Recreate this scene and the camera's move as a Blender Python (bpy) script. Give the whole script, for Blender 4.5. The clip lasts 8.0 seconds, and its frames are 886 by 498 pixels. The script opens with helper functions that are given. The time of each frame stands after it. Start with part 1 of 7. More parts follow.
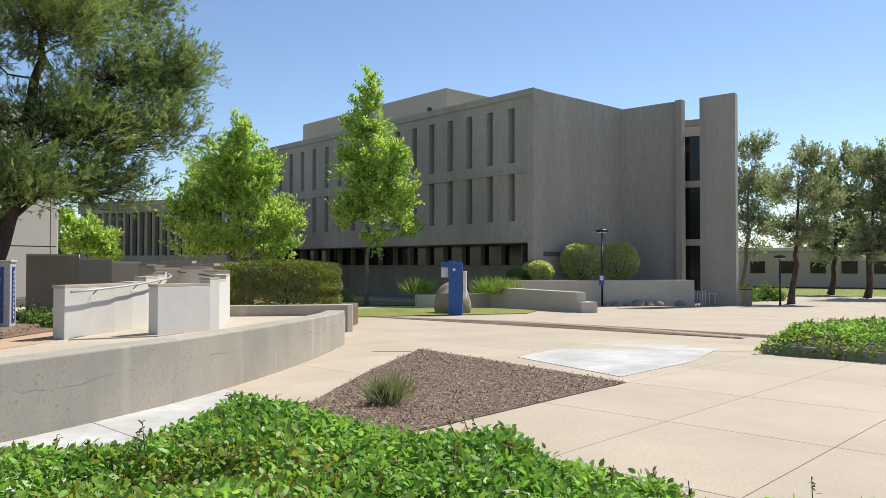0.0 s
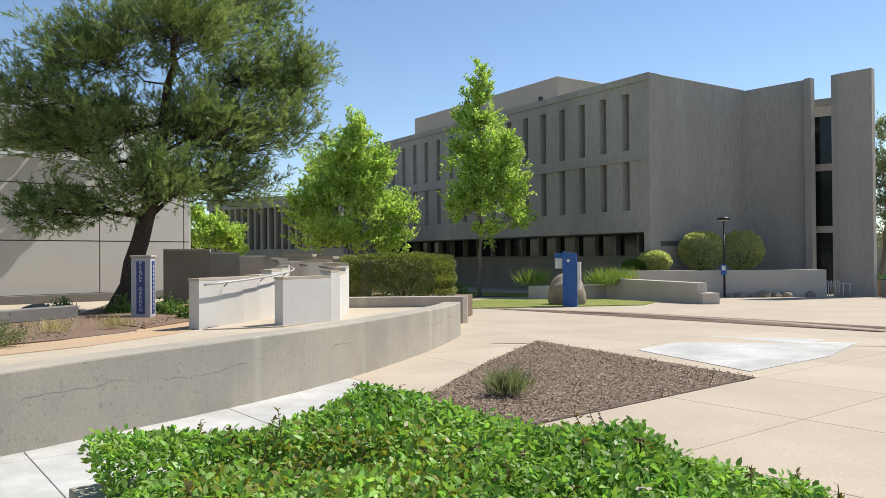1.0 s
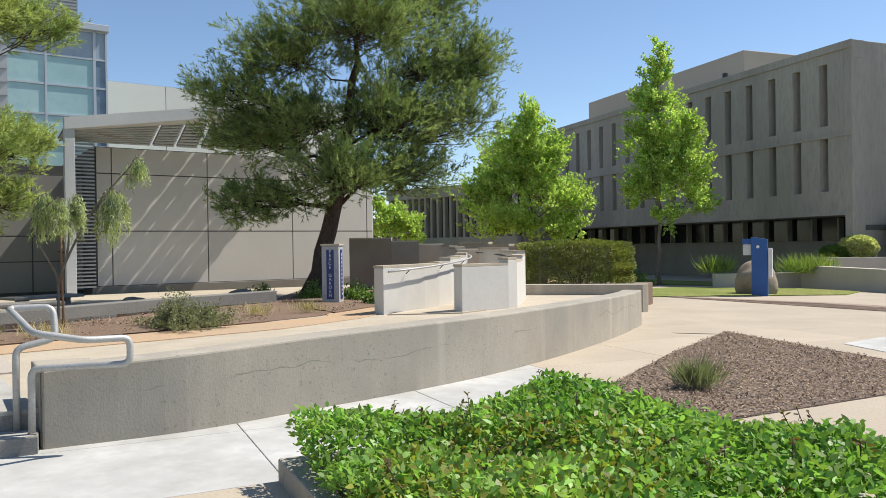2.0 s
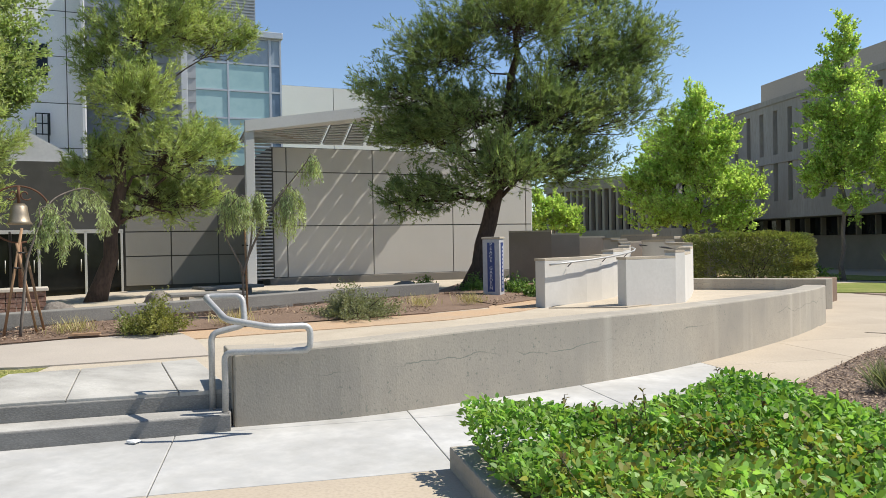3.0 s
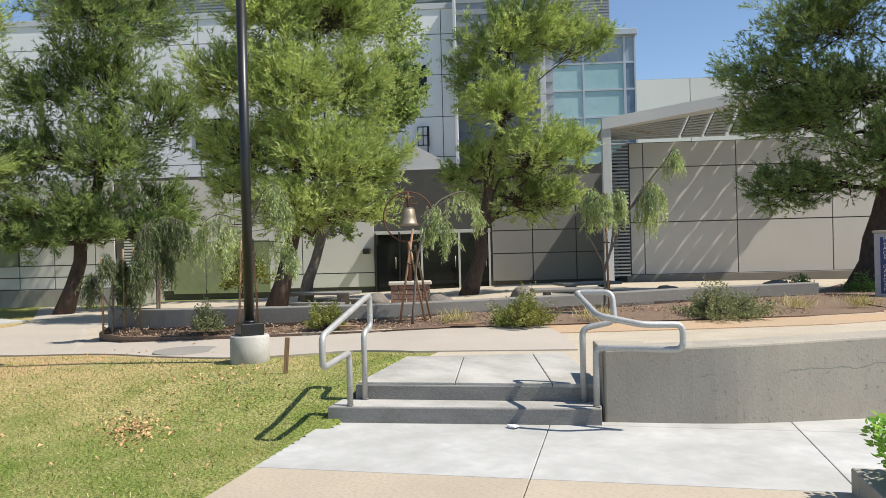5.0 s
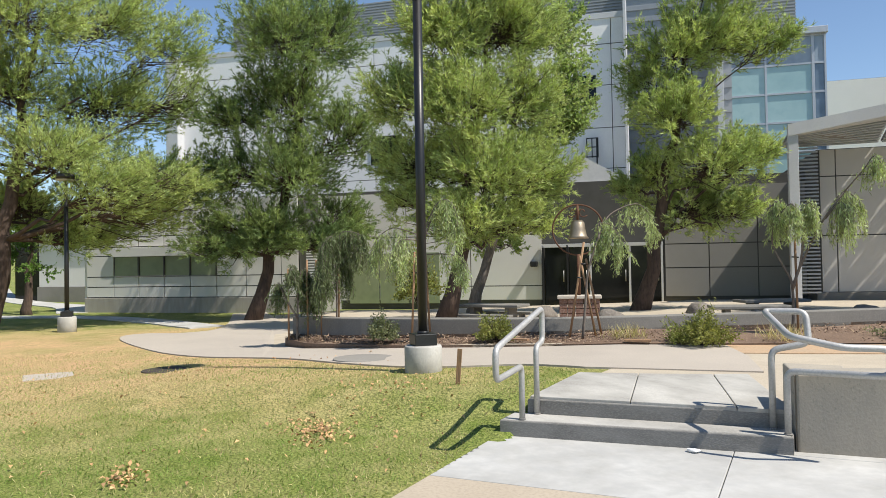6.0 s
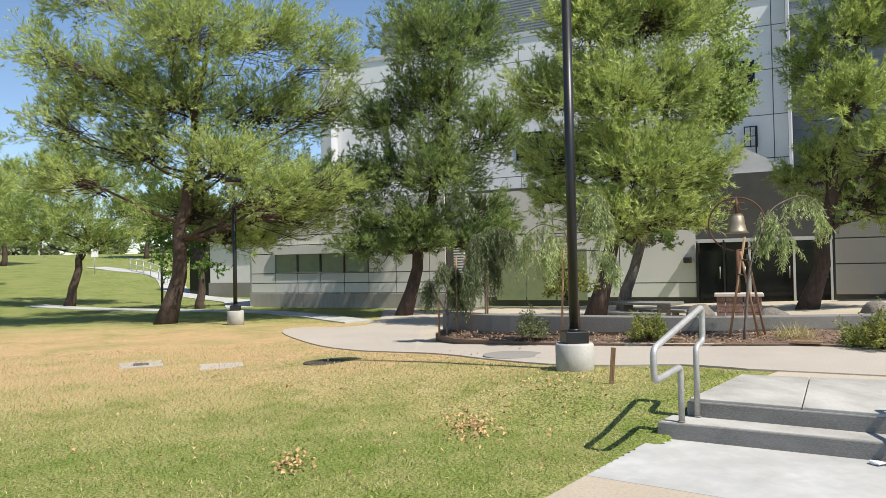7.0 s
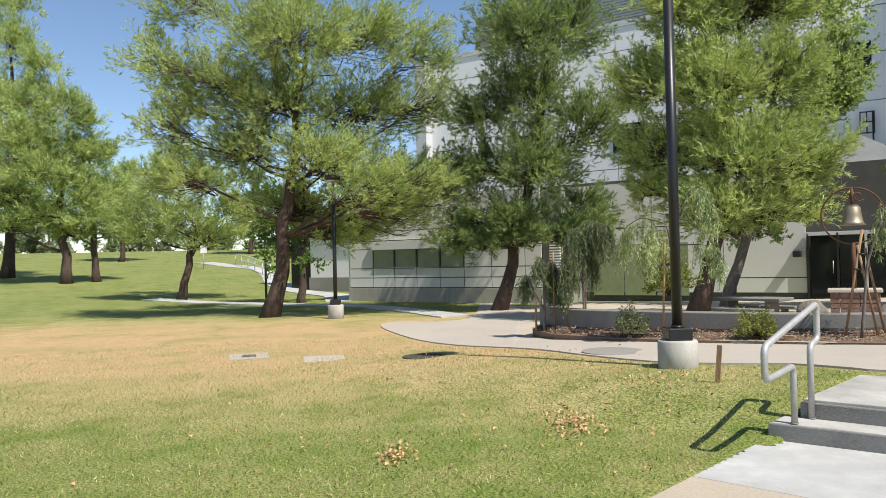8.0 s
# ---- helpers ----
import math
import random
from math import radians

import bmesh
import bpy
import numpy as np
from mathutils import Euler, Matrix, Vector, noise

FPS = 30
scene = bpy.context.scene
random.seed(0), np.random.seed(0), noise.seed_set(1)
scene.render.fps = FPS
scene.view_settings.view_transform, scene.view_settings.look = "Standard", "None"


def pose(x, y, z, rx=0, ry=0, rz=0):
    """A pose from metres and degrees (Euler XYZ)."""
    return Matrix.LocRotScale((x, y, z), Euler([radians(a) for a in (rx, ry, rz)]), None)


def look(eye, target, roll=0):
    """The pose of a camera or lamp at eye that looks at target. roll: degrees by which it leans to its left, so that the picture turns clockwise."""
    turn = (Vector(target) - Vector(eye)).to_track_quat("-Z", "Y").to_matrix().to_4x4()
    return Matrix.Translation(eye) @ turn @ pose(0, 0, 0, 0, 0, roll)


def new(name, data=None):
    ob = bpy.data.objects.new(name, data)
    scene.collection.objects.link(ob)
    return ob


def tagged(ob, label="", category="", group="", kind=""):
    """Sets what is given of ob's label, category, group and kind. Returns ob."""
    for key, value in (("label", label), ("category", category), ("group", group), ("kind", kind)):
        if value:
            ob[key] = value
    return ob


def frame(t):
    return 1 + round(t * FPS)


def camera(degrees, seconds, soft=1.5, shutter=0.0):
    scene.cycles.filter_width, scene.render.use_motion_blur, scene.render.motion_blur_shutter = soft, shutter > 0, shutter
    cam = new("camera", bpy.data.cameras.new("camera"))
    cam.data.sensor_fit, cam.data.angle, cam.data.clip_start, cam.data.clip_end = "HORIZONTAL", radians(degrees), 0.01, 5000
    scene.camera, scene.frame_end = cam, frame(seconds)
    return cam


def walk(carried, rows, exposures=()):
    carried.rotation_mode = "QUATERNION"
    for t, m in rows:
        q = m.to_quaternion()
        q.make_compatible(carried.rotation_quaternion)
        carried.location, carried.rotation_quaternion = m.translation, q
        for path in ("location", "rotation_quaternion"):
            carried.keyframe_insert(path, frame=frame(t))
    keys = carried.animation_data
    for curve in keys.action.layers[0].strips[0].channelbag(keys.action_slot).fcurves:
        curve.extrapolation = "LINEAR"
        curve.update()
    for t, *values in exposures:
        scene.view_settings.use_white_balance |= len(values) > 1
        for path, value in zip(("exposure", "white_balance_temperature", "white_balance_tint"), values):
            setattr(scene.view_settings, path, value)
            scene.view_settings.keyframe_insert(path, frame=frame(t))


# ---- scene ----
cam = camera(60.54, 8.0, soft=0.75)
# seconds, eye x y z, yaw to the left, pitch up, roll
ROWS = [
    (0.0, 0.000, 0.000, 1.600, 0.00, 1.22, -0.06),
    (0.5, -0.038, -0.002, 1.604, 2.83, 0.90, 0.10),
    (1.0, -0.076, 0.009, 1.606, 8.38, 0.59, 0.45),
    (1.5, -0.123, 0.020, 1.603, 15.64, 0.28, 0.73),
    (1.7, -0.140, 0.016, 1.602, 18.17, 0.08, 0.76),
    (2.8, -0.237, -0.007, 1.595, 30.18, -0.56, 0.98),
    (3.0, -0.255, -0.011, 1.593, 33.17, -0.53, 1.01),
    (3.5, -0.307, -0.034, 1.589, 40.39, -0.47, 1.04),
    (4.0, -0.324, -0.057, 1.589, 47.16, -0.47, 1.23),
    (4.5, -0.352, -0.082, 1.589, 53.39, -0.45, 1.33),
    (4.7, -0.358, -0.094, 1.591, 55.71, -0.38, 1.40),
    (5.8, -0.394, -0.159, 1.604, 69.28, 0.77, 1.21),
    (6.0, -0.400, -0.171, 1.606, 71.72, 1.04, 1.04),
    (6.5, -0.415, -0.194, 1.610, 77.08, 1.19, 1.09),
    (7.0, -0.414, -0.240, 1.614, 82.59, 0.99, 1.23),
    (7.5, -0.401, -0.278, 1.625, 87.18, 0.88, 1.37),
    (8.0, -0.393, -0.289, 1.626, 89.68, 0.74, 1.42),
]
walk(cam, [(t, pose(x, y, z, 0, 0, yaw) @ pose(0, 0, 0, pitch) @ pose(0, 0, 0, 0, roll) @ pose(0, 0, 0, 90)) for t, x, y, z, yaw, pitch, roll in ROWS],
     [(0.0, 0.52), (8.0, 0.52)])

# ---- sky and sun ----
SUN_AZ, SUN_EL = -47.5, 54.0   # compass turn from +y towards -x, height, degrees
world = bpy.data.worlds.new("sky")
scene.world = world
world.use_nodes = True
wn = world.node_tree.nodes
sky = wn.new("ShaderNodeTexSky")
sky.sky_type = 'NISHITA'
sky.sun_disc = False
sky.sun_elevation = radians(SUN_EL)
sky.sun_rotation = radians(-SUN_AZ)
sky.air_density, sky.dust_density, sky.ozone_density = 0.9, 0.1, 2.6
wn["Background"].inputs["Strength"].default_value = 0.103
world.node_tree.links.new(sky.outputs[0], wn["Background"].inputs["Color"])
sun = new("sun", bpy.data.lights.new("sun", 'SUN'))
sun.data.energy, sun.data.angle, sun.data.color = 4.4, radians(0.53), (1.0, 0.95, 0.86)
sa, se = radians(SUN_AZ), radians(SUN_EL)
SUNWARD = Vector((-math.sin(sa) * math.cos(se), math.cos(sa) * math.cos(se), math.sin(se)))
sun.matrix_world = look(SUNWARD * 60, (0, 0, 0))

# ---- materials ----
def link(nt, a, b):
    nt.links.new(a, b)


def material(name, base, second=None, third=None, scale=2.0, fine=40.0, rough=0.85, bump=0.3, metal=0.0, vary=0.0, stretch=(1, 1, 1), spec=0.5, bump_scale=None, hue=0.0):
    """base to second by large patches, third by fine grain; vary: lightness from piece to piece."""
    m = bpy.data.materials.new(name)
    m.use_nodes = True
    nt = m.node_tree
    b = nt.nodes["Principled BSDF"]
    b.inputs["Roughness"].default_value, b.inputs["Metallic"].default_value = rough, metal
    b.inputs["Specular IOR Level"].default_value = spec
    tc = nt.nodes.new("ShaderNodeTexCoord")
    mp = nt.nodes.new("ShaderNodeMapping")
    mp.inputs["Scale"].default_value = stretch
    geo = nt.nodes.new("ShaderNodeNewGeometry")
    link(nt, geo.outputs["Position"], mp.inputs["Vector"])
    n1 = nt.nodes.new("ShaderNodeTexNoise")
    n1.inputs["Scale"].default_value, n1.inputs["Detail"].default_value, n1.inputs["Roughness"].default_value = scale, 6, 0.65
    link(nt, mp.outputs[0], n1.inputs["Vector"])
    n2 = nt.nodes.new("ShaderNodeTexNoise")
    n2.inputs["Scale"].default_value, n2.inputs["Detail"].default_value = fine, 4
    link(nt, mp.outputs[0], n2.inputs["Vector"])
    second, third = second or [c * 0.8 for c in base], third or [c * 0.85 for c in base]
    r1 = nt.nodes.new("ShaderNodeMapRange")
    r1.inputs["From Min"].default_value, r1.inputs["From Max"].default_value = 0.35, 0.65
    link(nt, n1.outputs["Fac"], r1.inputs["Value"])
    mx = nt.nodes.new("ShaderNodeMixRGB")
    mx.inputs[1].default_value, mx.inputs[2].default_value = (*base, 1), (*second, 1)
    link(nt, r1.outputs[0], mx.inputs[0])
    r2 = nt.nodes.new("ShaderNodeMapRange")
    r2.inputs["From Min"].default_value, r2.inputs["From Max"].default_value, r2.inputs["To Max"].default_value = 0.45, 0.75, 0.8
    link(nt, n2.outputs["Fac"], r2.inputs["Value"])
    m2 = nt.nodes.new("ShaderNodeMixRGB")
    m2.inputs[2].default_value = (*third, 1)
    link(nt, r2.outputs[0], m2.inputs[0])
    link(nt, mx.outputs[0], m2.inputs[1])
    out = m2.outputs[0]
    if vary:
        oi = nt.nodes.new("ShaderNodeObjectInfo")
        add = nt.nodes.new("ShaderNodeMath")
        link(nt, oi.outputs["Random"], add.inputs[0])
        link(nt, geo.outputs["Random Per Island"], add.inputs[1])
        fr = nt.nodes.new("ShaderNodeMath")
        fr.operation = 'FRACT'
        link(nt, add.outputs[0], fr.inputs[0])
        rv = nt.nodes.new("ShaderNodeMapRange")
        rv.inputs["To Min"].default_value, rv.inputs["To Max"].default_value = 1 - vary, 1 + vary
        link(nt, fr.outputs[0], rv.inputs["Value"])
        hs = nt.nodes.new("ShaderNodeHueSaturation")
        link(nt, rv.outputs[0], hs.inputs["Value"])
        if hue:
            rh = nt.nodes.new("ShaderNodeMapRange")
            rh.inputs["To Min"].default_value, rh.inputs["To Max"].default_value = 0.5 - hue, 0.5 + hue
            link(nt, fr.outputs[0], rh.inputs["Value"])
            link(nt, rh.outputs[0], hs.inputs["Hue"])
        link(nt, out, hs.inputs["Color"])
        out = hs.outputs[0]
    link(nt, out, b.inputs["Base Color"])
    if bump:
        bp = nt.nodes.new("ShaderNodeBump")
        bp.inputs["Strength"].default_value, bp.inputs["Distance"].default_value = bump, 0.02
        link(nt, n2.outputs["Fac"], bp.inputs["Height"])
        link(nt, bp.outputs[0], b.inputs["Normal"])
    return m


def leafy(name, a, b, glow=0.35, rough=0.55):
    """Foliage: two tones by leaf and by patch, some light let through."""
    # The darker third tone paints small patches that deepen the shade between tufts.
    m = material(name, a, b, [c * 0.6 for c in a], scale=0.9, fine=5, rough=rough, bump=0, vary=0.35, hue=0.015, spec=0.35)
    nt = m.node_tree
    bs = nt.nodes["Principled BSDF"]
    tr = nt.nodes.new("ShaderNodeBsdfTranslucent")
    mix = nt.nodes.new("ShaderNodeMixShader")
    mix.inputs[0].default_value = glow
    colour = bs.inputs["Base Color"].links[0].from_socket
    g = nt.nodes.new("ShaderNodeMixRGB")
    g.blend_type = 'MULTIPLY'
    g.inputs[0].default_value = 1.0
    g.inputs[2].default_value = (1.4, 1.5, 0.8, 1)
    link(nt, colour, g.inputs[1])
    link(nt, g.outputs[0], tr.inputs["Color"])
    link(nt, bs.outputs[0], mix.inputs[1])
    link(nt, tr.outputs[0], mix.inputs[2])
    link(nt, mix.outputs[0], nt.nodes["Material Output"].inputs["Surface"])
    return m


def pour_seam(m, level, rise, width, dark):
    """A broken, wandering crack at about one level and a scatter of dark pits."""
    nt = m.node_tree
    b = nt.nodes["Principled BSDF"]
    col = b.inputs["Base Color"].links[0].from_socket
    geo = nt.nodes.new("ShaderNodeNewGeometry")
    sep = nt.nodes.new("ShaderNodeSeparateXYZ")
    link(nt, geo.outputs["Position"], sep.inputs[0])
    def noise_at(scale, detail):
        n = nt.nodes.new("ShaderNodeTexNoise")
        n.inputs["Scale"].default_value, n.inputs["Detail"].default_value = scale, detail
        link(nt, geo.outputs["Position"], n.inputs["Vector"])
        return n.outputs["Fac"]
    def op(kind, a, c):
        n = nt.nodes.new("ShaderNodeMath")
        n.operation = kind
        for i, v in enumerate((a, c)):
            if isinstance(v, (int, float)):
                n.inputs[i].default_value = v
            else:
                link(nt, v, n.inputs[i])
        return n.outputs[0]
    def ramp(v, lo, hi, t0, t1):
        r = nt.nodes.new("ShaderNodeMapRange")
        for k, x in (("From Min", lo), ("From Max", hi), ("To Min", t0), ("To Max", t1)):
            r.inputs[k].default_value = x
        link(nt, v, r.inputs["Value"])
        return r.outputs[0]
    line = op('SUBTRACT', op('SUBTRACT', sep.outputs[2], level), op('MULTIPLY', noise_at(1.6, 6), rise))
    crack = ramp(op('ABSOLUTE', line, 0.0), 0.0, width, 1.0, 0.0)
    crack = op('MULTIPLY', crack, ramp(noise_at(1.5, 3), 0.46, 0.54, 0.0, 0.9))
    pits = op('MULTIPLY', ramp(noise_at(30, 3), 0.60, 0.72, 0.0, 0.75), ramp(noise_at(1.4, 2), 0.4, 0.6, 0.25, 1.0))
    mx = nt.nodes.new("ShaderNodeMixRGB")
    mx.inputs[2].default_value = (*dark, 1)
    link(nt, op('MAXIMUM', crack, pits), mx.inputs[0])
    link(nt, col, mx.inputs[1])
    # pale runs of lime down the face
    runs = nt.nodes.new("ShaderNodeMapping")
    runs.inputs["Scale"].default_value = (2.6, 2.6, 0.12)
    link(nt, geo.outputs["Position"], runs.inputs["Vector"])
    rn = nt.nodes.new("ShaderNodeTexNoise")
    rn.inputs["Scale"].default_value, rn.inputs["Detail"].default_value = 1.0, 4
    link(nt, runs.outputs[0], rn.inputs["Vector"])
    pale = nt.nodes.new("ShaderNodeMixRGB")
    pale.inputs[2].default_value = (0.52, 0.47, 0.39, 1)
    link(nt, ramp(rn.outputs["Fac"], 0.58, 0.74, 0.0, 0.55), pale.inputs[0])
    link(nt, mx.outputs[0], pale.inputs[1])
    link(nt, pale.outputs[0], b.inputs["Base Color"])


M_PAVE = material("plaza concrete", (0.47, 0.395, 0.30), (0.39, 0.325, 0.245), (0.35, 0.29, 0.22), 0.45, 35, 0.9, 0.15, vary=0.06)
M_PAVE_NEW = material("fresh pale concrete", (0.53, 0.52, 0.495), (0.34, 0.33, 0.305), (0.40, 0.395, 0.38), 1.1, 6, 0.88, 0.1, vary=0.04)
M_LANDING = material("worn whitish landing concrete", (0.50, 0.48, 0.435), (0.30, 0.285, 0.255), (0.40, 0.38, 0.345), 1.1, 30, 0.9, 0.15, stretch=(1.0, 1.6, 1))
# Grimy, and also painted darker for the weak light on the riser faces.
M_RISER = material("grimy shade-darkened grey step concrete", (0.24, 0.23, 0.21), (0.17, 0.16, 0.145), (0.30, 0.285, 0.26), 2.2, 45, 0.92, 0.15, stretch=(1, 1, 2.5))
# Darker than the other concrete: the wall face's shade is put into the colour.
M_SEAT = material("shade-darkened seat wall concrete", (0.21, 0.20, 0.18), (0.165, 0.155, 0.14), (0.26, 0.245, 0.22), 1.2, 45, 0.93, 0.2)
M_BAND = material("brown paving band", (0.33, 0.24, 0.185), (0.27, 0.195, 0.15), None, 1, 40, 0.9, 0.1)
M_WALL = material("weathered board-marked concrete", (0.44, 0.385, 0.305), (0.29, 0.265, 0.225), (0.32, 0.285, 0.23), 0.55, 60, 0.92, 0.1, stretch=(1, 1, 0.75))
pour_seam(M_WALL, 0.27, 0.34, 0.007, (0.15, 0.17, 0.14))
M_WALL_LIGHT = material("pale rendered wall", (0.52, 0.465, 0.395), (0.46, 0.41, 0.345), (0.45, 0.40, 0.34), 1.0, 14, 0.92, 0.1)
M_RAMP = material("off-white rendered ramp wall", (0.62, 0.595, 0.55), (0.55, 0.525, 0.48), (0.57, 0.545, 0.50), 0.9, 14, 0.92, 0.1)
M_WALL_TOP = material("worn wall coping", (0.50, 0.43, 0.33), (0.42, 0.355, 0.27), (0.36, 0.31, 0.24), 1.5, 50, 0.92, 0.3)
M_BROWN = material("brown stepped wall", (0.33, 0.27, 0.21), (0.27, 0.22, 0.17), None, 1.0, 40, 0.9, 0.25)
M_BRUT = material("grey cast concrete facade", (0.41, 0.38, 0.345), (0.305, 0.28, 0.25), (0.285, 0.26, 0.23), 0.32, 7, 0.93, 0.12, stretch=(1, 1, 0.22))
M_BRUT_LIGHT = material("pale penthouse render", (0.48, 0.41, 0.34), (0.45, 0.385, 0.32), None, 0.3, 9, 0.93, 0.1)
M_DARK = material("dark tinted glazing", (0.010, 0.012, 0.013), (0.016, 0.018, 0.018), None, 0.6, 5, 0.1, 0, spec=0.3)
M_PANEL = material("off-white wall panel", (0.72, 0.70, 0.665), (0.67, 0.65, 0.615), (0.68, 0.66, 0.625), 0.35, 30, 0.8, 0.06, vary=0.02)
M_PANEL_HALL = material("tan-grey wall panel", (0.60, 0.57, 0.525), (0.55, 0.52, 0.48), (0.56, 0.53, 0.49), 0.35, 30, 0.85, 0.08, vary=0.02)
M_PANEL_WHITE = material("bright white wall panel", (0.90, 0.89, 0.87), (0.85, 0.84, 0.82), None, 0.35, 30, 0.75, 0.06, vary=0.02)
M_PANEL_GREY = material("grey wall panel", (0.28, 0.27, 0.25), (0.25, 0.24, 0.225), None, 0.4, 30, 0.8, 0.06, vary=0.02)
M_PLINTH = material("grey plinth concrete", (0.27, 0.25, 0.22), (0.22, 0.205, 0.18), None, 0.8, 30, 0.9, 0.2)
M_JOINT = material("dark joint", (0.10, 0.097, 0.09), None, None, 2, 30, 0.9, 0)
M_METAL_WHITE = material("white coated metal", (0.62, 0.62, 0.62), (0.57, 0.57, 0.57), None, 0.8, 30, 0.5, 0.03)
M_LOUVRE = material("grey metal louvre", (0.36, 0.375, 0.39), (0.32, 0.335, 0.35), None, 0.8, 20, 0.5, 0.03, metal=0.2)
M_GALV = material("galvanised steel", (0.52, 0.51, 0.49), (0.43, 0.42, 0.4), (0.36, 0.35, 0.34), 6, 60, 0.55, 0.08, metal=0.45)
M_BLACK = material("black painted steel", (0.012, 0.012, 0.013), (0.018, 0.018, 0.018), None, 3, 40, 0.4, 0.05)
M_BLUE = material("blue painted steel", (0.012, 0.085, 0.30), (0.015, 0.10, 0.33), None, 1.5, 20, 0.4, 0.03)
M_BLUE_TILE = material("blue glazed tile", (0.018, 0.035, 0.15), (0.03, 0.055, 0.19), (0.05, 0.07, 0.2), 14, 90, 0.4, 0.1)
M_WHITE = material("white lettering", (0.75, 0.75, 0.73), None, None, 3, 40, 0.6, 0)
M_MOSAIC = material("pale mosaic", (0.50, 0.49, 0.48), (0.42, 0.41, 0.42), (0.26, 0.27, 0.34), 18, 70, 0.6, 0.2)
M_ROCK = material("tan boulder", (0.36, 0.29, 0.21), (0.27, 0.21, 0.155), (0.22, 0.18, 0.14), 2.5, 24, 0.92, 0.8)
# Greyer than M_ROCK, and darkened for the shade behind the seat wall.
M_ROCK_GREY = material("shade-darkened grey-brown boulder", (0.19, 0.165, 0.14), (0.14, 0.12, 0.10), (0.25, 0.22, 0.19), 3, 24, 0.92, 0.8)
M_MULCH = material("bark mulch", (0.15, 0.105, 0.08), (0.21, 0.155, 0.12), (0.05, 0.035, 0.028), 3, 45, 0.95, 1.0)
M_CHIP = material("wood chip", (0.28, 0.195, 0.13), (0.37, 0.27, 0.19), (0.17, 0.11, 0.07), 1.4, 30, 0.95, 0.2, vary=0.55, hue=0.012)
M_SOIL = material("reddish bare soil", (0.175, 0.112, 0.075), (0.225, 0.15, 0.102), (0.10, 0.068, 0.05), 1.6, 35, 0.95, 0.8)
M_SAND = material("decomposed granite", (0.50, 0.335, 0.20), (0.44, 0.33, 0.225), (0.36, 0.235, 0.14), 1.3, 45, 0.95, 0.5)
M_WALK = material("grey upper walk", (0.40, 0.35, 0.295), (0.45, 0.395, 0.33), (0.33, 0.29, 0.245), 0.7, 50, 0.9, 0.12, vary=0.04)
M_BARK = material("pine bark", (0.105, 0.068, 0.05), (0.06, 0.04, 0.03), (0.03, 0.02, 0.016), 5, 22, 0.95, 1.0, stretch=(1, 1, 0.3))
M_BARK_PALE = material("pale grey bark", (0.20, 0.17, 0.14), (0.14, 0.115, 0.095), (0.08, 0.065, 0.055), 6, 26, 0.95, 0.7, stretch=(1, 1, 0.3))
M_STAKE = material("weathered timber stake", (0.36, 0.22, 0.12), (0.28, 0.165, 0.09), (0.2, 0.12, 0.07), 5, 30, 0.85, 0.4, stretch=(1, 1, 0.2))
M_RUST = material("rusted steel", (0.16, 0.075, 0.04), (0.11, 0.05, 0.028), (0.07, 0.035, 0.02), 8, 50, 0.85, 0.4, metal=0.2)
M_BRONZE = material("weathered bell bronze", (0.40, 0.33, 0.24), (0.30, 0.24, 0.17), None, 9, 40, 0.45, 0.1, metal=0.6)
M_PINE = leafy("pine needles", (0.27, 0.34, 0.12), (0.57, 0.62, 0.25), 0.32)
# Darker version of the needles, with a shaded pine's gloom in the colour.
M_PINE_DARK = leafy("deep green shade-darkened pine needles", (0.13, 0.195, 0.075), (0.38, 0.45, 0.165), 0.30)
M_LIME = leafy("spring-green leaves", (0.34, 0.46, 0.115), (0.55, 0.66, 0.235), 0.5)
M_ASH = leafy("soft green ash leaves", (0.24, 0.32, 0.12), (0.46, 0.52, 0.24), 0.42)
# Paled towards grey: sunlit leaves and distance haze are mixed into the colour.
M_HAZE_LEAF = leafy("haze-pale grey-green tree leaves", (0.20, 0.24, 0.14), (0.40, 0.41, 0.29), 0.42)
M_YOUNG = leafy("yellow-green young leaves", (0.33, 0.30, 0.055), (0.24, 0.26, 0.05), 0.4, 0.42)
M_BUSH = leafy("yellow-green bush leaves", (0.42, 0.46, 0.18), (0.66, 0.65, 0.36), 0.42)
M_GREEN = leafy("mid-green leaves", (0.12, 0.21, 0.045), (0.18, 0.27, 0.07), 0.35)
M_OLIVE = leafy("dusty olive leaves", (0.20, 0.22, 0.12), (0.28, 0.28, 0.17), 0.35)
M_WEEP = leafy("grey-green weeping leaves", (0.36, 0.43, 0.21), (0.52, 0.57, 0.31), 0.38)
M_WEEP_DARK = leafy("dark grey-green weeping leaves", (0.13, 0.17, 0.075), (0.20, 0.24, 0.11), 0.3)
M_COVER = leafy("glossy ground cover leaves", (0.165, 0.31, 0.055), (0.35, 0.51, 0.13), 0.40, 0.46)
M_COVER_RED = leafy("bronze young leaves", (0.19, 0.11, 0.03), (0.13, 0.15, 0.03), 0.3, 0.4)
M_HEDGE = leafy("clipped hedge leaves", (0.145, 0.18, 0.048), (0.28, 0.275, 0.08), 0.32)
M_LITTER = material("dry fallen leaf", (0.45, 0.24, 0.11), (0.55, 0.36, 0.17), None, 4, 30, 0.85, 0.1, vary=0.4)
M_TWIG = material("dark twig", (0.05, 0.04, 0.03), (0.07, 0.055, 0.04), None, 6, 30, 0.95, 0.3)
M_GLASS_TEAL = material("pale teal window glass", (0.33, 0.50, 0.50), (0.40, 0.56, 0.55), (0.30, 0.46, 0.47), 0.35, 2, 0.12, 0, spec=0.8)
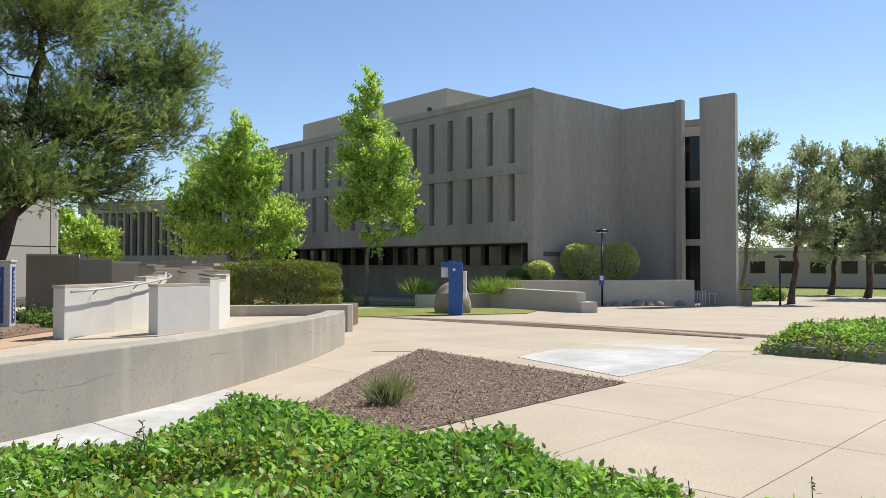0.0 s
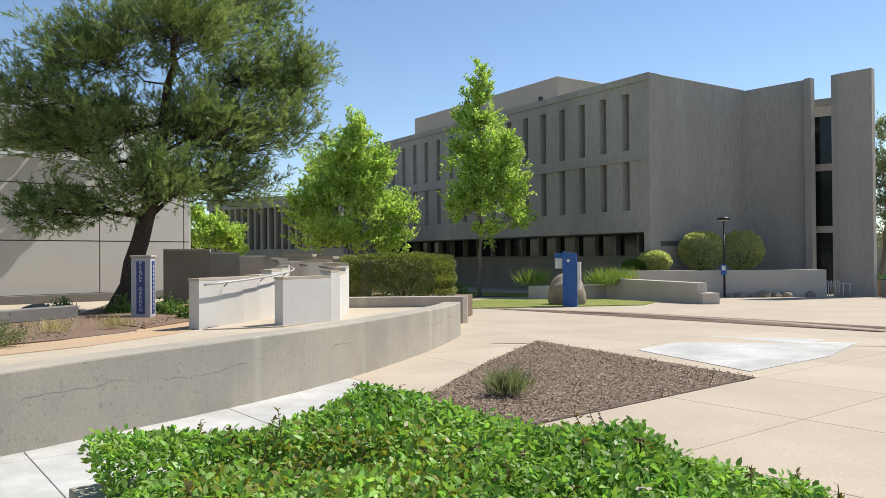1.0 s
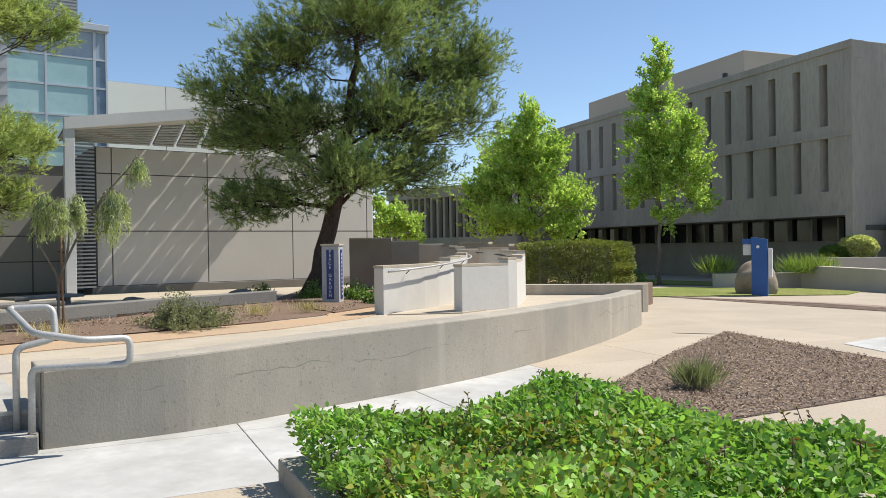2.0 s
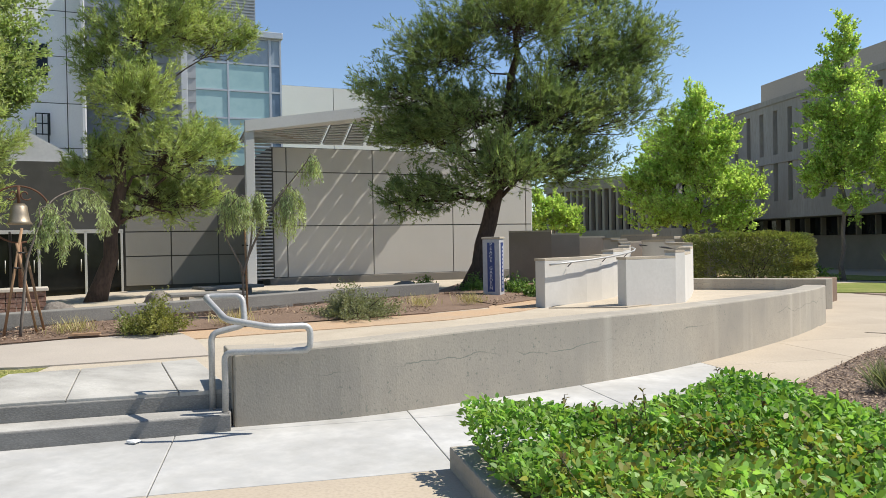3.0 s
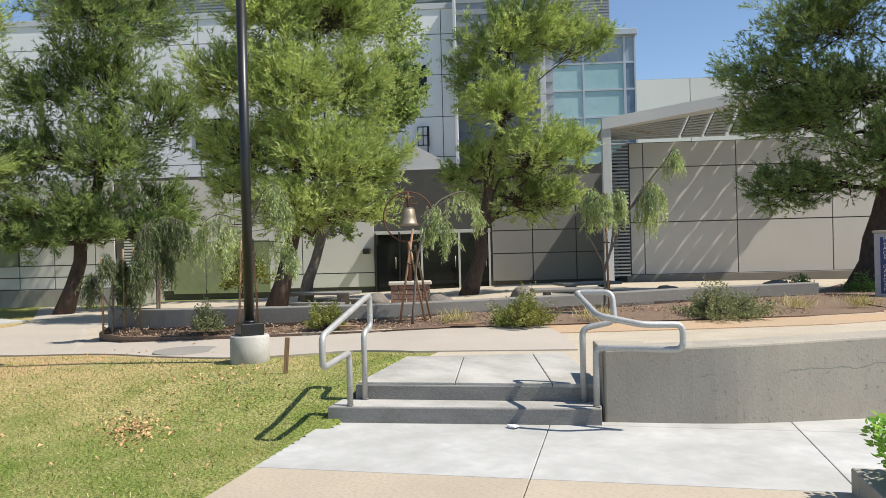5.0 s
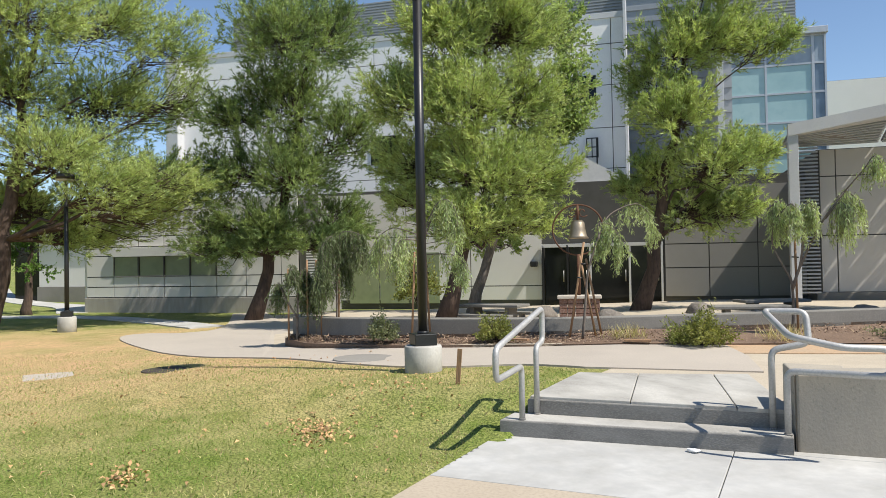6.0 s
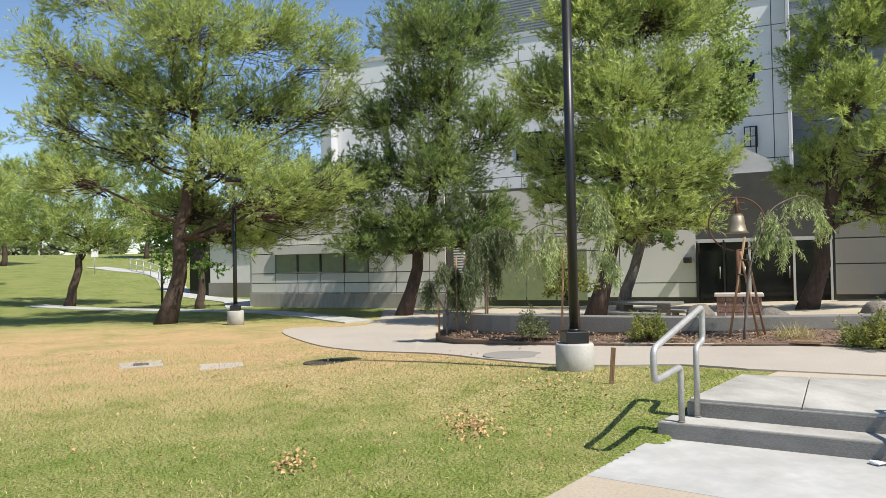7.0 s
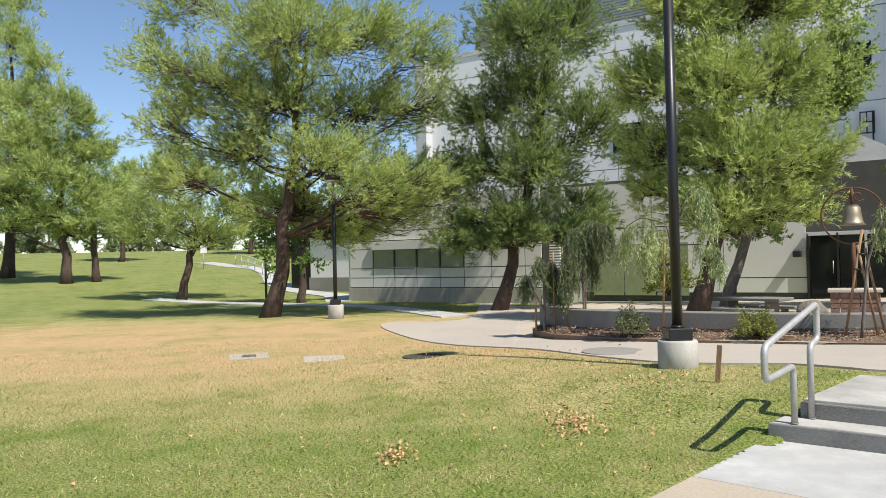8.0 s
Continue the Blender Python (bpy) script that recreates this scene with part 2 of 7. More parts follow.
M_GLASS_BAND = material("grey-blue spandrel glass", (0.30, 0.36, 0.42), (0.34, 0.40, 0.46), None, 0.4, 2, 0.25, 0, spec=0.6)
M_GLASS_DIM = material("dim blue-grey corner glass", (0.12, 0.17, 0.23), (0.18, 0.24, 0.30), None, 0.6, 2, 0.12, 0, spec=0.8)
M_ALU = material("brushed pale aluminium", (0.50, 0.53, 0.57), (0.46, 0.49, 0.53), None, 0.8, 20, 0.45, 0.03, metal=0.25)
M_GLASS_GREEN = material("green-tinted window glass", (0.24, 0.28, 0.16), (0.29, 0.32, 0.19), None, 0.5, 3, 0.4, 0, spec=0.4)
M_CANVAS = material("white tent canvas", (0.75, 0.73, 0.70), None, None, 0.6, 10, 0.8, 0)
M_BRICK = material("red-brown brick", (0.22, 0.12, 0.085), (0.17, 0.09, 0.065), (0.3, 0.22, 0.18), 3, 22, 0.9, 0.4)


def lawn_material():
    m = bpy.data.materials.new("patchy mown lawn")
    m.use_nodes = True
    nt = m.node_tree
    b = nt.nodes["Principled BSDF"]
    b.inputs["Roughness"].default_value = 0.95
    b.inputs["Specular IOR Level"].default_value = 0.115
    geo = nt.nodes.new("ShaderNodeNewGeometry")
    def tex(scale, detail, lo, hi):
        n = nt.nodes.new("ShaderNodeTexNoise")
        n.inputs["Scale"].default_value, n.inputs["Detail"].default_value, n.inputs["Roughness"].default_value = scale, detail, 0.6
        link(nt, geo.outputs["Position"], n.inputs["Vector"])
        r = nt.nodes.new("ShaderNodeMapRange")
        r.inputs["From Min"].default_value, r.inputs["From Max"].default_value = lo, hi
        link(nt, n.outputs["Fac"], r.inputs["Value"])
        return r.outputs[0], n.outputs["Fac"]
    def mix(fac, a, bb):
        x = nt.nodes.new("ShaderNodeMixRGB")
        link(nt, fac, x.inputs[0])
        for i, v in ((1, a), (2, bb)):
            if isinstance(v, tuple):
                x.inputs[i].default_value = (*v, 1)
            else:
                link(nt, v, x.inputs[i])
        return x.outputs[0]
    # worn dry belt of the lawn, by distance from a line of foot traffic
    sep = nt.nodes.new("ShaderNodeSeparateXYZ")
    link(nt, geo.outputs["Position"], sep.inputs[0])
    def belt(middle, half, soft):
        # distance in x from the belt's middle line
        s = nt.nodes.new("ShaderNodeMath"); s.operation = 'SUBTRACT'
        link(nt, sep.outputs[0], s.inputs[0]); s.inputs[1].default_value = middle
        a = nt.nodes.new("ShaderNodeMath"); a.operation = 'ABSOLUTE'
        link(nt, s.outputs[0], a.inputs[0])
        r = nt.nodes.new("ShaderNodeMapRange")
        r.inputs["From Min"].default_value, r.inputs["From Max"].default_value = half + soft, half
        link(nt, a.outputs[0], r.inputs["Value"])
        return r.outputs[0]
    patch, _ = tex(0.6, 5, 0.42, 0.58)
    mid, _ = tex(2.2, 6, 0.4, 0.65)
    fine, h = tex(38, 5, 0.36, 0.62)
    mask = nt.nodes.new("ShaderNodeMath"); mask.operation = 'MULTIPLY'
    link(nt, belt(-16.5, 3.8, 5.0), mask.inputs[0])
    up, _ = tex(0.6, 5, 0.2, 0.55)
    link(nt, up, mask.inputs[1])
    green = mix(patch, (0.20, 0.245, 0.06), (0.43, 0.385, 0.165))
    # lusher close to the steps, thinner and drier away from them
    thin = nt.nodes.new("ShaderNodeMapRange")
    for key, val in (("From Min", -7.0), ("From Max", -11.5), ("To Min", 0.3), ("To Max", 1.0)):
        thin.inputs[key].default_value = val
    link(nt, sep.outputs[0], thin.inputs["Value"])
    worn = nt.nodes.new("ShaderNodeMath"); worn.operation = 'MULTIPLY'
    link(nt, mid, worn.inputs[0]); link(nt, thin.outputs[0], worn.inputs[1])
    green = mix(thin.outputs[0], (0.16, 0.215, 0.045), green)
    green = mix(worn.outputs[0], green, (0.47, 0.40, 0.20))
    dry = mix(mid, (0.60, 0.395, 0.23), (0.50, 0.37, 0.19))
    # watered and greener again on the far side of the worn belt
    lush = nt.nodes.new("ShaderNodeMapRange")
    for key, val in (("From Min", -22.0), ("From Max", -29.0), ("To Min", 0.0), ("To Max", 0.62)):
        lush.inputs[key].default_value = val
    link(nt, sep.outputs[0], lush.inputs["Value"])
    green = mix(lush.outputs[0], green, (0.155, 0.215, 0.055))
    col = mix(mask.outputs[0], green, dry)
    dark = nt.nodes.new("ShaderNodeMixRGB"); dark.blend_type = 'MULTIPLY'
    dark.inputs[0].default_value = 1
    link(nt, col, dark.inputs[1])
    link(nt, mix(fine, (0.38, 0.44, 0.36), (1.25, 1.2, 1.15)), dark.inputs[2])
    link(nt, dark.outputs[0], b.inputs["Base Color"])
    bp = nt.nodes.new("ShaderNodeBump")
    bp.inputs["Strength"].default_value, bp.inputs["Distance"].default_value = 0.8, 0.03
    link(nt, h, bp.inputs["Height"])
    link(nt, bp.outputs[0], b.inputs["Normal"])
    return m


M_LAWN = lawn_material()
M_BLADE = leafy("grass blades", (0.16, 0.25, 0.045), (0.30, 0.36, 0.10), 0.35)
M_STRAW = leafy("dry grass blades", (0.42, 0.36, 0.17), (0.55, 0.46, 0.25), 0.25, 0.7)

# ---- small building tools ----
E1, E2 = Vector((0.69, 0.724, 0)), Vector((0.724, -0.69, 0))   # the plaza's two joint directions


def plaza(d, c, z=0.0):
    """A place by its distance along the plaza's two directions."""
    return E1 * d + E2 * c + Vector((0, 0, z))


def slope(y):
    """The plaza falls gently away from the stairs."""
    return -0.026 * min(max(0.0, y - 14.0), 32.0)


def mesh_of(bm, name):
    me = bpy.data.meshes.new(name)
    bm.to_mesh(me)
    bm.free()
    return me


def thing(name, label, category, at=(0, 0, 0), turn=0.0, group="", kind=""):
    e = new(name)
    e.matrix_world = pose(*at, 0, 0, turn)
    return tagged(e, label, category, group, kind)


def part(name, bm, mat, parent, label="", smooth=False):
    me = bm if isinstance(bm, bpy.types.Mesh) else mesh_of(bm, name)
    if not me.materials:
        me.materials.append(mat)
    if smooth:
        me.shade_smooth()
    ob = new(name, me)
    ob.parent = parent
    if label:
        ob["label"] = label
    return ob


def solid(name, bm, mat, label, category, kind="", smooth=False, group=""):
    ob = part(name, bm, mat, None, "", smooth)
    return tagged(ob, label, category, group, kind)


def box(size, at=(0, 0, 0), bevel=0.0, bm=None, turn=0.0, m=None):
    """A box whose middle lies at `at`."""
    bm = bm or bmesh.new()
    mm = (m or pose(*at, 0, 0, turn)) @ Matrix.Diagonal((*size, 1))
    vs = bmesh.ops.create_cube(bm, size=1, matrix=mm)["verts"]
    if bevel:
        es = {e for v in vs for e in v.link_edges}
        bmesh.ops.bevel(bm, geom=list(es), offset=bevel, segments=2, affect='EDGES', profile=0.5)
    return bm


def prism(points, z0, z1, bm=None, bevel=0.0):
    """A flat polygon raised from z0 to z1; either may be a function of the point."""
    bm = bm or bmesh.new()
    lo = [bm.verts.new((p[0], p[1], z0(p) if callable(z0) else z0)) for p in points]
    hi = [bm.verts.new((p[0], p[1], z1(p) if callable(z1) else z1)) for p in points]
    n = len(points)
    bm.faces.new(hi)
    bm.faces.new(lo[::-1])
    for i in range(n):
        bm.faces.new((lo[i], lo[(i + 1) % n], hi[(i + 1) % n], hi[i]))
    bmesh.ops.recalc_face_normals(bm, faces=bm.faces[:])
    if bevel:
        es = [e for e in bm.edges if all(v in hi for v in e.verts)]
        bmesh.ops.bevel(bm, geom=es, offset=bevel, segments=2, affect='EDGES', profile=0.5)
    return bm


def spline(points, steps=8):
    """A smooth line through the points."""
    ps = [Vector(p) for p in points]
    ps = [ps[0] * 2 - ps[1]] + ps + [ps[-1] * 2 - ps[-2]]
    out = []
    for i in range(1, len(ps) - 2):
        for k in range(steps):
            t = k / steps
            a, b, c, d = ps[i - 1:i + 3]
            out.append(0.5 * ((2 * b) + (c - a) * t + (2 * a - 5 * b + 4 * c - d) * t * t + (3 * b - a - 3 * c + d) * t ** 3))
    return out + [ps[-2]]


def tube(points, radius, sides=10, bm=None, caps=True):
    """A round bar along the points; radius one number or one for each point."""
    bm = bm or bmesh.new()
    ps = [Vector(p) for p in points]
    rs = radius if isinstance(radius, (list, tuple)) else [radius] * len(ps)
    side = None
    rings = []
    for i, p in enumerate(ps):
        t = (ps[min(i + 1, len(ps) - 1)] - ps[max(i - 1, 0)]).normalized()
        if side is None:
            side = t.cross(Vector((0.31, 0.17, 0.93)))
            if side.length < 0.1:
                side = t.cross(Vector((1, 0, 0)))
        side = (side - t * side.dot(t)).normalized()
        up = t.cross(side)
        rings.append([bm.verts.new(p + (side * math.cos(a) + up * math.sin(a)) * rs[i]) for a in (2 * math.pi * k / sides for k in range(sides))])
    for r0, r1 in zip(rings, rings[1:]):
        for k in range(sides):
            bm.faces.new((r0[k], r0[(k + 1) % sides], r1[(k + 1) % sides], r1[k])).smooth = True
    if caps:
        bm.faces.new(rings[0][::-1])
        bm.faces.new(rings[-1])
    return bm


def rounded(points, r=0.08, steps=4):
    """A bent-pipe line: straight runs with rounded corners."""
    ps = [Vector(p) for p in points]
    out = [ps[0]]
    for a, b, c in zip(ps, ps[1:], ps[2:]):
        u, v = (a - b), (c - b)
        k = min(r, u.length * 0.45, v.length * 0.45)
        s, e = b + u.normalized() * k, b + v.normalized() * k
        for i in range(steps + 1):
            t = i / steps
            out.append(s * (1 - t) ** 2 + b * 2 * t * (1 - t) + e * t * t)
    return out + [ps[-1]]


def ribbon_wall(line, thick, z0, z1, side=1.0, bevel=0.015):
    """A wall that follows a line, thick to its left (side 1) or right; z1 a function of the share along it."""
    ps = [Vector((p[0], p[1], 0)) for p in line]
    n = len(ps)
    bm = bmesh.new()
    rows = []
    for i, p in enumerate(ps):
        t = (ps[min(i + 1, n - 1)] - ps[max(i - 1, 0)]).normalized()
        o = p + Vector((-t.y, t.x, 0)) * thick * side
        s = i / (n - 1)
        top = z1(s) if callable(z1) else z1
        lo = z0(p.y) if callable(z0) else z0
        rows.append([bm.verts.new(v) for v in ((p.x, p.y, lo), (p.x, p.y, top), (o.x, o.y, top), (o.x, o.y, lo))])
    for a, b in zip(rows, rows[1:]):
        for k in range(4):
            bm.faces.new((a[k], a[(k + 1) % 4], b[(k + 1) % 4], b[k]))
    bm.faces.new(rows[0][::-1])
    bm.faces.new(rows[-1])
    bmesh.ops.recalc_face_normals(bm, faces=bm.faces[:])
    if bevel:
        es = [e for e in bm.edges if len(e.link_faces) == 2 and e.calc_face_angle(0) > 0.8 and min(v.co.z for v in e.verts) > (z0 if not callable(z0) else -9) + 0.05]
        bmesh.ops.bevel(bm, geom=es, offset=bevel, segments=2, affect='EDGES', profile=0.5)
    return bm


def soup(name, verts, faces, mat):
    """A mesh of many loose small faces from arrays (verts n x 3, faces m x k)."""
    me = bpy.data.meshes.new(name)
    verts, faces = np.asarray(verts, np.float32), np.asarray(faces, np.int32)
    me.vertices.add(len(verts))
    me.vertices.foreach_set("co", verts.ravel())
    k = faces.shape[1]
    me.loops.add(faces.size)
    me.loops.foreach_set("vertex_index", faces.ravel())
    me.polygons.add(len(faces))
    me.polygons.foreach_set("loop_start", np.arange(0, faces.size, k, dtype=np.int32))
    me.update(calc_edges=True)
    me.validate()
    me.materials.append(mat)
    return me


def unit(v):
    return v / np.maximum(np.linalg.norm(v, axis=-1, keepdims=True), 1e-9)


def leaves(rng, centres, size, width, dirs=None, flat=0.0, bend=0.25):
    """Leaf-shaped quads (base, side, tip, side) at the centres. Returns verts, faces."""
    n = len(centres)
    d = unit(rng.normal(size=(n, 3))) if dirs is None else unit(dirs + rng.normal(size=(n, 3)) * 0.35)
    s = unit(np.cross(d, unit(rng.normal(size=(n, 3)) * (1 - flat) + np.array([0, 0, 1]) * flat)))
    ln = size * rng.uniform(0.65, 1.25, (n, 1))
    w = width * rng.uniform(0.75, 1.2, (n, 1))
    nrm = np.cross(s, d)
    v = np.empty((n, 4, 3))
    v[:, 0] = centres
    v[:, 1] = centres + d * ln * 0.5 + s * w * 0.5 + nrm * ln * bend * 0.4
    v[:, 2] = centres + d * ln - nrm * ln * bend * 0.3
    v[:, 3] = centres + d * ln * 0.5 - s * w * 0.5 + nrm * ln * bend * 0.4
    return v.reshape(-1, 3), np.arange(4 * n).reshape(n, 4)


def ovate(rng, centres, size, width, dirs, flat=0.5, bend=0.3):
    """Six-cornered oval leaves, folded a little along the midrib. Returns verts, faces."""
    n = len(centres)
    d = unit(dirs + rng.normal(size=(n, 3)) * 0.3)
    s = unit(np.cross(d, unit(rng.normal(size=(n, 3)) * (1 - flat) + np.array([0, 0, 1]) * flat)))
    ln = size * rng.uniform(0.6, 1.25, (n, 1))
    w = width * rng.uniform(0.8, 1.2, (n, 1))
    nrm = np.cross(s, d)
    v = np.empty((n, 6, 3))
    for i, (along, across, lift) in enumerate(((0, 0, 0), (0.28, 0.44, 0.10), (0.68, 0.40, 0.04), (1.0, 0, -0.22), (0.68, -0.40, 0.04), (0.28, -0.44, 0.10))):
        v[:, i] = centres + d * ln * along + s * w * across + nrm * ln * bend * lift * 2
    return v.reshape(-1, 3), np.arange(6 * n).reshape(n, 6)


def needles(rng, centres, size, width, dirs):
    """Slender three-cornered needles or needle bundles. Returns verts, faces."""
    n = len(centres)
    d = unit(dirs + rng.normal(size=(n, 3)) * 0.3)
    s = unit(np.cross(d, rng.normal(size=(n, 3))))
    ln, w = size * rng.uniform(0.6, 1.25, (n, 1)), width * rng.uniform(0.7, 1.2, (n, 1))
    v = np.stack([centres - s * w * 0.5, centres + s * w * 0.5, centres + d * ln], 1)
    return v.reshape(-1, 3), np.arange(3 * n).reshape(n, 3)


def in_lobes(rng, lobes, n, shell=0.45):
    """n places in ellipsoids (x, y, z, rx, ry, rz), denser near their skins, by volume."""
    lo = np.array(lobes, float)
    w = (lo[:, 3] * lo[:, 4] * lo[:, 5]) ** 0.75
    pick = rng.choice(len(lo), n, p=w / w.sum())
    d = unit(rng.normal(size=(n, 3)))
    r = rng.uniform(shell, 1.0, (n, 1)) ** 0.6
    return lo[pick, :3] + d * r * lo[pick, 3:], d, pick


def crown_mesh(rng, lobes, tufts, per, size, width, mat, spread=0.22, droop=0.0, shell=0.4, forward=0.6, clump=24):
    """Boughs in the lobes, tufts in the flat boughs, needles or leaves fanning out of each tuft."""
    boughs = max(len(lobes), tufts // clump)
    bc, bd, pick = in_lobes(rng, lobes, boughs, shell)
    lo = np.array(lobes, float)
    scale = (lo[pick, 3] * lo[pick, 4] * lo[pick, 5]) ** (1 / 3) * rng.uniform(0.22, 0.40, boughs)
    k = rng.integers(0, boughs, tufts)
    off = unit(rng.normal(size=(tufts, 3))) * rng.uniform(0.2, 1, (tufts, 1)) ** 0.5
    out = bd[k] * np.array([1, 1, 0.3])
    along = (off * unit(out)).sum(1, keepdims=True)
    off = off * np.array([0.8, 0.8, 0.62]) + unit(out) * along * 0.6
    c = bc[k] + off * scale[k][:, None]
    way = unit(bd[k] * 0.7 + off * 0.5 + np.array([0, 0, 0.45 - droop]) + rng.normal(size=(tufts, 3)) * 0.35)
    cc = np.repeat(c, per, 0) + rng.normal(size=(tufts * per, 3)) * spread * 0.3 + np.repeat(way, per, 0) * rng.uniform(-0.5, 0.5, (tufts * per, 1)) * spread * 1.6
    dd = np.repeat(way, per, 0) * forward + unit(rng.normal(size=(tufts * per, 3)))
    if width < size * 0.2:
        return needles(rng, cc, size, width, dd)
    return leaves(rng, cc, size, width, dd)


def wobble_line(rng, a, b, n=6, amount=0.12, sag=0.0):
    a, b = np.array(a, float), np.array(b, float)
    out = []
    for i in range(n + 1):
        t = i / n
        p = a * (1 - t) + b * t
        k = math.sin(math.pi * t)
        p = p + rng.normal(size=3) * amount * k + np.array([0, 0, sag * k])
        out.append(tuple(p))
    return out


def plume_crown(rng, lobes, foot_of, plumes, per, length, size, width, up=0.45, reach=(0.7, 1.2), forward=1.0, side=0.75, inner=0.3):
    """Branches fan out of each lobe's limb and carry plumes: short shoots set with needles or leaves.
    Returns the foliage (verts, faces) and the branch lines of each lobe."""
    lo = np.array(lobes, float)
    share = (lo[:, 3] * lo[:, 4] * lo[:, 5]) ** 0.72
    share = share / share.sum()
    lines, base, way = [], [], []
    for i, row in enumerate(lo):
        c, rad = row[:3], row[3:]
        n = max(12, int(plumes * share[i]))
        nb = max(6, n // 15)
        foot = np.array(foot_of(row))
        d = unit(rng.normal(size=(nb, 3)) + np.array([0, 0, 0.3]) + unit(c - foot) * 0.45)
        o = c + (foot - c) * rng.uniform(0.0, 0.4, (nb, 1)) + rng.normal(size=(nb, 3)) * rad * 0.12
        e = c + d * rad * rng.uniform(*reach, (nb, 1))
        lift = np.linalg.norm(e - o, axis=1, keepdims=True) * rng.uniform(-0.22, -0.02, (nb, 1)) * np.array([[0, 0, 1.0]])
        lines.append((o, e, lift))
        k = rng.integers(0, nb, n)
        t = rng.uniform(inner, 1.0, (n, 1)) ** 0.75
        span = (e - o)[k]
        p = o[k] + span * t + lift[k] * 4 * t * (1 - t)
        q = unit(rng.normal(size=(n, 3)))
        p = p + q * np.linalg.norm(span, axis=1, keepdims=True) * 0.13 * (1.25 - t)
        base.append(p)
        way.append(unit(unit(span) * 0.75 + q * 0.7 + np.array([0, 0, up])))
    base, way = np.concatenate(base), np.concatenate(way)
    m = len(base)
    ln = length * rng.uniform(0.55, 1.3, (m, 1))
    s = rng.uniform(0.0, 1.0, (m * per, 1))
    axis_ = np.repeat(way, per, 0)
    at_ = np.repeat(base, per, 0) + axis_ * s * np.repeat(ln, per, 0)
    out = unit(rng.normal(size=(m * per, 3)))
    out = unit(out - axis_ * (out * axis_).sum(1, keepdims=True))
    dirs = axis_ * forward + out * side
    if width < size * 0.25:
        v, f = needles(rng, at_, size, width, dirs)
    else:
        v, f = leaves(rng, at_, size, width, dirs)
    return v, f, lines


def tree(name, label, at, height, trunk_r, lean, lobes, mat, bark, seed, tufts=1500, per=12, size=0.22, width=0.022, length=0.3, up=0.45, limb_from=0.3, group="", trunk_top=0.85, reach=(0.6, 1.32), forward=1.0, side=0.75):
    """lobes: (dx, dy, z, rx, ry, rz) from the trunk's foot. lean: dx, dy of the trunk's top."""
    rng = np.random.default_rng(seed)
    t = thing(name, label, "tree", at, 0, group)
    n = 14
    pts, rad = [], []
    for i in range(n + 1):
        s = i / n
        z = height * trunk_top * s - (0.15 if i == 0 else 0)
        bow = s ** 0.8
        w = rng.normal(size=2) * 0.05 * (height / 8) * (0 < i < n)
        pts.append((lean[0] * bow + w[0], lean[1] * bow + w[1], z))
        rad.append(trunk_r * ((1.45 if i == 0 else 1.1 if i == 1 else 1.0) * (1 - s) ** 0.75 + 0.02))
    part("trunk", tube(pts, rad, 14), bark, t, smooth=False)

    def foot_of(row):
        s = min(0.92, max(limb_from, (row[2] - 0.55 * math.hypot(row[0], row[1])) / (height * trunk_top)))
        i = int(s * n)
        return Vector(pts[i]).lerp(Vector(pts[min(i + 1, n)]), s * n - i), s

    v, f, lines = plume_crown(rng, lobes, lambda row: foot_of(row)[0], tufts, per, length, size, width, up, reach, forward, side)
    for row, (o, e, lift) in zip(lobes, lines):
        foot, s = foot_of(row)
        rx = row[3]
        bl = bmesh.new()
        r0 = trunk_r * max(0.10, 0.40 * (1 - s))
        tube(wobble_line(rng, foot, row[:3], 6, 0.1 * rx, -0.08 * rx), [r0 * (1 - j / 7.5) for j in range(7)], 6, bl)
        for a, b, c in zip(o, e, lift):
            tube([a, (a + b) / 2 + c, b], [r0 * 0.2 + 0.006, r0 * 0.1 + 0.004, 0.003], 3, bl, False)
        part("limb", bl, bark, t)
    part("crown", soup("crown", v, f, mat), mat, t)
    return t

# ---- ground ----
def smooth(t):
    t = min(max(t, 0.0), 1.0)
    return t * t * (3 - 2 * t)


def terrace_z(x, y):
    d = 0.69 * x + 0.724 * y
    return min(0.29, max(0.0, 0.29 + 0.03 * (d + 3)))


def lawn_z(x, y):
    d, c = 0.69 * x + 0.724 * y, 0.724 * x - 0.69 * y
    far = math.hypot(x, y)
    if d > -2.3:
        base = slope(y) - 0.14
    elif d > -2.82 and -9.0 < c < -6.5:
        base = -0.1
    elif d > -2.96 and c >= -6.5:
        base = -0.03
    else:
        base = (terrace_z(x, y) - 0.012) * smooth((-6.5 - c) / 1.2) * smooth((d + 12) / 5.0)
        base -= 0.12 * smooth((far - 14) / 14)
        base += 0.03 * smooth((far - 13) / 10) * (noise.noise((x * 0.25, y * 0.25, 0)))
    if x < 0 and y < 4 and far > 34:
        side = smooth((-y - 6) / 10) if y < -6 else 0
        base += side * float(np.interp(far, [34, 44, 52, 66, 96, 130], [0, 0.35, 0.88, 1.55, 3.5, 3.9]))
    return base


def axis(lo, a, b, hi, fine, coarse):
    v = list(np.arange(lo, a, coarse)) + list(np.arange(a, b, fine)) + list(np.arange(b, hi + 0.1, coarse))
    return v


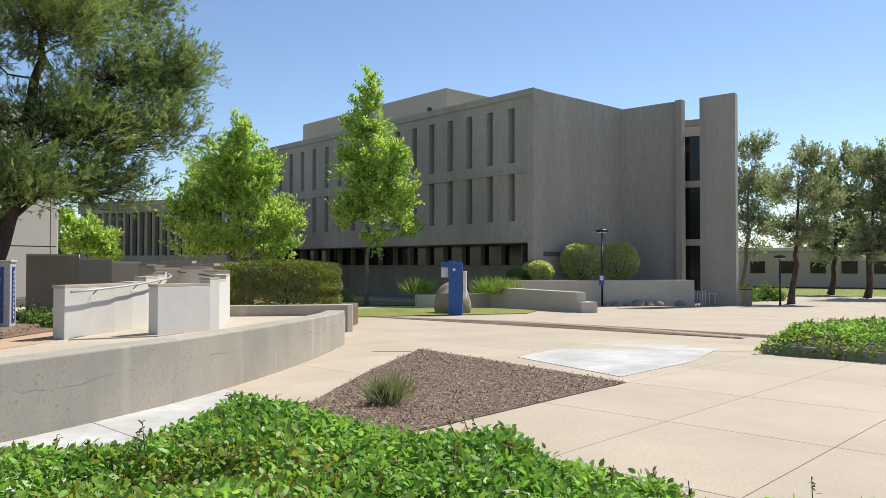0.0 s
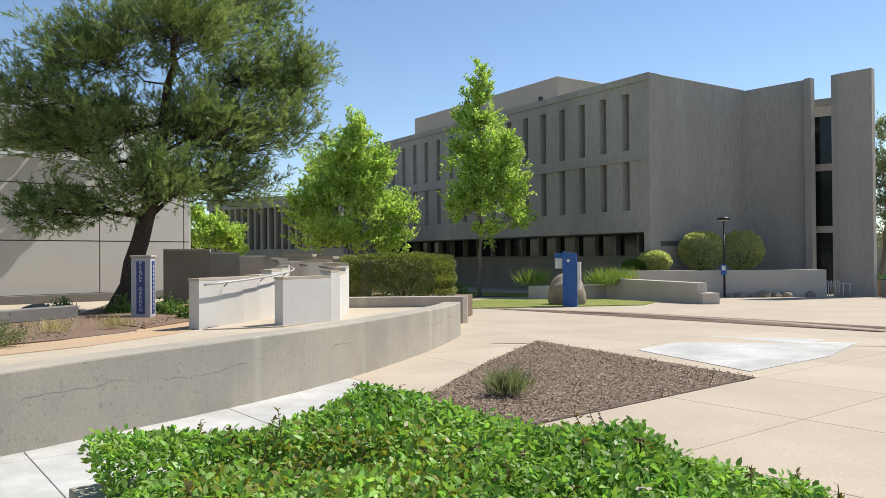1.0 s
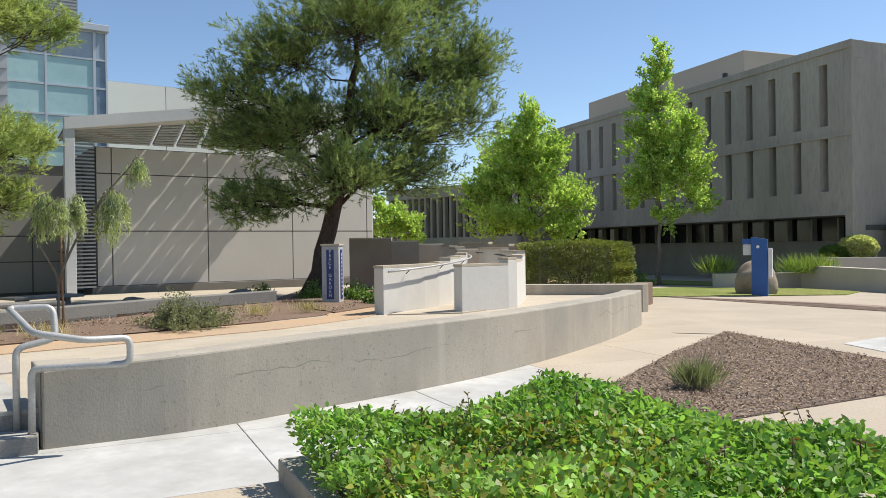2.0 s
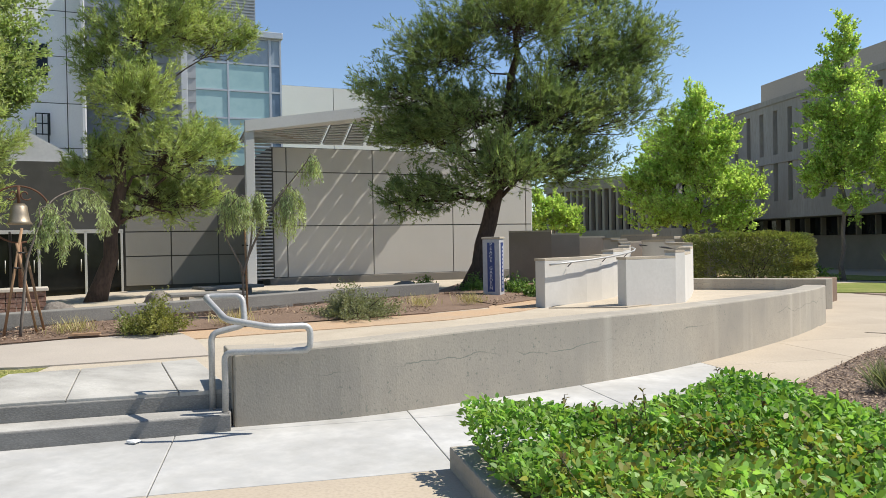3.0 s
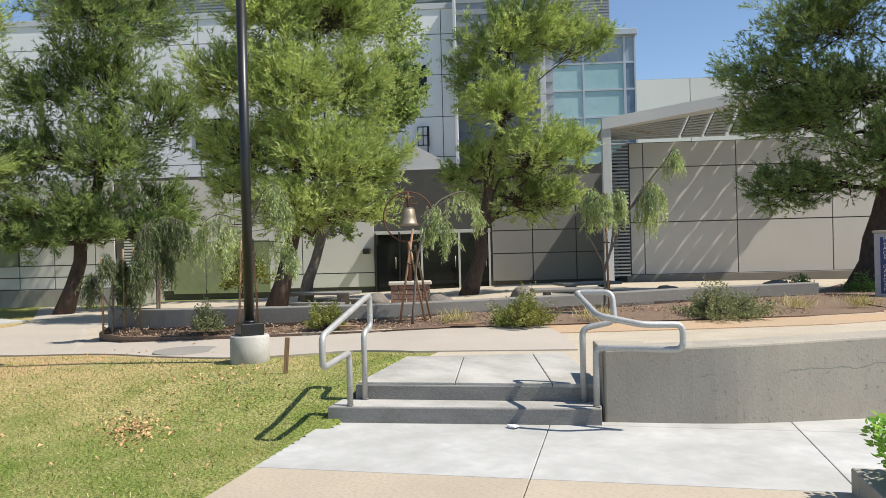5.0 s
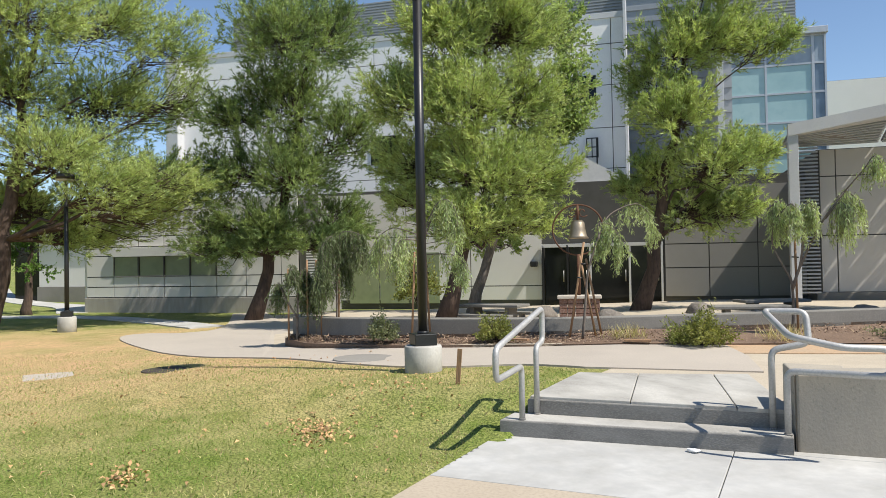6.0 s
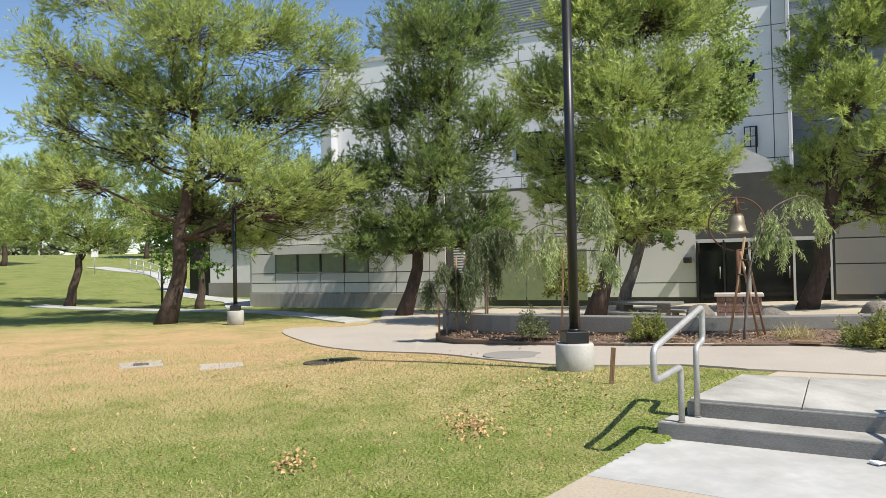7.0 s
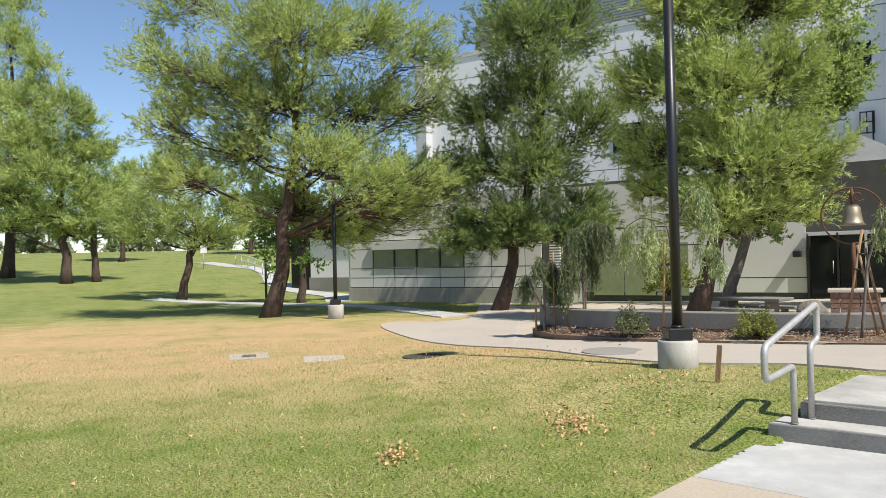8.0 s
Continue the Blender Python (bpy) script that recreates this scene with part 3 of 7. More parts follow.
def ground():
    xs = [-1500, -600, -300] + axis(-150, -30, 4, 120, 0.4, 6) + [300, 700, 1500]
    ys = [-1500, -600, -300] + axis(-120, -16, 12, 150, 0.4, 6) + [300, 700, 1500]
    # finer beside the steps
    xs = sorted(set(round(v, 3) for v in xs + list(np.arange(-9.2, -5.6, 0.08))))
    ys = sorted(set(round(v, 3) for v in ys + list(np.arange(1.6, 4.8, 0.08))))
    bm = bmesh.new()
    g = [[bm.verts.new((x, y, lawn_z(x, y))) for x in xs] for y in ys]
    for j in range(len(ys) - 1):
        for i in range(len(xs) - 1):
            bm.faces.new((g[j][i], g[j][i + 1], g[j + 1][i + 1], g[j + 1][i])).smooth = True
    solid("ground", bm, M_LAWN, "patchy mown lawn, green with dry tan wear", "lawn", "structure")


ground()

def sheet(points, z0, z1):
    """A flat polygon with thickness, cut where the ground's fall changes so that it lies on it."""
    bm = bmesh.new()
    bm.faces.new([bm.verts.new((q[0], q[1], 0)) for q in points])
    bmesh.ops.triangulate(bm, faces=bm.faces[:], ngon_method='EAR_CLIP')
    for co, no in (((E1 * -3.0), E1), ((E1 * -12.667), E1), ((0, 14, 0), (0, 1, 0)), ((0, 46, 0), (0, 1, 0))):
        bmesh.ops.bisect_plane(bm, geom=bm.verts[:] + bm.edges[:] + bm.faces[:], plane_co=co, plane_no=no)
    up = [f for f in bm.faces if f.normal.z < 0]
    bmesh.ops.reverse_faces(bm, faces=up)
    r = bmesh.ops.extrude_face_region(bm, geom=bm.faces[:])
    top = {v for v in r["geom"] if isinstance(v, bmesh.types.BMVert)}
    for v in bm.verts:
        q = (v.co.x, v.co.y)
        z = z1 if v in top else z0
        v.co.z = z(q) if callable(z) else z
    bmesh.ops.recalc_face_normals(bm, faces=bm.faces[:])
    return bm


# plaza far from the stairs: one sloping sheet on a fall
def plaza_sheet():
    bm = bmesh.new()
    rows = []
    ys = [14.2, 18, 22, 26, 30, 34, 38, 42, 46, 52, 60]
    for y in ys:
        rows.append([bm.verts.new((x, y, slope(y) - 0.004)) for x in (-8, -2, 4, 10, 18, 30, 60)])
    for a, b in zip(rows, rows[1:]):
        for i in range(len(a) - 1):
            bm.faces.new((a[i], a[i + 1], b[i + 1], b[i]))
    r = bmesh.ops.extrude_face_region(bm, geom=bm.faces[:])
    bmesh.ops.translate(bm, verts=[v for v in r["geom"] if isinstance(v, bmesh.types.BMVert)], vec=(0, 0, -0.1))
    bmesh.ops.recalc_face_normals(bm, faces=bm.faces[:])
    return solid("pavement", bm, M_PAVE, "pale beige concrete plaza falling gently away", "pavement", "structure")


pavement = plaza_sheet()

# brown paving band across the plaza
solid("paving_band", sheet([(-3.2, 29.7), (2.2, 25.6), (5.6, 20.65), (7.3, 17.1), (12.5, 12.2), (12.8, 12.6), (7.62, 17.5), (5.92, 21.0), (2.5, 26.0), (-3.0, 30.1)], lambda p: slope(p[1]) - 0.03, lambda p: slope(p[1]) + 0.012), M_BAND,
      "narrow brown paving band in the plaza", "paving", "structure")
# newer whitish patch of concrete
solid("pavement_patch", sheet([(1.3, 13.2), (2.55, 10.9), (4.2, 12.7), (5.6, 15.2), (3.2, 16.2)], lambda p: slope(p[1]) - 0.03, lambda p: slope(p[1]) + 0.008), M_PAVE_NEW,
      "whitish newer concrete patch in the plaza", "pavement", "structure")

# ---- terrace above the curved wall ----
WALL_LINE = [tuple(p) for p in spline([(-5.44, 4.53, 0), (-4.72, 5.4, 0), (-4.2, 6.4, 0), (-3.55, 7.75, 0), (-2.96, 9.3, 0), (-2.42, 11.6, 0), (-2.08, 14.0, 0), (-2.04, 15.8, 0)], 6)]
back = [(p[0] - 0.3, p[1] + 0.12) for p in WALL_LINE]
T0 = plaza(-2.7, -7.4)
T1 = plaza(-0.5, -7.4)
K = 20
tz = lambda p: terrace_z(p[0], p[1])
wz = lambda p: min(tz(p) + 0.012, lawn_z(*p) + 0.022) if p[1] < 2.6 else tz(p) + 0.012
piece_a = [(-27.0, 2.2), (-16.6, 1.3), (-14.1, 0.9), (-11.5, 2.3), (-10.3, 2.9), (-9.8, 3.45), (-9.5, 3.85), (-12.0, 9.0), (-20.5, 15.5), (-27.0, 5.0)]
piece_b = [(-8.5, 4.6), (T0.x, T0.y), (T1.x, T1.y)] + back[1:K + 1] + [(-12.0, 9.0)]
piece_c = [(-12.0, 9.0)] + back[K:] + [(-2.55, 19.85), (-5.6, 19.38), (-6.9, 22.5), (-7.5, 24.8), (-11.5, 25.2), (-20.5, 15.5)]
for piece in (piece_a, piece_b, piece_c):
    solid("terrace", sheet(piece, -0.6, lambda p: wz(p) - 0.016), M_WALL_TOP, "pale tan concrete terrace behind the curved wall", "terrace", "structure")
near_edge = [(-8.72, 4.38), (-9.43, 3.88), (-9.75, 3.15), (-10.3, 2.45), (-11.4, 1.78), (-12.2, 1.42), (-12.9, 1.05), (-13.6, 0.55), (-14.3, 0.0), (-15.6, -0.72), (-17.5, -1.35), (-19.4, -1.78), (-20.6, -1.75), (-21.0, -1.2), (-20.6, -0.4), (-22, 0.6), (-29, 1.2)]
near_edge = [(p[0], p[1]) for p in spline([(a, b, 0) for a, b in near_edge], 3)]
far_edge = [(-29, 2.4), (-22, 2.3), (-18, 1.9), (-16.2, 1.45), (-15.2, 1.5), (-14.2, 1.75), (-13.4, 2.4), (-12.6, 3.2), (-11.9, 4.1), (-11.25, 5.0), (-10.6, 6.2), (-9.9, 7.4), (-9.4, 8.5), (-8.9, 9.6), (-8.4, 10.5), (-8.0, 11.3)]
right_edge = [(-8.7, 6.8), (-7.5, 6.0)]
solid("upper_walk", sheet([(p[0], p[1]) for p in near_edge + far_edge[:12]] + right_edge, -0.3, wz), M_WALK, "worn grey-tan concrete path on the terrace", "path", "structure")
solid("granite_strip", sheet([(-11.2, 5.1), (-9.9, 7.4), (-8.9, 9.6), (-8.0, 11.3), (-7.5, 12.7), (-8.0, 13.4), (-8.6, 14.4), (-7.9, 14.8), (-7.0, 14.6), (-6.75, 13.35), (-6.7, 12.5), (-7.1, 10.6), (-8.0, 8.8), (-9.0, 7.0), (-10.3, 5.2)], 0.1, lambda p: tz(p) + 0.009), M_SAND,
      "strip of orange-tan decomposed granite beside the bed", "ground", "structure")
solid("ramp", sheet([(-6.5, 13.2), (-5.2, 13.9), (-4.75, 15.3), (-5.0, 16.6), (-5.6, 18.6), (-6.9, 21.0), (-7.6, 20.6), (-6.7, 18.0), (-6.35, 15.8)], 0.0, 0.308), M_WALL_TOP, "pale concrete ramp between two walls", "path", "structure")
walk_slab = thing("stair_landing", "grey worn concrete landing above the stairs", "landing", kind="structure")
for a, b, c, d in (((-2.80, -7.14), (-1.86, -7.18), (-2.12, -8.92), (-2.78, -8.80)), ((-1.85, -7.18), (-0.95, -7.21), (-1.34, -9.12), (-2.11, -8.92)), ((-0.94, -7.21), (-0.50, -7.23), (-0.98, -9.25), (-1.33, -9.12))):
    pts = [plaza(*q) for q in (a, b, c, d)]
    part("paving_slab", prism([(p.x, p.y) for p in pts], 0.1, 0.312, bevel=0.007), M_LANDING, walk_slab)
# planting bed and its soil
bed_in = [(p[0], p[1]) for p in far_edge[4:]]
seat_line = spline([(-15.6, 1.7, 0), (-14.1, 2.75, 0), (-12.1, 5.5, 0), (-11.15, 8.7, 0), (-10.5, 11.6, 0), (-9.6, 14.1, 0)], 6)
seat_xy = [(p[0], p[1]) for p in seat_line]
def bed_z(p):
    """The soil is heaped a little against the seat wall."""
    d = min(math.hypot(p[0] - q[0], p[1] - q[1]) for q in seat_xy)
    return tz(p) + 0.03 + 0.13 * max(0.0, 1 - d / 1.1)


for piece in (bed_in + [(-7.6, 12.6), (-8.0, 14.0), (-9.55, 14.05)] + seat_xy[::-1], [(-7.7, 13.3), (-7.6, 15.0), (-8.0, 17.2), (-8.5, 20.0), (-11.5, 22.0), (-12.5, 19.5), (-11.2, 16.4), (-9.75, 14.25), (-8.1, 14.1)]):
    solid("planting_bed", sheet(piece, -0.05, bed_z), M_SOIL, "reddish-brown bare soil planting bed", "planting bed", "structure")
kerb_line = [(p[0] + 0.0, p[1]) for p in far_edge[4:]] + [(-7.5, 12.7)]
solid("bed_kerb", ribbon_wall(kerb_line, 0.12, 0.0, lambda s: 0.12 + 0.185 * min(1.0, s * 2.6), 1, 0.01), M_WALL_TOP, "low concrete kerb round the planting bed", "kerb", "structure")
solid("seat_wall", ribbon_wall([(p[0], p[1]) for p in seat_line], 0.32, 0.0, lambda s: 0.6 + 0.08 * s, 1), M_SEAT, "low grey concrete seat wall", "wall", "structure")

# ---- curved retaining wall ----
def wall_top(s):
    return 0.64 + 0.08 * math.sin(math.pi * min(s * 1.05, 1)) + 0.02 * s


solid("wall_curved", ribbon_wall([(p[0], p[1]) for p in WALL_LINE], 0.38, lambda y: slope(y) - 0.1, wall_top, 1, 0.02), M_WALL,
      "curved low retaining wall of weathered grey concrete", "wall", "structure")

solid("wall_curved_end", prism([tuple(plaza(*q))[:2] for q in ((-0.487, -7.10), (-0.1, -7.40), (-0.1, -7.74), (-0.59, -7.78))], -0.1, 0.636, bevel=0.015), M_WALL, "squared end of the curved concrete wall at the steps", "wall", "structure")

# ---- stairs ----
stairs = thing("stairs", "two broad grey concrete steps with worn edges", "stairs", kind="structure")
def tread_block(front, back, z, z0=-0.05):
    pts = [plaza(*p) for p in front + back[::-1]]
    return prism([(p.x, p.y) for p in pts], z0, z, bevel=0.012)


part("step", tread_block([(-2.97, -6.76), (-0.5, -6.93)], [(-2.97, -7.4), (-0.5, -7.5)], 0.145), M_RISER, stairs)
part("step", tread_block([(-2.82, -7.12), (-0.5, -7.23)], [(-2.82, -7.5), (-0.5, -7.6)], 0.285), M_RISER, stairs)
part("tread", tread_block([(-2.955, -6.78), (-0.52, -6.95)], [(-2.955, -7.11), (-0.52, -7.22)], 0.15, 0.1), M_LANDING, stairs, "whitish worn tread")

# ---- handrails ----
def handrail(points, label):
    e = thing("handrail", label, "handrail", group="stair handrails")
    ps = [plaza(*p) for p in points]
    part("rail", tube(rounded(ps, 0.07), 0.0275, 12), M_GALV, e)
    for p in (ps[0], ps[-1]):
        part("weld", tube([p, p + Vector((0, 0, 0.012))], 0.034, 12), M_RISER, e)
    return e


D = -2.72
handrail([(D - 0.05, -6.82, 0.15), (D - 0.05, -6.82, 0.64), (D, -6.05, 0.62), (D, -6.05, 0.88), (D, -7.3, 1.145), (D, -7.3, 0.82), (D, -7.1, 0.79), (D, -7.1, 0.15)], "bent galvanised steel pipe handrail beside the lawn")
handrail([(-0.54, -6.99, 0.15), (-0.54, -6.99, 0.67), (0.18, -6.75, 0.69), (0.18, -6.75, 0.9), (-0.15, -6.65, 0.91), (-0.51, -6.72, 0.98), (-0.72, -7.3, 1.14), (-0.39, -7.26, 1.14), (-0.37, -7.2, 0.88), (-0.66, -7.18, 0.82), (-0.66, -7.18, 0.15)], "bent galvanised steel pipe handrail against the curved wall")

# ---- ramp walls ----
def stepped_wall(name, line, tops, thick, mat, label, rail=False, z0=0.0, side=1):
    e = thing(name, label, "wall", kind="structure")
    n = len(line) - 1
    for i in range(n):
        seg = [line[i], line[i + 1]]
        part("wall_section", ribbon_wall([(p[0], p[1]) for p in seg], thick, z0, tops[i], side, 0.012), mat, e)
        cap = [(p[0], p[1]) for p in seg]
        part("coping", ribbon_wall(cap, thick + 0.03, tops[i] + 0.001, tops[i] + 0.05, side, 0), M_WALL_TOP, e)
    return e


lineA = spline([(-6.62, 13.3, 0), (-6.3, 14.6, 0), (-6.25, 16.0, 0), (-6.55, 17.9, 0), (-7.3, 19.9, 0), (-8.4, 21.6, 0)], 2)
stepped_wall("ramp_wall", lineA, [1.19, 1.19, 1.19, 1.21, 1.30, 1.32, 1.38, 1.45, 1.52, 1.58], 0.24, M_RAMP, "curving pale rendered ramp wall with a stepped top", z0=0.1)
rail = thing("ramp_handrail", "slim dark steel handrail along the ramp wall", "handrail")
rl = [(p[0] + 0.12, p[1] - 0.02, 1.12 + 0.03 * i) for i, p in enumerate(lineA[:9])]
part("rail", tube(rl, 0.02, 8), M_GALV, rail)
for p in rl[1::2]:
    part("bracket", tube([(p[0], p[1], p[2]), (p[0] - 0.1, p[1] + 0.01, p[2] - 0.09)], 0.01, 6), M_BLACK, rail)
lineB = [(-5.27, 14.05, 0), (-4.66, 15.2, 0), (-4.56, 15.5, 0), (-4.85, 17.0, 0), (-5.3, 18.9, 0), (-6.3, 20.8, 0), (-7.5, 22.4, 0)]
stepped_wall("ramp_wall", lineB, [1.19, 1.3, 1.24, 1.33, 1.42, 1.5], 0.24, M_RAMP, "pale rendered ramp wall beside the clipped hedge", z0=-0.2)
rail = thing("ramp_handrail", "slim dark steel handrail inside the ramp", "handrail")
rl = [(p[0] - 0.34, p[1] + 0.06, 1.16 + 0.06 * i) for i, p in enumerate(lineB[2:])]
part("rail", tube(spline(rl, 4), 0.02, 8), M_BLACK, rail)
for p in rl:
    part("bracket", tube([p, (p[0] + 0.1, p[1] - 0.01, p[2] - 0.09)], 0.01, 6), M_BLACK, rail)
lineC = [(-11.2, 20.4, 0), (-10.0, 20.85, 0), (-9.35, 21.45, 0), (-8.8, 22.1, 0), (-8.35, 22.8, 0), (-7.9, 23.7, 0)]
stepped_wall("garden_wall", lineC, [1.84, 1.74, 1.64, 1.55, 1.46], 0.3, M_BROWN, "brown stepped garden wall behind the ramp", z0=-0.2)
lineD = [(-9.2, 24.65, 0), (-8.1, 24.5, 0), (-7.3, 24.2, 0), (-6.6, 23.7, 0), (-6.0, 23.0, 0)]
stepped_wall("garden_wall", lineD, [1.68, 1.60, 1.52, 1.42], 0.3, M_WALL, "grey stepped garden wall at the ramp's far end", z0=-0.3)

# planter wall under the hedge
solid("hedge_planter_wall", prism([(-5.7, 19.35), (-2.75, 19.9), (-2.5, 19.95), (-2.4, 20.15), (-2.42, 20.45), (-2.8, 20.42), (-5.6, 19.75)], -0.4, 0.55), M_WALL, "low grey concrete planter wall below the hedge", "wall", "structure")

solid("hedge_soil", prism([(-5.6, 19.77), (-2.82, 20.44), (-2.7, 24.2), (-6.9, 24.4)], -0.5, 0.4), M_SOIL, "brown soil under the clipped hedge", "planting bed", "structure")

# ---- grey concrete building across the plaza ----
F0 = Vector((5.5, 46.0, 0))
FL, FR = Vector((-0.668, 0.744, 0)), Vector((0.744, 0.668, 0))   # along the window front, along the blank side
TURN_F = math.degrees(math.atan2(FL.y, FL.x))


def on_front(s, depth, z):
    """s metres along the window front, depth metres into the building."""
    return F0 + FL * s + FR * depth + Vector((0, 0, z))


def front_box(s0, s1, d0, d1, z0, z1, bevel=0.0):
    c = on_front((s0 + s1) / 2, (d0 + d1) / 2, (z0 + z1) / 2)
    return box((s1 - s0, d1 - d0, z1 - z0), c, bevel, turn=TURN_F)


office = thing("concrete_building", "grey cast-concrete three-storey building with narrow slot windows", "building")
LEN = 50.0
# Darker concrete than the storeys above paints in the recess's deep shade.
part("wall", front_box(0.4, LEN, 3.0, 8.6, -1.2, 3.0), M_PLINTH, office, "recessed ground floor, its shade painted in dark concrete")
part("wall", front_box(0, LEN, 0.9, 8.8, 3.0, 12.3), M_BRUT, office)
part("parapet", front_box(-0.02, LEN, 0.05, 0.9, 11.45, 12.4), M_BRUT, office)
part("parapet_edge", front_box(-0.05, LEN, -0.05, 0.02, 12.0, 12.42), M_BRUT, office)
part("spandrel", front_box(0, LEN, 0.05, 0.9, 7.35, 8.0), M_BRUT, office)
part("spandrel", front_box(0, LEN, 0.05, 0.9, 3.0, 4.35), M_BRUT, office)
part("ledge", front_box(0, LEN, -0.05, 0.05, 7.3, 7.42), M_BRUT, office)
part("ledge", front_box(0, LEN, -0.05, 0.05, 3.0, 3.14), M_BRUT, office)
pier_me = glass_me = slot_me = None
for row, (z0, z1) in enumerate(((8.0, 11.45), (4.35, 7.35))):
    k = 0
    s = 0.0
    while s < LEN - 1.9:
        # pier between two slots, then a narrow window with a sloped reveal
        a = on_front(s + 0.95, 0, (z0 + z1) / 2)
        h = z1 - z0
        bm = bmesh.new()
        w0 = 0.66
        for zz in (-h / 2, h / 2):
            for x, y in ((-w0, -0.05), (w0, -0.05), (w0, -0.9), (-0.84, -0.9)):
                bm.verts.new((x, y, zz))
        bm.verts.ensure_lookup_table()
        v = bm.verts[:]
        for q in ((0, 1, 2, 3), (7, 6, 5, 4), (0, 4, 5, 1), (1, 5, 6, 2), (2, 6, 7, 3), (3, 7, 4, 0)):
            bm.faces.new([v[i] for i in q])
        bmesh.ops.recalc_face_normals(bm, faces=bm.faces[:])
        if k == 0:
            pier_me = mesh_of(bm, "pier")
            pier_me.materials.append(M_BRUT)
            glass_me = mesh_of(box((0.34, 0.06, h * 0.62)), "window")
            glass_me.materials.append(M_DARK)
        else:
            bm.free()
        p = part("pier", pier_me, M_BRUT, office)
        p.matrix_world = Matrix.Translation(a) @ pose(0, 0, 0, 0, 0, TURN_F)
        g = part("window", glass_me, M_DARK, office)
        g.matrix_world = Matrix.Translation(on_front(s + 1.75, 0.42, z1 - h * 0.31)) @ pose(0, 0, 0, 0, 0, TURN_F)
        s += 1.9
        k += 1
for i in range(24):
    s = 1.2 + i * 1.95
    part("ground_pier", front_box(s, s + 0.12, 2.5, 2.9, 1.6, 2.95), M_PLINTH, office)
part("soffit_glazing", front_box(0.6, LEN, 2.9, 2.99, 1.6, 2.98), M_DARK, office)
# the blank side, its inner corner and the stair tower
C1 = Vector((12.3, 52.1, 0))
C2 = Vector((15.35, 49.4, 0))


def side_box(a, b, thick, z0, z1, name="wall", mat=M_BRUT):
    d = (b - a)
    n = Vector((-d.y, d.x, 0)).normalized()
    m = (a + b) / 2 + n * thick / 2 + Vector((0, 0, (z0 + z1) / 2))
    return part(name, box((d.length, thick, z1 - z0), m, 0.03, turn=math.degrees(math.atan2(d.y, d.x))), mat, office)


side_box(F0, C1, 0.5, -1.2, 12.4)
side_box(C1 + Vector((0.02, 0, 0)), C2, 0.5, -1.2, 12.35)
part("wall", prism([(12.3, 52.1), (11.6, 51.9), (11.8, 53.2), (13.2, 52.6), (12.9, 51.6)], -1.2, 12.34), M_BRUT, office)
part("stair_wall", box((2.2, 0.4, 12.2), (16.5, 51.2, 5.0), 0.02), M_BRUT_LIGHT, office)
part("tower_window", box((1.5, 0.1, 11.5), (16.25, 49.6, 4.3), 0, turn=-30), M_DARK, office, "tall dark stair window")
for z in (10.9, 6.9, 3.1):
    part("transom", box((1.5, 0.3, 0.42), (16.2, 49.5, z), 0.02, turn=-30), M_BRUT, office)
part("tower_fin", prism([(15.35, 49.38), (15.05, 49.0), (15.35, 48.7), (15.7, 49.1)], -1.0, 12.3), M_BRUT, office)
part("tower_fin", prism([(15.85, 46.75), (16.1, 46.4), (17.45, 45.2), (17.8, 45.7), (16.4, 47.2)], -1.0, 11.95), M_BRUT, office, "tall projecting concrete fin wall")
part("penthouse", box((21.5, 9, 6.0), on_front(0, 0, 0) * 0 + Vector((0.27, 60, 12.7)) + FL * 10.75 + FR * 4.5, 0.05, turn=TURN_F), M_BRUT_LIGHT, office, "beige rooftop penthouse")
part("penthouse", box((2.5, 9, 5.5), Vector((0.27, 60, 12.6)) + FL * 22.9 + FR * 6.5, 0.05, turn=TURN_F), M_BRUT_LIGHT, office)
part("floodlight", box((0.3, 0.25, 0.35), on_front(10.0, 0.3, 12.62), 0.05, turn=TURN_F), M_BLACK, office)
part("sign_bar", box((2.2, 0.05, 0.28), F0 + FR * 2.0 + Vector((0.668, -0.744, 0)) * 0.03 + Vector((0, 0, 2.3)), 0, turn=math.degrees(math.atan2(FR.y, FR.x))), M_JOINT, office, "dark unreadable lettering strip")
# wing with close vertical fins
wing = thing("finned_wing", "low dark wing with close-set pale vertical fins", "building")
W0 = Vector((-17.5, 62.0, 0))
wd = Vector((-0.93, 0.36, 0))
wt = math.degrees(math.atan2(wd.y, wd.x))
part("wall", box((16, 5, 9.0), W0 + wd * 8 + Vector((0.36, 0.93, 0)) * 3.2 + Vector((0, 0, 2.5)), 0, turn=wt), M_BRUT, wing)
part("band", box((16, 0.6, 1.0), W0 + wd * 8 + Vector((0, 0, 6.6)), 0.03, turn=wt), M_BRUT, wing)
part("band", box((16, 0.6, 0.8), W0 + wd * 8 + Vector((0, 0, 2.0)), 0.03, turn=wt), M_BRUT, wing)
for i in range(20):
    part("fin", box((0.28, 0.5, 4.0), W0 + wd * (0.4 + 0.8 * i) + Vector((0, 0, 4.2)), 0.02, turn=wt), M_BRUT, wing)
part("glazing", box((15.6, 0.1, 4.0), W0 + wd * 8 + Vector((0.36, 0.93, 0)) * 0.6 + Vector((0, 0, 4.2)), 0, turn=wt), M_DARK, wing)

# ---- white hall and its wings behind the terrace ----
HN = Vector((-math.sin(radians(56)), math.cos(radians(56)), 0))
HR = Vector((HN.y, -HN.x, 0))
TURN_H = math.degrees(math.atan2(HR.y, HR.x))


def hall(s, p, z):
    """s metres along the hall front, p metres away from the walk."""
    return HR * s + HN * p + Vector((0, 0, z))


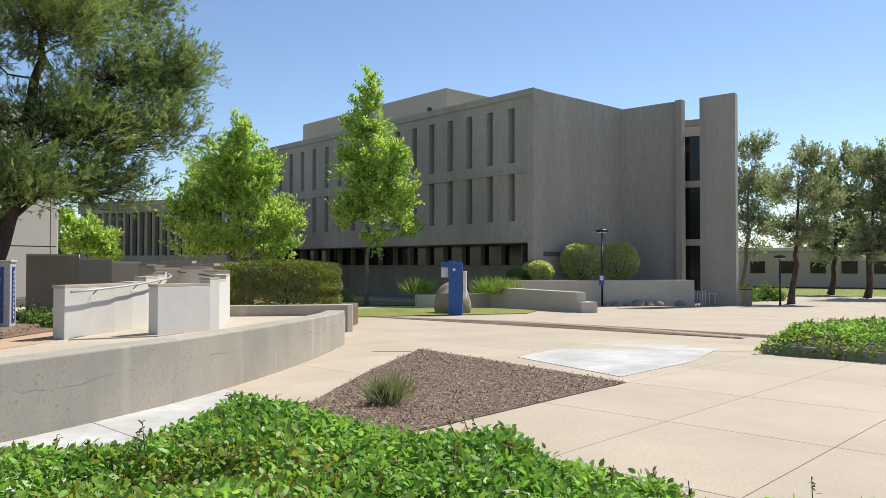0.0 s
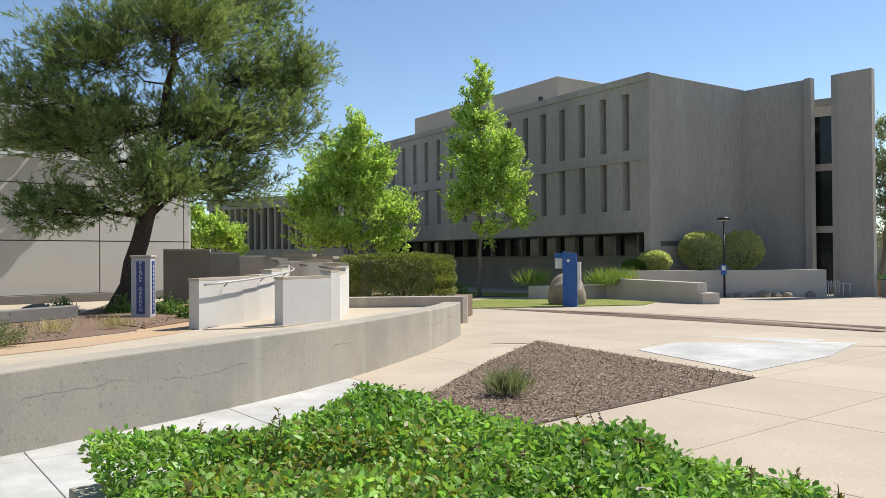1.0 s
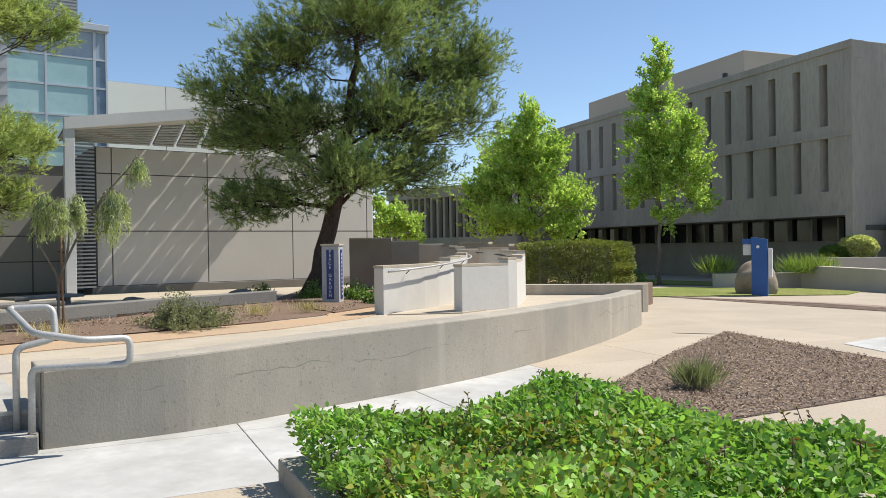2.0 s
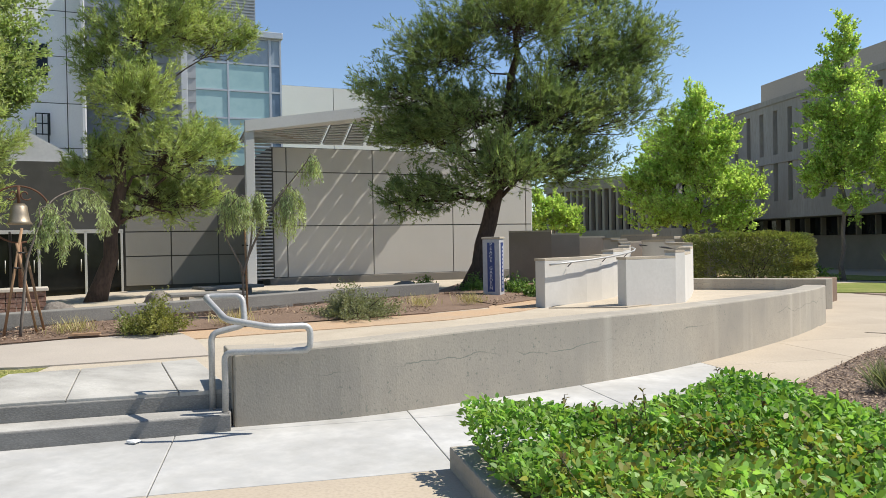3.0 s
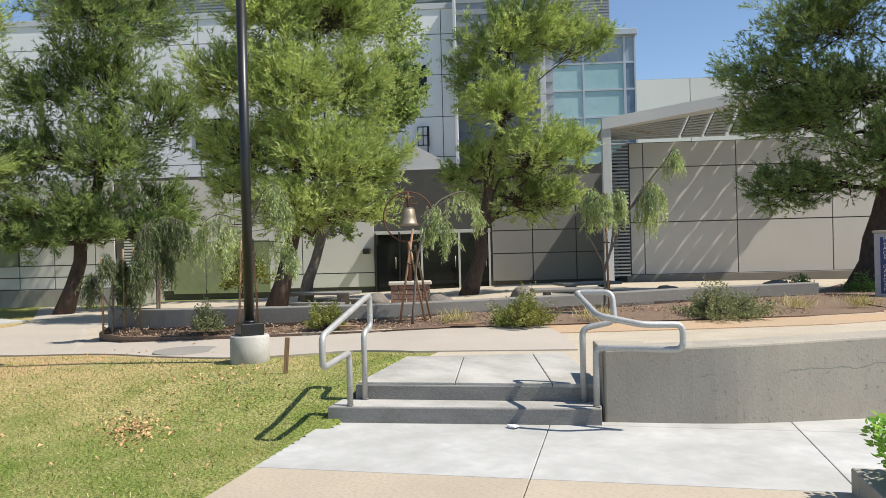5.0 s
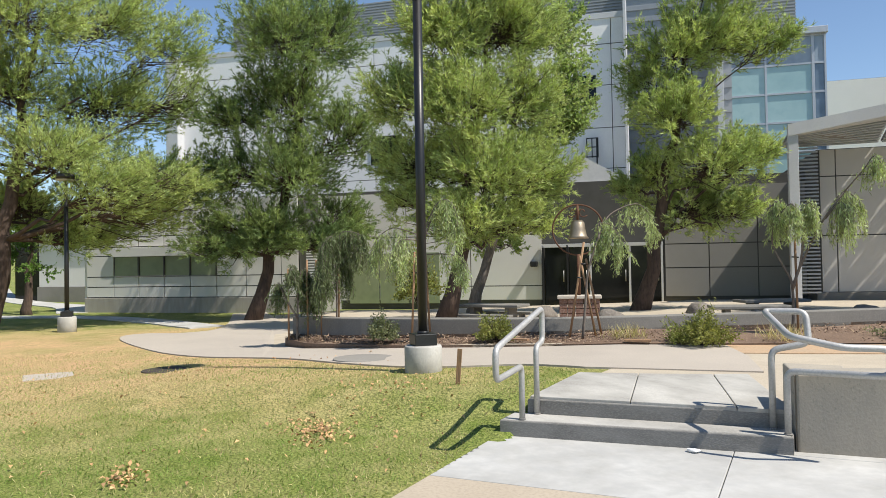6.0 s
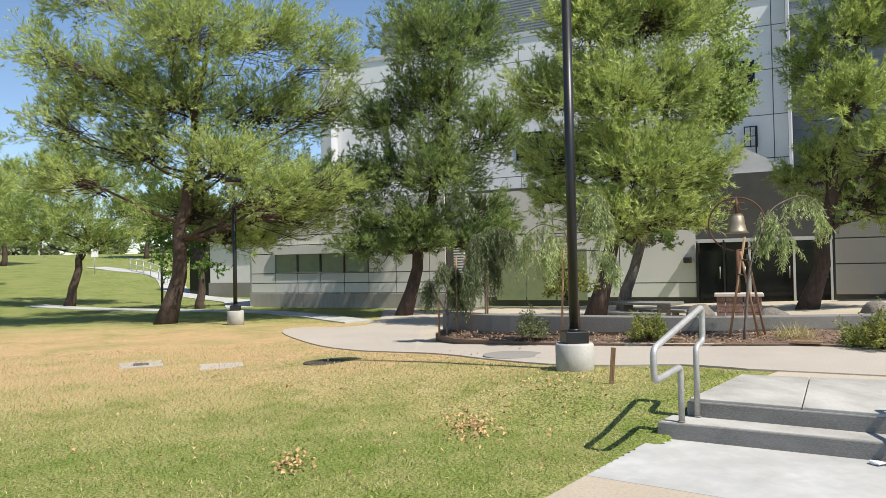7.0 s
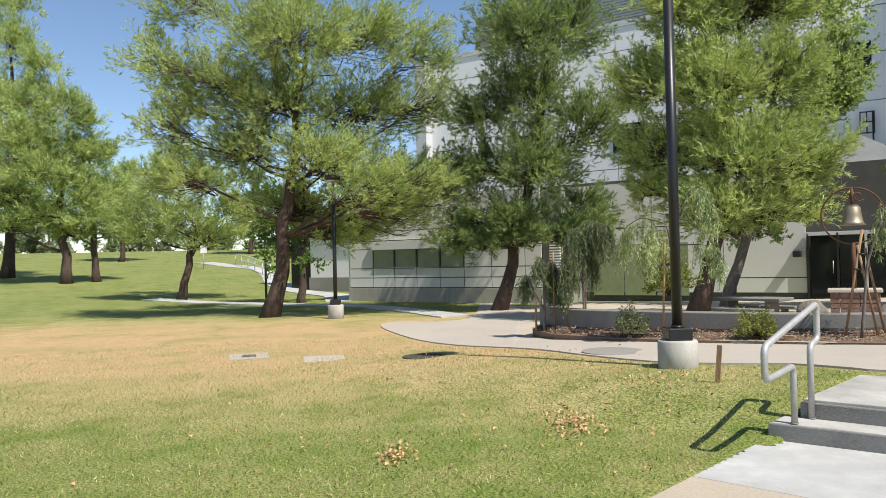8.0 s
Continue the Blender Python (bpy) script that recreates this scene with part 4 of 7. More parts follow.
def hall_box(s0, s1, p0, p1, z0, z1, bevel=0.0, bm=None):
    return box((s1 - s0, p1 - p0, z1 - z0), hall((s0 + s1) / 2, (p0 + p1) / 2, (z0 + z1) / 2), bevel, bm, TURN_H)


def panels(owner, xs, zs, p, mat, gap=0.018, depth=0.05, name="panel"):
    """Cladding panels on a wall face at depth p."""
    for a, b in zip(xs, xs[1:]):
        for c, d in zip(zs, zs[1:]):
            part(name, hall_box(a + gap, b - gap, p - depth, p, c + gap, d - gap), mat, owner)


h = thing("hall", "single-storey off-white panelled hall with a louvred roof canopy", "building")
part("wall", hall_box(4.4, 14.2, 25.6, 34, -0.3, 4.85), M_JOINT, h)
panels(h, [4.45, 4.9, 7.9, 10.93, 13.95, 14.2], [0.5, 2.22, 4.02, 4.84], 25.6, M_PANEL_HALL)
part("plinth", hall_box(4.3, 14.25, 25.45, 25.6, -0.3, 0.5, 0.01), M_PLINTH, h)
part("side_wall", hall_box(14.2, 14.25, 25.6, 34, -0.3, 4.85), M_PANEL, h)
# canopy that rises along the front: fascia, deck plates with open slots, ribs under them
def fascia_z(s):
    return 5.08 + 0.14 * (s - 3.35)


def canopy_piece(s0, s1, p0, p1, lift, thick):
    bm = bmesh.new()
    for s in (s0, s1):
        for p in (p0, p1):
            z = 4.9 + (fascia_z(s) - 4.9) * (25.56 - p) / 1.46 + lift
            for dz in (0.0, thick):
                bm.verts.new(hall(s, p, z + dz))
    bm.verts.ensure_lookup_table()
    v = bm.verts[:]
    for q in ((0, 1, 3, 2), (4, 6, 7, 5), (0, 2, 6, 4), (1, 5, 7, 3), (2, 3, 7, 6), (0, 4, 5, 1)):
        bm.faces.new([v[i] for i in q])
    bmesh.ops.recalc_face_normals(bm, faces=bm.faces[:])
    return bm


part("canopy_fascia", canopy_piece(3.35, 11.3, 23.9, 24.12, -0.03, 0.34), M_METAL_WHITE, h)
for s0, s1 in ((3.4, 6.05), (6.15, 6.8), (6.9, 7.55), (7.7, 8.12), (8.22, 8.86), (9.0, 9.36), (9.45, 9.95), (10.08, 10.5), (10.6, 11.2)):
    part("canopy_deck", canopy_piece(s0, s1, 24.12, 25.56, 0.1, 0.05), M_PANEL_GREY, h)
    for i in range(9):
        p0 = 24.18 + i * 0.152
        part("louvre", canopy_piece(s0, s1, p0, p0 + 0.075, 0.02, 0.03), M_ALU, h)
part("canopy_post", hall_box(3.35, 3.62, 23.95, 24.2, 0.0, 5.1, 0.01), M_METAL_WHITE, h)
for i in range(40):
    part("side_louvre", hall_box(3.68, 4.3, 24.9, 24.98, 0.5 + i * 0.11, 0.55 + i * 0.11), M_LOUVRE, h)

entry = thing("entrance_wing", "recessed entrance wing with dark glass doors and grey panels", "building")
part("wall", hall_box(-16, 4.5, 27.6, 33, -0.3, 4.4), M_JOINT, entry)
panels(entry, [-0.1, 1.35, 2.9, 4.4], [0.3, 1.29, 2.11, 4.08], 27.6, M_PANEL_GREY)
panels(entry, [-16, -13.6, -11.9, -9.5, -7.0, -4.35], [0.2, 0.72, 2.6, 4.3], 27.6, M_PANEL)
for s0, s1 in ((-4.25, -3.45), (-3.4, -2.65), (-2.6, -1.3), (-1.25, -0.2)):
    w = part("door_pane", hall_box(s0 + 0.03, s1 - 0.03, 27.45, 27.5, 0.0, 2.08), M_DARK, entry)
    part("door_handle", tube([hall(s1 - 0.12, 27.42, 0.85), hall(s1 - 0.12, 27.42, 1.25)], 0.015, 8), M_GALV, w)
for s in (-4.3, -3.43, -2.63, -1.28, -0.2):
    part("door_frame", hall_box(s - 0.035, s + 0.035, 27.4, 27.52, -0.1, 2.16, 0.005), M_METAL_WHITE if s > -2.7 else M_BLACK, entry)
part("door_header", hall_box(-4.35, -0.15, 27.4, 27.52, 2.08, 2.2, 0.005), M_METAL_WHITE, entry)
for s0, s1 in ((-11.8, -10.6), (-10.55, -9.4), (-9.35, -8.2)):
    part("window", hall_box(s0, s1, 27.5, 27.54, 0.1, 2.0), M_GLASS_GREEN, entry)
part("wall_lamp", hall_box(-4.75, -4.5, 27.3, 27.55, 1.4, 1.6, 0.03), M_BLACK, entry)

left = thing("classroom_wing", "low off-white panelled wing with a band of green windows", "building")
part("wall", hall_box(-22.3, -13.0, 25.62, 36, -0.5, 4.2), M_JOINT, left)
xs = [-22.3, -21.0, -19.85, -18.7, -17.55, -16.4, -15.15, -13.7, -13.0]
panels(left, xs, [0.47, 0.88, 1.28], 25.6, M_PANEL)
panels(left, [-22.3, -21.0], [1.28, 2.1, 2.45, 2.85, 4.2], 25.6, M_PANEL)
panels(left, [-16.4, -15.15, -13.7, -13.0], [1.28, 2.1, 2.45, 2.85, 4.2], 25.6, M_PANEL)
panels(left, xs[1:6], [2.45, 2.85, 4.2], 25.6, M_PANEL)
part("plinth", hall_box(-22.35, -13.0, 25.5, 25.62, -0.5, 0.45, 0.01), M_BRUT, left)
for a, b in zip(xs[1:5], xs[2:6]):
    w = part("window", hall_box(a + 0.04, b - 0.04, 25.57, 25.6, 1.32, 2.05), M_GLASS_GREEN, left)
    part("mullion", hall_box(b - 0.03, b + 0.03, 25.52, 25.61, 1.3, 2.07), M_JOINT, w)
    part("sill", hall_box(a + 0.03, b - 0.03, 25.5, 25.6, 1.28, 1.315), M_PANEL_GREY, w)
part("window_head", hall_box(-21.0, -16.4, 25.4, 25.62, 2.06, 2.42, 0.01), M_PANEL, left)
part("end_wall", hall_box(-22.4, -22.31, 25.6, 36, -0.5, 4.2), M_PANEL, left)
part("vent_backing", hall_box(-12.98, -12.2, 25.62, 30, -0.5, 4.2), M_PANEL_GREY, left)
for i in range(22):
    part("vent_slat", hall_box(-12.66, -12.24, 25.5, 25.58, 0.3 + i * 0.1, 0.35 + i * 0.1), M_PANEL_WHITE, left)
part("security_light", hall_box(-16.85, -16.55, 25.2, 25.42, 2.2, 2.38, 0.02), M_WHITE, left)

tower = thing("laboratory_tower", "tall off-white panelled building with metal siding and sun fins", "building")
part("wall", hall_box(-23.0, -1.5, 33.2, 60, -0.3, 11.95), M_JOINT, tower)
panels(tower, [-23.0, -19.6, -16.2, -12.8, -9.4, -6.0, -2.05, -1.52], [4.4, 5.5, 7.24, 9.06, 10.82, 11.95], 33.2, M_PANEL_WHITE)
part("parapet", hall_box(-23.1, -1.45, 33.1, 33.5, 11.9, 12.15, 0.01), M_METAL_WHITE, tower)
part("metal_siding", hall_box(-23.0, 6, 38, 60, 11.9, 15.5), M_LOUVRE, tower, "grey ribbed metal siding")
for i in range(24):
    part("rib", hall_box(-23.0, 6.02, 37.95, 38.0, 12.0 + i * 0.15, 12.07 + i * 0.15), M_LOUVRE, tower)
part("metal_wall", hall_box(-1.5, 3.0, 36, 60, 3.0, 15.5), M_LOUVRE, tower)
for i in range(20):
    part("rib", hall_box(-1.48, 3.0, 35.95, 36.0, 4.2 + i * 0.55, 4.4 + i * 0.55), M_LOUVRE, tower)
part("sun_fin", hall_box(-1.5, -1.38, 32.3, 33.2, 4.4, 12.5, 0.01), M_METAL_WHITE, tower)
part("sun_fin", hall_box(2.2, 2.45, 33.5, 35.9, 4.0, 13.5, 0.01), M_METAL_WHITE, tower)
part("sun_fin", hall_box(-23.6, -22.95, 32.6, 33.4, 3.5, 12.0, 0.01), M_METAL_WHITE, tower)
for s0, z0 in ((-4.2, 8.2), (-13.0, 6.2), (-18.0, 6.2), (-9.6, 6.2)):
    part("window", hall_box(s0, s0 + 1.5, 33.1, 33.18, z0, z0 + 1.3), M_DARK, tower)
# caged ladder standing on the entrance roof
for sx in (-3.15, -2.93, -2.68):
    part("ladder_rail", hall_box(sx, sx + 0.04, 32.9, 32.94, 5.95, 6.8), M_BLACK, tower)
part("ladder_rail", hall_box(-2.74, -2.68, 32.95, 33.0, 4.2, 6.8), M_BLACK, tower)
for z in (5.97, 6.38, 6.76):
    part("rung", hall_box(-3.15, -2.64, 32.9, 32.94, z, z + 0.04), M_BLACK, tower)
# corner of glass
gb = thing("glass_stair_box", "teal glass corner stair box with pale mullions", "building")
part("wall", hall_box(2.5, 7.1, 38.12, 44, 0, 11.7), M_GLASS_TEAL, gb)
LEVELS = (4.4, 6.4, 7.76, 9.1, 10.42, 11.7)
for s0, s1 in ((2.55, 4.62), (4.72, 6.62), (6.74, 7.16)):
    for i, (z0, z1) in enumerate(zip(LEVELS, LEVELS[1:])):
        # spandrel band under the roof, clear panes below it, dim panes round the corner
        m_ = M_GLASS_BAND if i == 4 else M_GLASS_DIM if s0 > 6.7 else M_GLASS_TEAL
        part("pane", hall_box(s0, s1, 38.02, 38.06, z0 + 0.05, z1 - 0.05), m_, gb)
for sx, w in ((2.52, 0.05), (4.67, 0.045), (6.68, 0.06), (7.19, 0.04)):
    part("mullion", hall_box(sx - w, sx + w, 37.96, 38.11, 4.4, 11.7), M_ALU, gb)
for z in LEVELS[1:]:
    part("transom", hall_box(2.5, 7.22, 37.97, 38.1, z - 0.045, z + 0.045), M_ALU, gb)
part("blind", hall_box(5.05, 6.6, 38.075, 38.1, 7.85, 8.95), M_PANEL, gb, "pale blind behind the glass")
part("roof_edge", hall_box(2.4, 7.3, 37.75, 44, 11.72, 12.02, 0.02), M_ALU, gb)
ub = thing("upper_hall", "off-white upper building mass behind the hall", "building")
part("wall", hall_box(7.3, 24, 45.06, 60, 3, 11.0), M_JOINT, ub)
panels(ub, [8.2, 11.7, 15.3, 19, 24], [5.0, 8.9, 11.0], 45.06, M_PANEL)
tent = thing("rooftop_skylight", "white peaked skylight housing on the entrance roof", "skylight")
bm = bmesh.new()
low = [bm.verts.new(hall(sx, p, 4.4)) for sx, p in ((-4.6, 29.0), (-1.3, 29.0), (-1.3, 31.5), (-4.6, 31.5))]
top = [bm.verts.new(hall(sx, p, z)) for sx, p, z in ((-4.6, 29.0, 4.75), (-1.3, 29.0, 4.55), (-1.3, 31.5, 4.55), (-4.6, 31.5, 4.75))]
peak = [bm.verts.new(hall(-3.05, p, 5.55)) for p in (29.0, 31.5)]
for q in ((low[0], low[1], top[1], peak[0], top[0]), (low[2], low[3], top[3], peak[1], top[2]), (low[1], low[2], top[2], top[1]), (low[3], low[0], top[0], top[3]), (top[0], peak[0], peak[1], top[3]), (peak[0], top[1], top[2], peak[1])):
    bm.faces.new(q)
bmesh.ops.recalc_face_normals(bm, faces=bm.faces[:])
part("housing", bm, M_CANVAS, tent)
part("coping", box((3.5, 0.12, 0.06), hall(-2.95, 28.97, 4.43), 0.01, turn=TURN_H), M_METAL_WHITE, tent)

# ---- trees ----
def set_tree(name, label, at, turn, lobes, height, r, lean, mat, bark, seed, **kw):
    t = tree(name, label, at, height, r, lean, lobes, mat, bark, seed, **kw)
    t.matrix_world = pose(*at, 0, 0, turn)
    return t

set_tree("pine_tree", "broad dark green pine with a leaning brown trunk", (-11.08, 17.99, 0.35), 31.6,
         [(1.23, -1.14, 7.07, 2.28, 2.17, 1.07), (-0.65, -0.54, 6.31, 1.7, 1.62, 0.93), (3.48, 0.71, 6.54, 1.95, 1.85, 1.05), (4.81, 0.08, 6.6, 0.82, 0.78, 0.89), (-2.03, -0.53, 5.48, 1.09, 1.04, 0.86), (-0.08, -0.15, 4.7, 1.85, 1.76, 1.08), (2.16, -0.05, 4.77, 1.97, 1.87, 1.21), (4.11, -0.43, 4.9, 1.04, 0.99, 0.82), (-1.65, 0.33, 4.37, 1.17, 1.11, 0.7), (0.76, -0.85, 3.22, 1.84, 1.75, 0.84), (2.71, -0.18, 3.45, 1.36, 1.29, 0.75), (-1.82, 0.02, 2.46, 0.94, 0.89, 0.7), (-0.72, -0.08, 2.66, 0.93, 0.88, 0.62), (1.8, 0.17, 8.94, 1.67, 1.58, 1.21), (-0.01, 0.39, 8.7, 1.38, 1.31, 0.92), (3.51, 0.74, 8.41, 1.35, 1.28, 0.9)],
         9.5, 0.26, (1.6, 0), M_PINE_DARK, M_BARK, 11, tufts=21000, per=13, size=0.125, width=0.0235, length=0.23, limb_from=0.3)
set_tree("pine_tree", "slender open pine behind the bell", (-18.09, 11.14, 0.2), 58.4,
         [(1.07, -0.28, 6.83, 1.06, 1.01, 1.06), (2.14, 0.24, 7.35, 1.36, 1.29, 0.9), (3.57, 0.17, 7.22, 0.74, 0.71, 0.52), (0.32, -0.17, 6.0, 0.69, 0.65, 0.76), (1.0, -0.73, 5.09, 1.21, 1.15, 0.91), (0.58, 0.48, 3.78, 0.84, 0.8, 0.61), (2.0, -0.29, 3.93, 1.2, 1.14, 0.75), (3.01, -0.17, 4.05, 0.74, 0.71, 0.52), (1.48, 0.64, 2.82, 1.36, 1.29, 0.68), (2.52, 0.08, 2.67, 0.82, 0.78, 0.52), (2.15, -0.05, 8.92, 1.36, 1.29, 0.9), (-0.12, 0.18, 3.31, 0.54, 0.51, 0.54)],
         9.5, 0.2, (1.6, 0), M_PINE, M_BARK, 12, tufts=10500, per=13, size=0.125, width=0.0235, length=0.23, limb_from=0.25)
set_tree("pine_tree", "bushy light-green pine with a leaning trunk", (-18.44, 5.79, 0.2), 72.6,
         [(0.02, -0.64, 6.89, 1.14, 1.08, 1.14), (1.63, 0.35, 7.33, 1.43, 1.35, 1.14), (-1.13, -0.14, 5.5, 0.92, 0.87, 0.85), (0.53, -0.7, 5.23, 1.42, 1.35, 1.14), (2.16, 0.22, 5.55, 1.14, 1.08, 1.0), (-0.61, 0.59, 3.9, 1.13, 1.07, 0.99), (1.06, -0.5, 3.6, 1.42, 1.35, 0.99), (2.4, 0.16, 3.66, 1.0, 0.95, 0.86), (0.49, -0.34, 2.44, 1.42, 1.35, 0.64), (1.96, 0.31, 2.45, 1.07, 1.01, 0.5), (-1.12, 0.15, 3.0, 0.56, 0.54, 0.42), (1.17, -0.48, 8.61, 1.43, 1.35, 1.0)],
         9.5, 0.2, (1.3, 0), M_PINE, M_BARK, 13, tufts=17000, per=13, size=0.125, width=0.0235, length=0.23, limb_from=0.22)
set_tree("ash_tree", "broadleaf tree with bright leaves behind the pines", (-21.95, 7.85, 0.1), 70.3,
         [(2.84, 0.37, 8.43, 0.95, 0.9, 0.95), (3.13, 0.15, 6.97, 0.77, 0.74, 0.6), (2.4, 0.17, 5.42, 0.77, 0.73, 0.95), (1.86, 0.33, 3.72, 0.86, 0.82, 0.86), (1.27, -0.04, 1.98, 0.51, 0.49, 0.31), (0.43, 0.21, 2.17, 0.69, 0.65, 0.43), (1.45, 0.47, 8.48, 1.03, 0.98, 1.03), (3.0, 0.3, 6.2, 0.8, 0.75, 0.6), (2.9, 0.2, 5.6, 0.7, 0.7, 0.5)],
         9.5, 0.16, (1.8, 0), M_ASH, M_BARK_PALE, 14, tufts=3200, per=9, size=0.1, width=0.06, length=0.34, limb_from=0.25)
set_tree("pine_tree", "tall dark pine with a leaning trunk beside the path", (-24.83, 1.59, -0.02), 86.3,
         [(0.88, -0.76, 8.61, 1.6, 1.52, 1.6), (2.56, 0.61, 9.12, 1.45, 1.37, 1.27), (-0.48, -0.13, 6.27, 1.04, 0.99, 1.04), (1.22, -0.04, 6.71, 1.6, 1.52, 1.42), (3.09, -0.5, 5.79, 1.18, 1.12, 1.18), (-0.51, 0.29, 4.58, 1.22, 1.16, 1.04), (1.33, -0.4, 4.53, 1.6, 1.52, 1.25), (2.81, 0.52, 3.18, 1.18, 1.12, 0.81), (0.63, -0.38, 2.78, 1.41, 1.34, 0.79), (-0.55, 0.06, 2.12, 0.87, 0.82, 0.52), (-1.02, -0.09, 2.98, 0.78, 0.74, 0.43), (-1.2, 0, 2.4, 1.0, 1.0, 0.6), (0.4, -0.3, 2.3, 1.1, 1.1, 0.6), (1.9, 0, 2.4, 1.2, 1.1, 0.6), (3.0, 0.2, 2.7, 0.9, 0.9, 0.6), (1.84, 0.22, 11.15, 1.62, 1.54, 1.08)],
         12.0, 0.2, (2.2, 0), M_PINE_DARK, M_BARK, 15, tufts=17500, per=13, size=0.125, width=0.0235, length=0.23, limb_from=0.2)
set_tree("pine_tree", "large spreading yellow-green pine on the lawn", (-24.79, -5.80, -0.1), 103.2,
         [(0.76, -0.84, 8.82, 2.31, 2.19, 1.42), (3.32, -0.71, 9.07, 1.84, 1.75, 1.11), (5.55, 0.37, 9.0, 1.23, 1.17, 0.85), (-1.69, 0.41, 7.57, 1.37, 1.3, 1.11), (0.6, 0.18, 6.95, 2.3, 2.18, 1.41), (3.52, 1.02, 7.09, 2.02, 1.92, 1.2), (5.55, -0.37, 7.29, 1.05, 0.99, 0.86), (-0.76, 0.73, 5.38, 1.73, 1.64, 0.95), (1.86, -0.86, 5.06, 2.16, 2.05, 0.99), (4.65, 1.14, 4.82, 2.05, 1.95, 0.84), (6.19, 0.16, 4.26, 1.05, 1.0, 0.48), (-2.6, 0.11, 6.93, 0.84, 0.8, 0.84), (-3.2, 0.3, 6.2, 1.0, 1.0, 0.8), (-3.3, -0.2, 8.2, 1.2, 1.1, 0.8), (-2.7, 0.3, 4.6, 1.2, 1.1, 0.7), (-2.6, 0.2, 10.2, 1.4, 1.2, 0.9), (3.0, -2.2, 4.0, 1.5, 1.0, 0.7), (4.8, -1.8, 4.3, 1.4, 1.0, 0.6), (1.11, 1.2, 3.64, 2.13, 2.02, 0.8), (2.28, 0.4, 2.76, 1.17, 1.12, 0.63), (4.3, -0.4, 3.6, 1.7, 1.5, 0.7), (3.2, 0.6, 2.9, 1.3, 1.2, 0.55), (1.2, 0.75, 11.35, 2.15, 2.04, 1.07)],
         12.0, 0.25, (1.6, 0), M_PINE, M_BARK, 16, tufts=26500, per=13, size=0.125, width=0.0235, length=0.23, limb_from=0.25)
def on_lawn(x, y):
    return (x, y, lawn_z(x, y) - 0.05)


set_tree("pine_tree", "small leaning pine on the far lawn", on_lawn(-36.36, -12.54), 109.0,
         [(-0.64, -0.71, 5.52, 1.5, 1.4, 0.93), (1.38, -0.21, 5.46, 1.5, 1.4, 1.08), (0.07, -0.87, 3.94, 1.9, 1.8, 0.94), (-1.5, -0.34, 3.3, 1.3, 1.2, 0.7), (1.57, -0.51, 3.02, 1.6, 1.5, 0.68), (2.5, 0.1, 4.3, 1.2, 1.1, 0.9), (0.3, 0.4, 6.7, 1.3, 1.2, 0.8), (-2.3, 0.2, 4.2, 1.0, 1.0, 0.7)],
         7.0, 0.2, (1.2, 0), M_PINE, M_BARK, 17, tufts=5200, per=14, size=0.18, width=0.022, length=0.32, limb_from=0.3)
set_tree("pine_tree", "broad cone-shaped pine on the grassy rise", on_lawn(-46.2, -22.72), 116.2,
         [(-1.0, 0, 13.0, 1.2, 1.2, 1.4), (-1.6, 0.3, 11, 2.0, 1.9, 1.4), (0.2, -0.6, 10.4, 1.8, 1.7, 1.3), (-2.3, -0.4, 8.6, 2.2, 2.1, 1.3), (0.4, 0.5, 8, 2.2, 2.0, 1.3), (-1.2, -1, 6.6, 2.4, 2.2, 1.2), (-3.0, 0.3, 5.6, 2.0, 1.9, 1.0), (1.0, -0.3, 5.2, 2.0, 1.9, 1.0), (-1.2, 0.2, 4.2, 2.4, 2.2, 0.9), (-3.2, -0.2, 3.6, 1.4, 1.3, 0.7), (0.9, 0.2, 3.4, 1.4, 1.3, 0.7)],
         14.0, 0.28, (-0.6, 0), M_PINE, M_BARK, 18, tufts=8000, per=9, size=0.26, width=0.04, length=0.4, limb_from=0.16)
set_tree("pine_tree", "smaller pine beside a taller one on the rise", on_lawn(-47.3, -21.4), 114.4,
         [(-0.6, 0, 9.6, 1.0, 1.0, 1.2), (0, 0.3, 7.9, 1.5, 1.5, 1.2), (-1.0, -0.3, 6.3, 1.7, 1.6, 1.1), (0.8, 0.2, 5.7, 1.6, 1.5, 1.1), (-0.2, -0.5, 4.2, 2.0, 1.9, 1.0), (1.2, 0.3, 3.4, 1.2, 1.2, 0.8), (-1.5, 0.2, 3.1, 1.3, 1.2, 0.7)],
         10.5, 0.22, (-0.4, 0), M_PINE, M_BARK, 28, tufts=4200, per=12, size=0.24, width=0.032, length=0.4, limb_from=0.18)
set_tree("pine_tree", "tall dark pine at the lawn's edge", on_lawn(-50.8, -28.9), 119.8,
         [(0.62, -0.67, 15.11, 1.95, 1.85, 2.34), (0.23, 0.13, 11.34, 2.33, 2.21, 2.33), (0.69, 0.53, 7.89, 2.4, 2.3, 2.34), (-0.2, -1.25, 5.02, 2.5, 2.4, 1.54), (1.02, 0.34, 18.55, 1.57, 1.49, 0.98), (1.6, 0.2, 9.6, 1.6, 1.5, 1.4), (1.4, 0.1, 4.8, 1.8, 1.7, 1.1)],
         19.5, 0.35, (0.6, 0), M_PINE, M_BARK, 19, tufts=6500, per=9, size=0.28, width=0.042, length=0.4, limb_from=0.2)
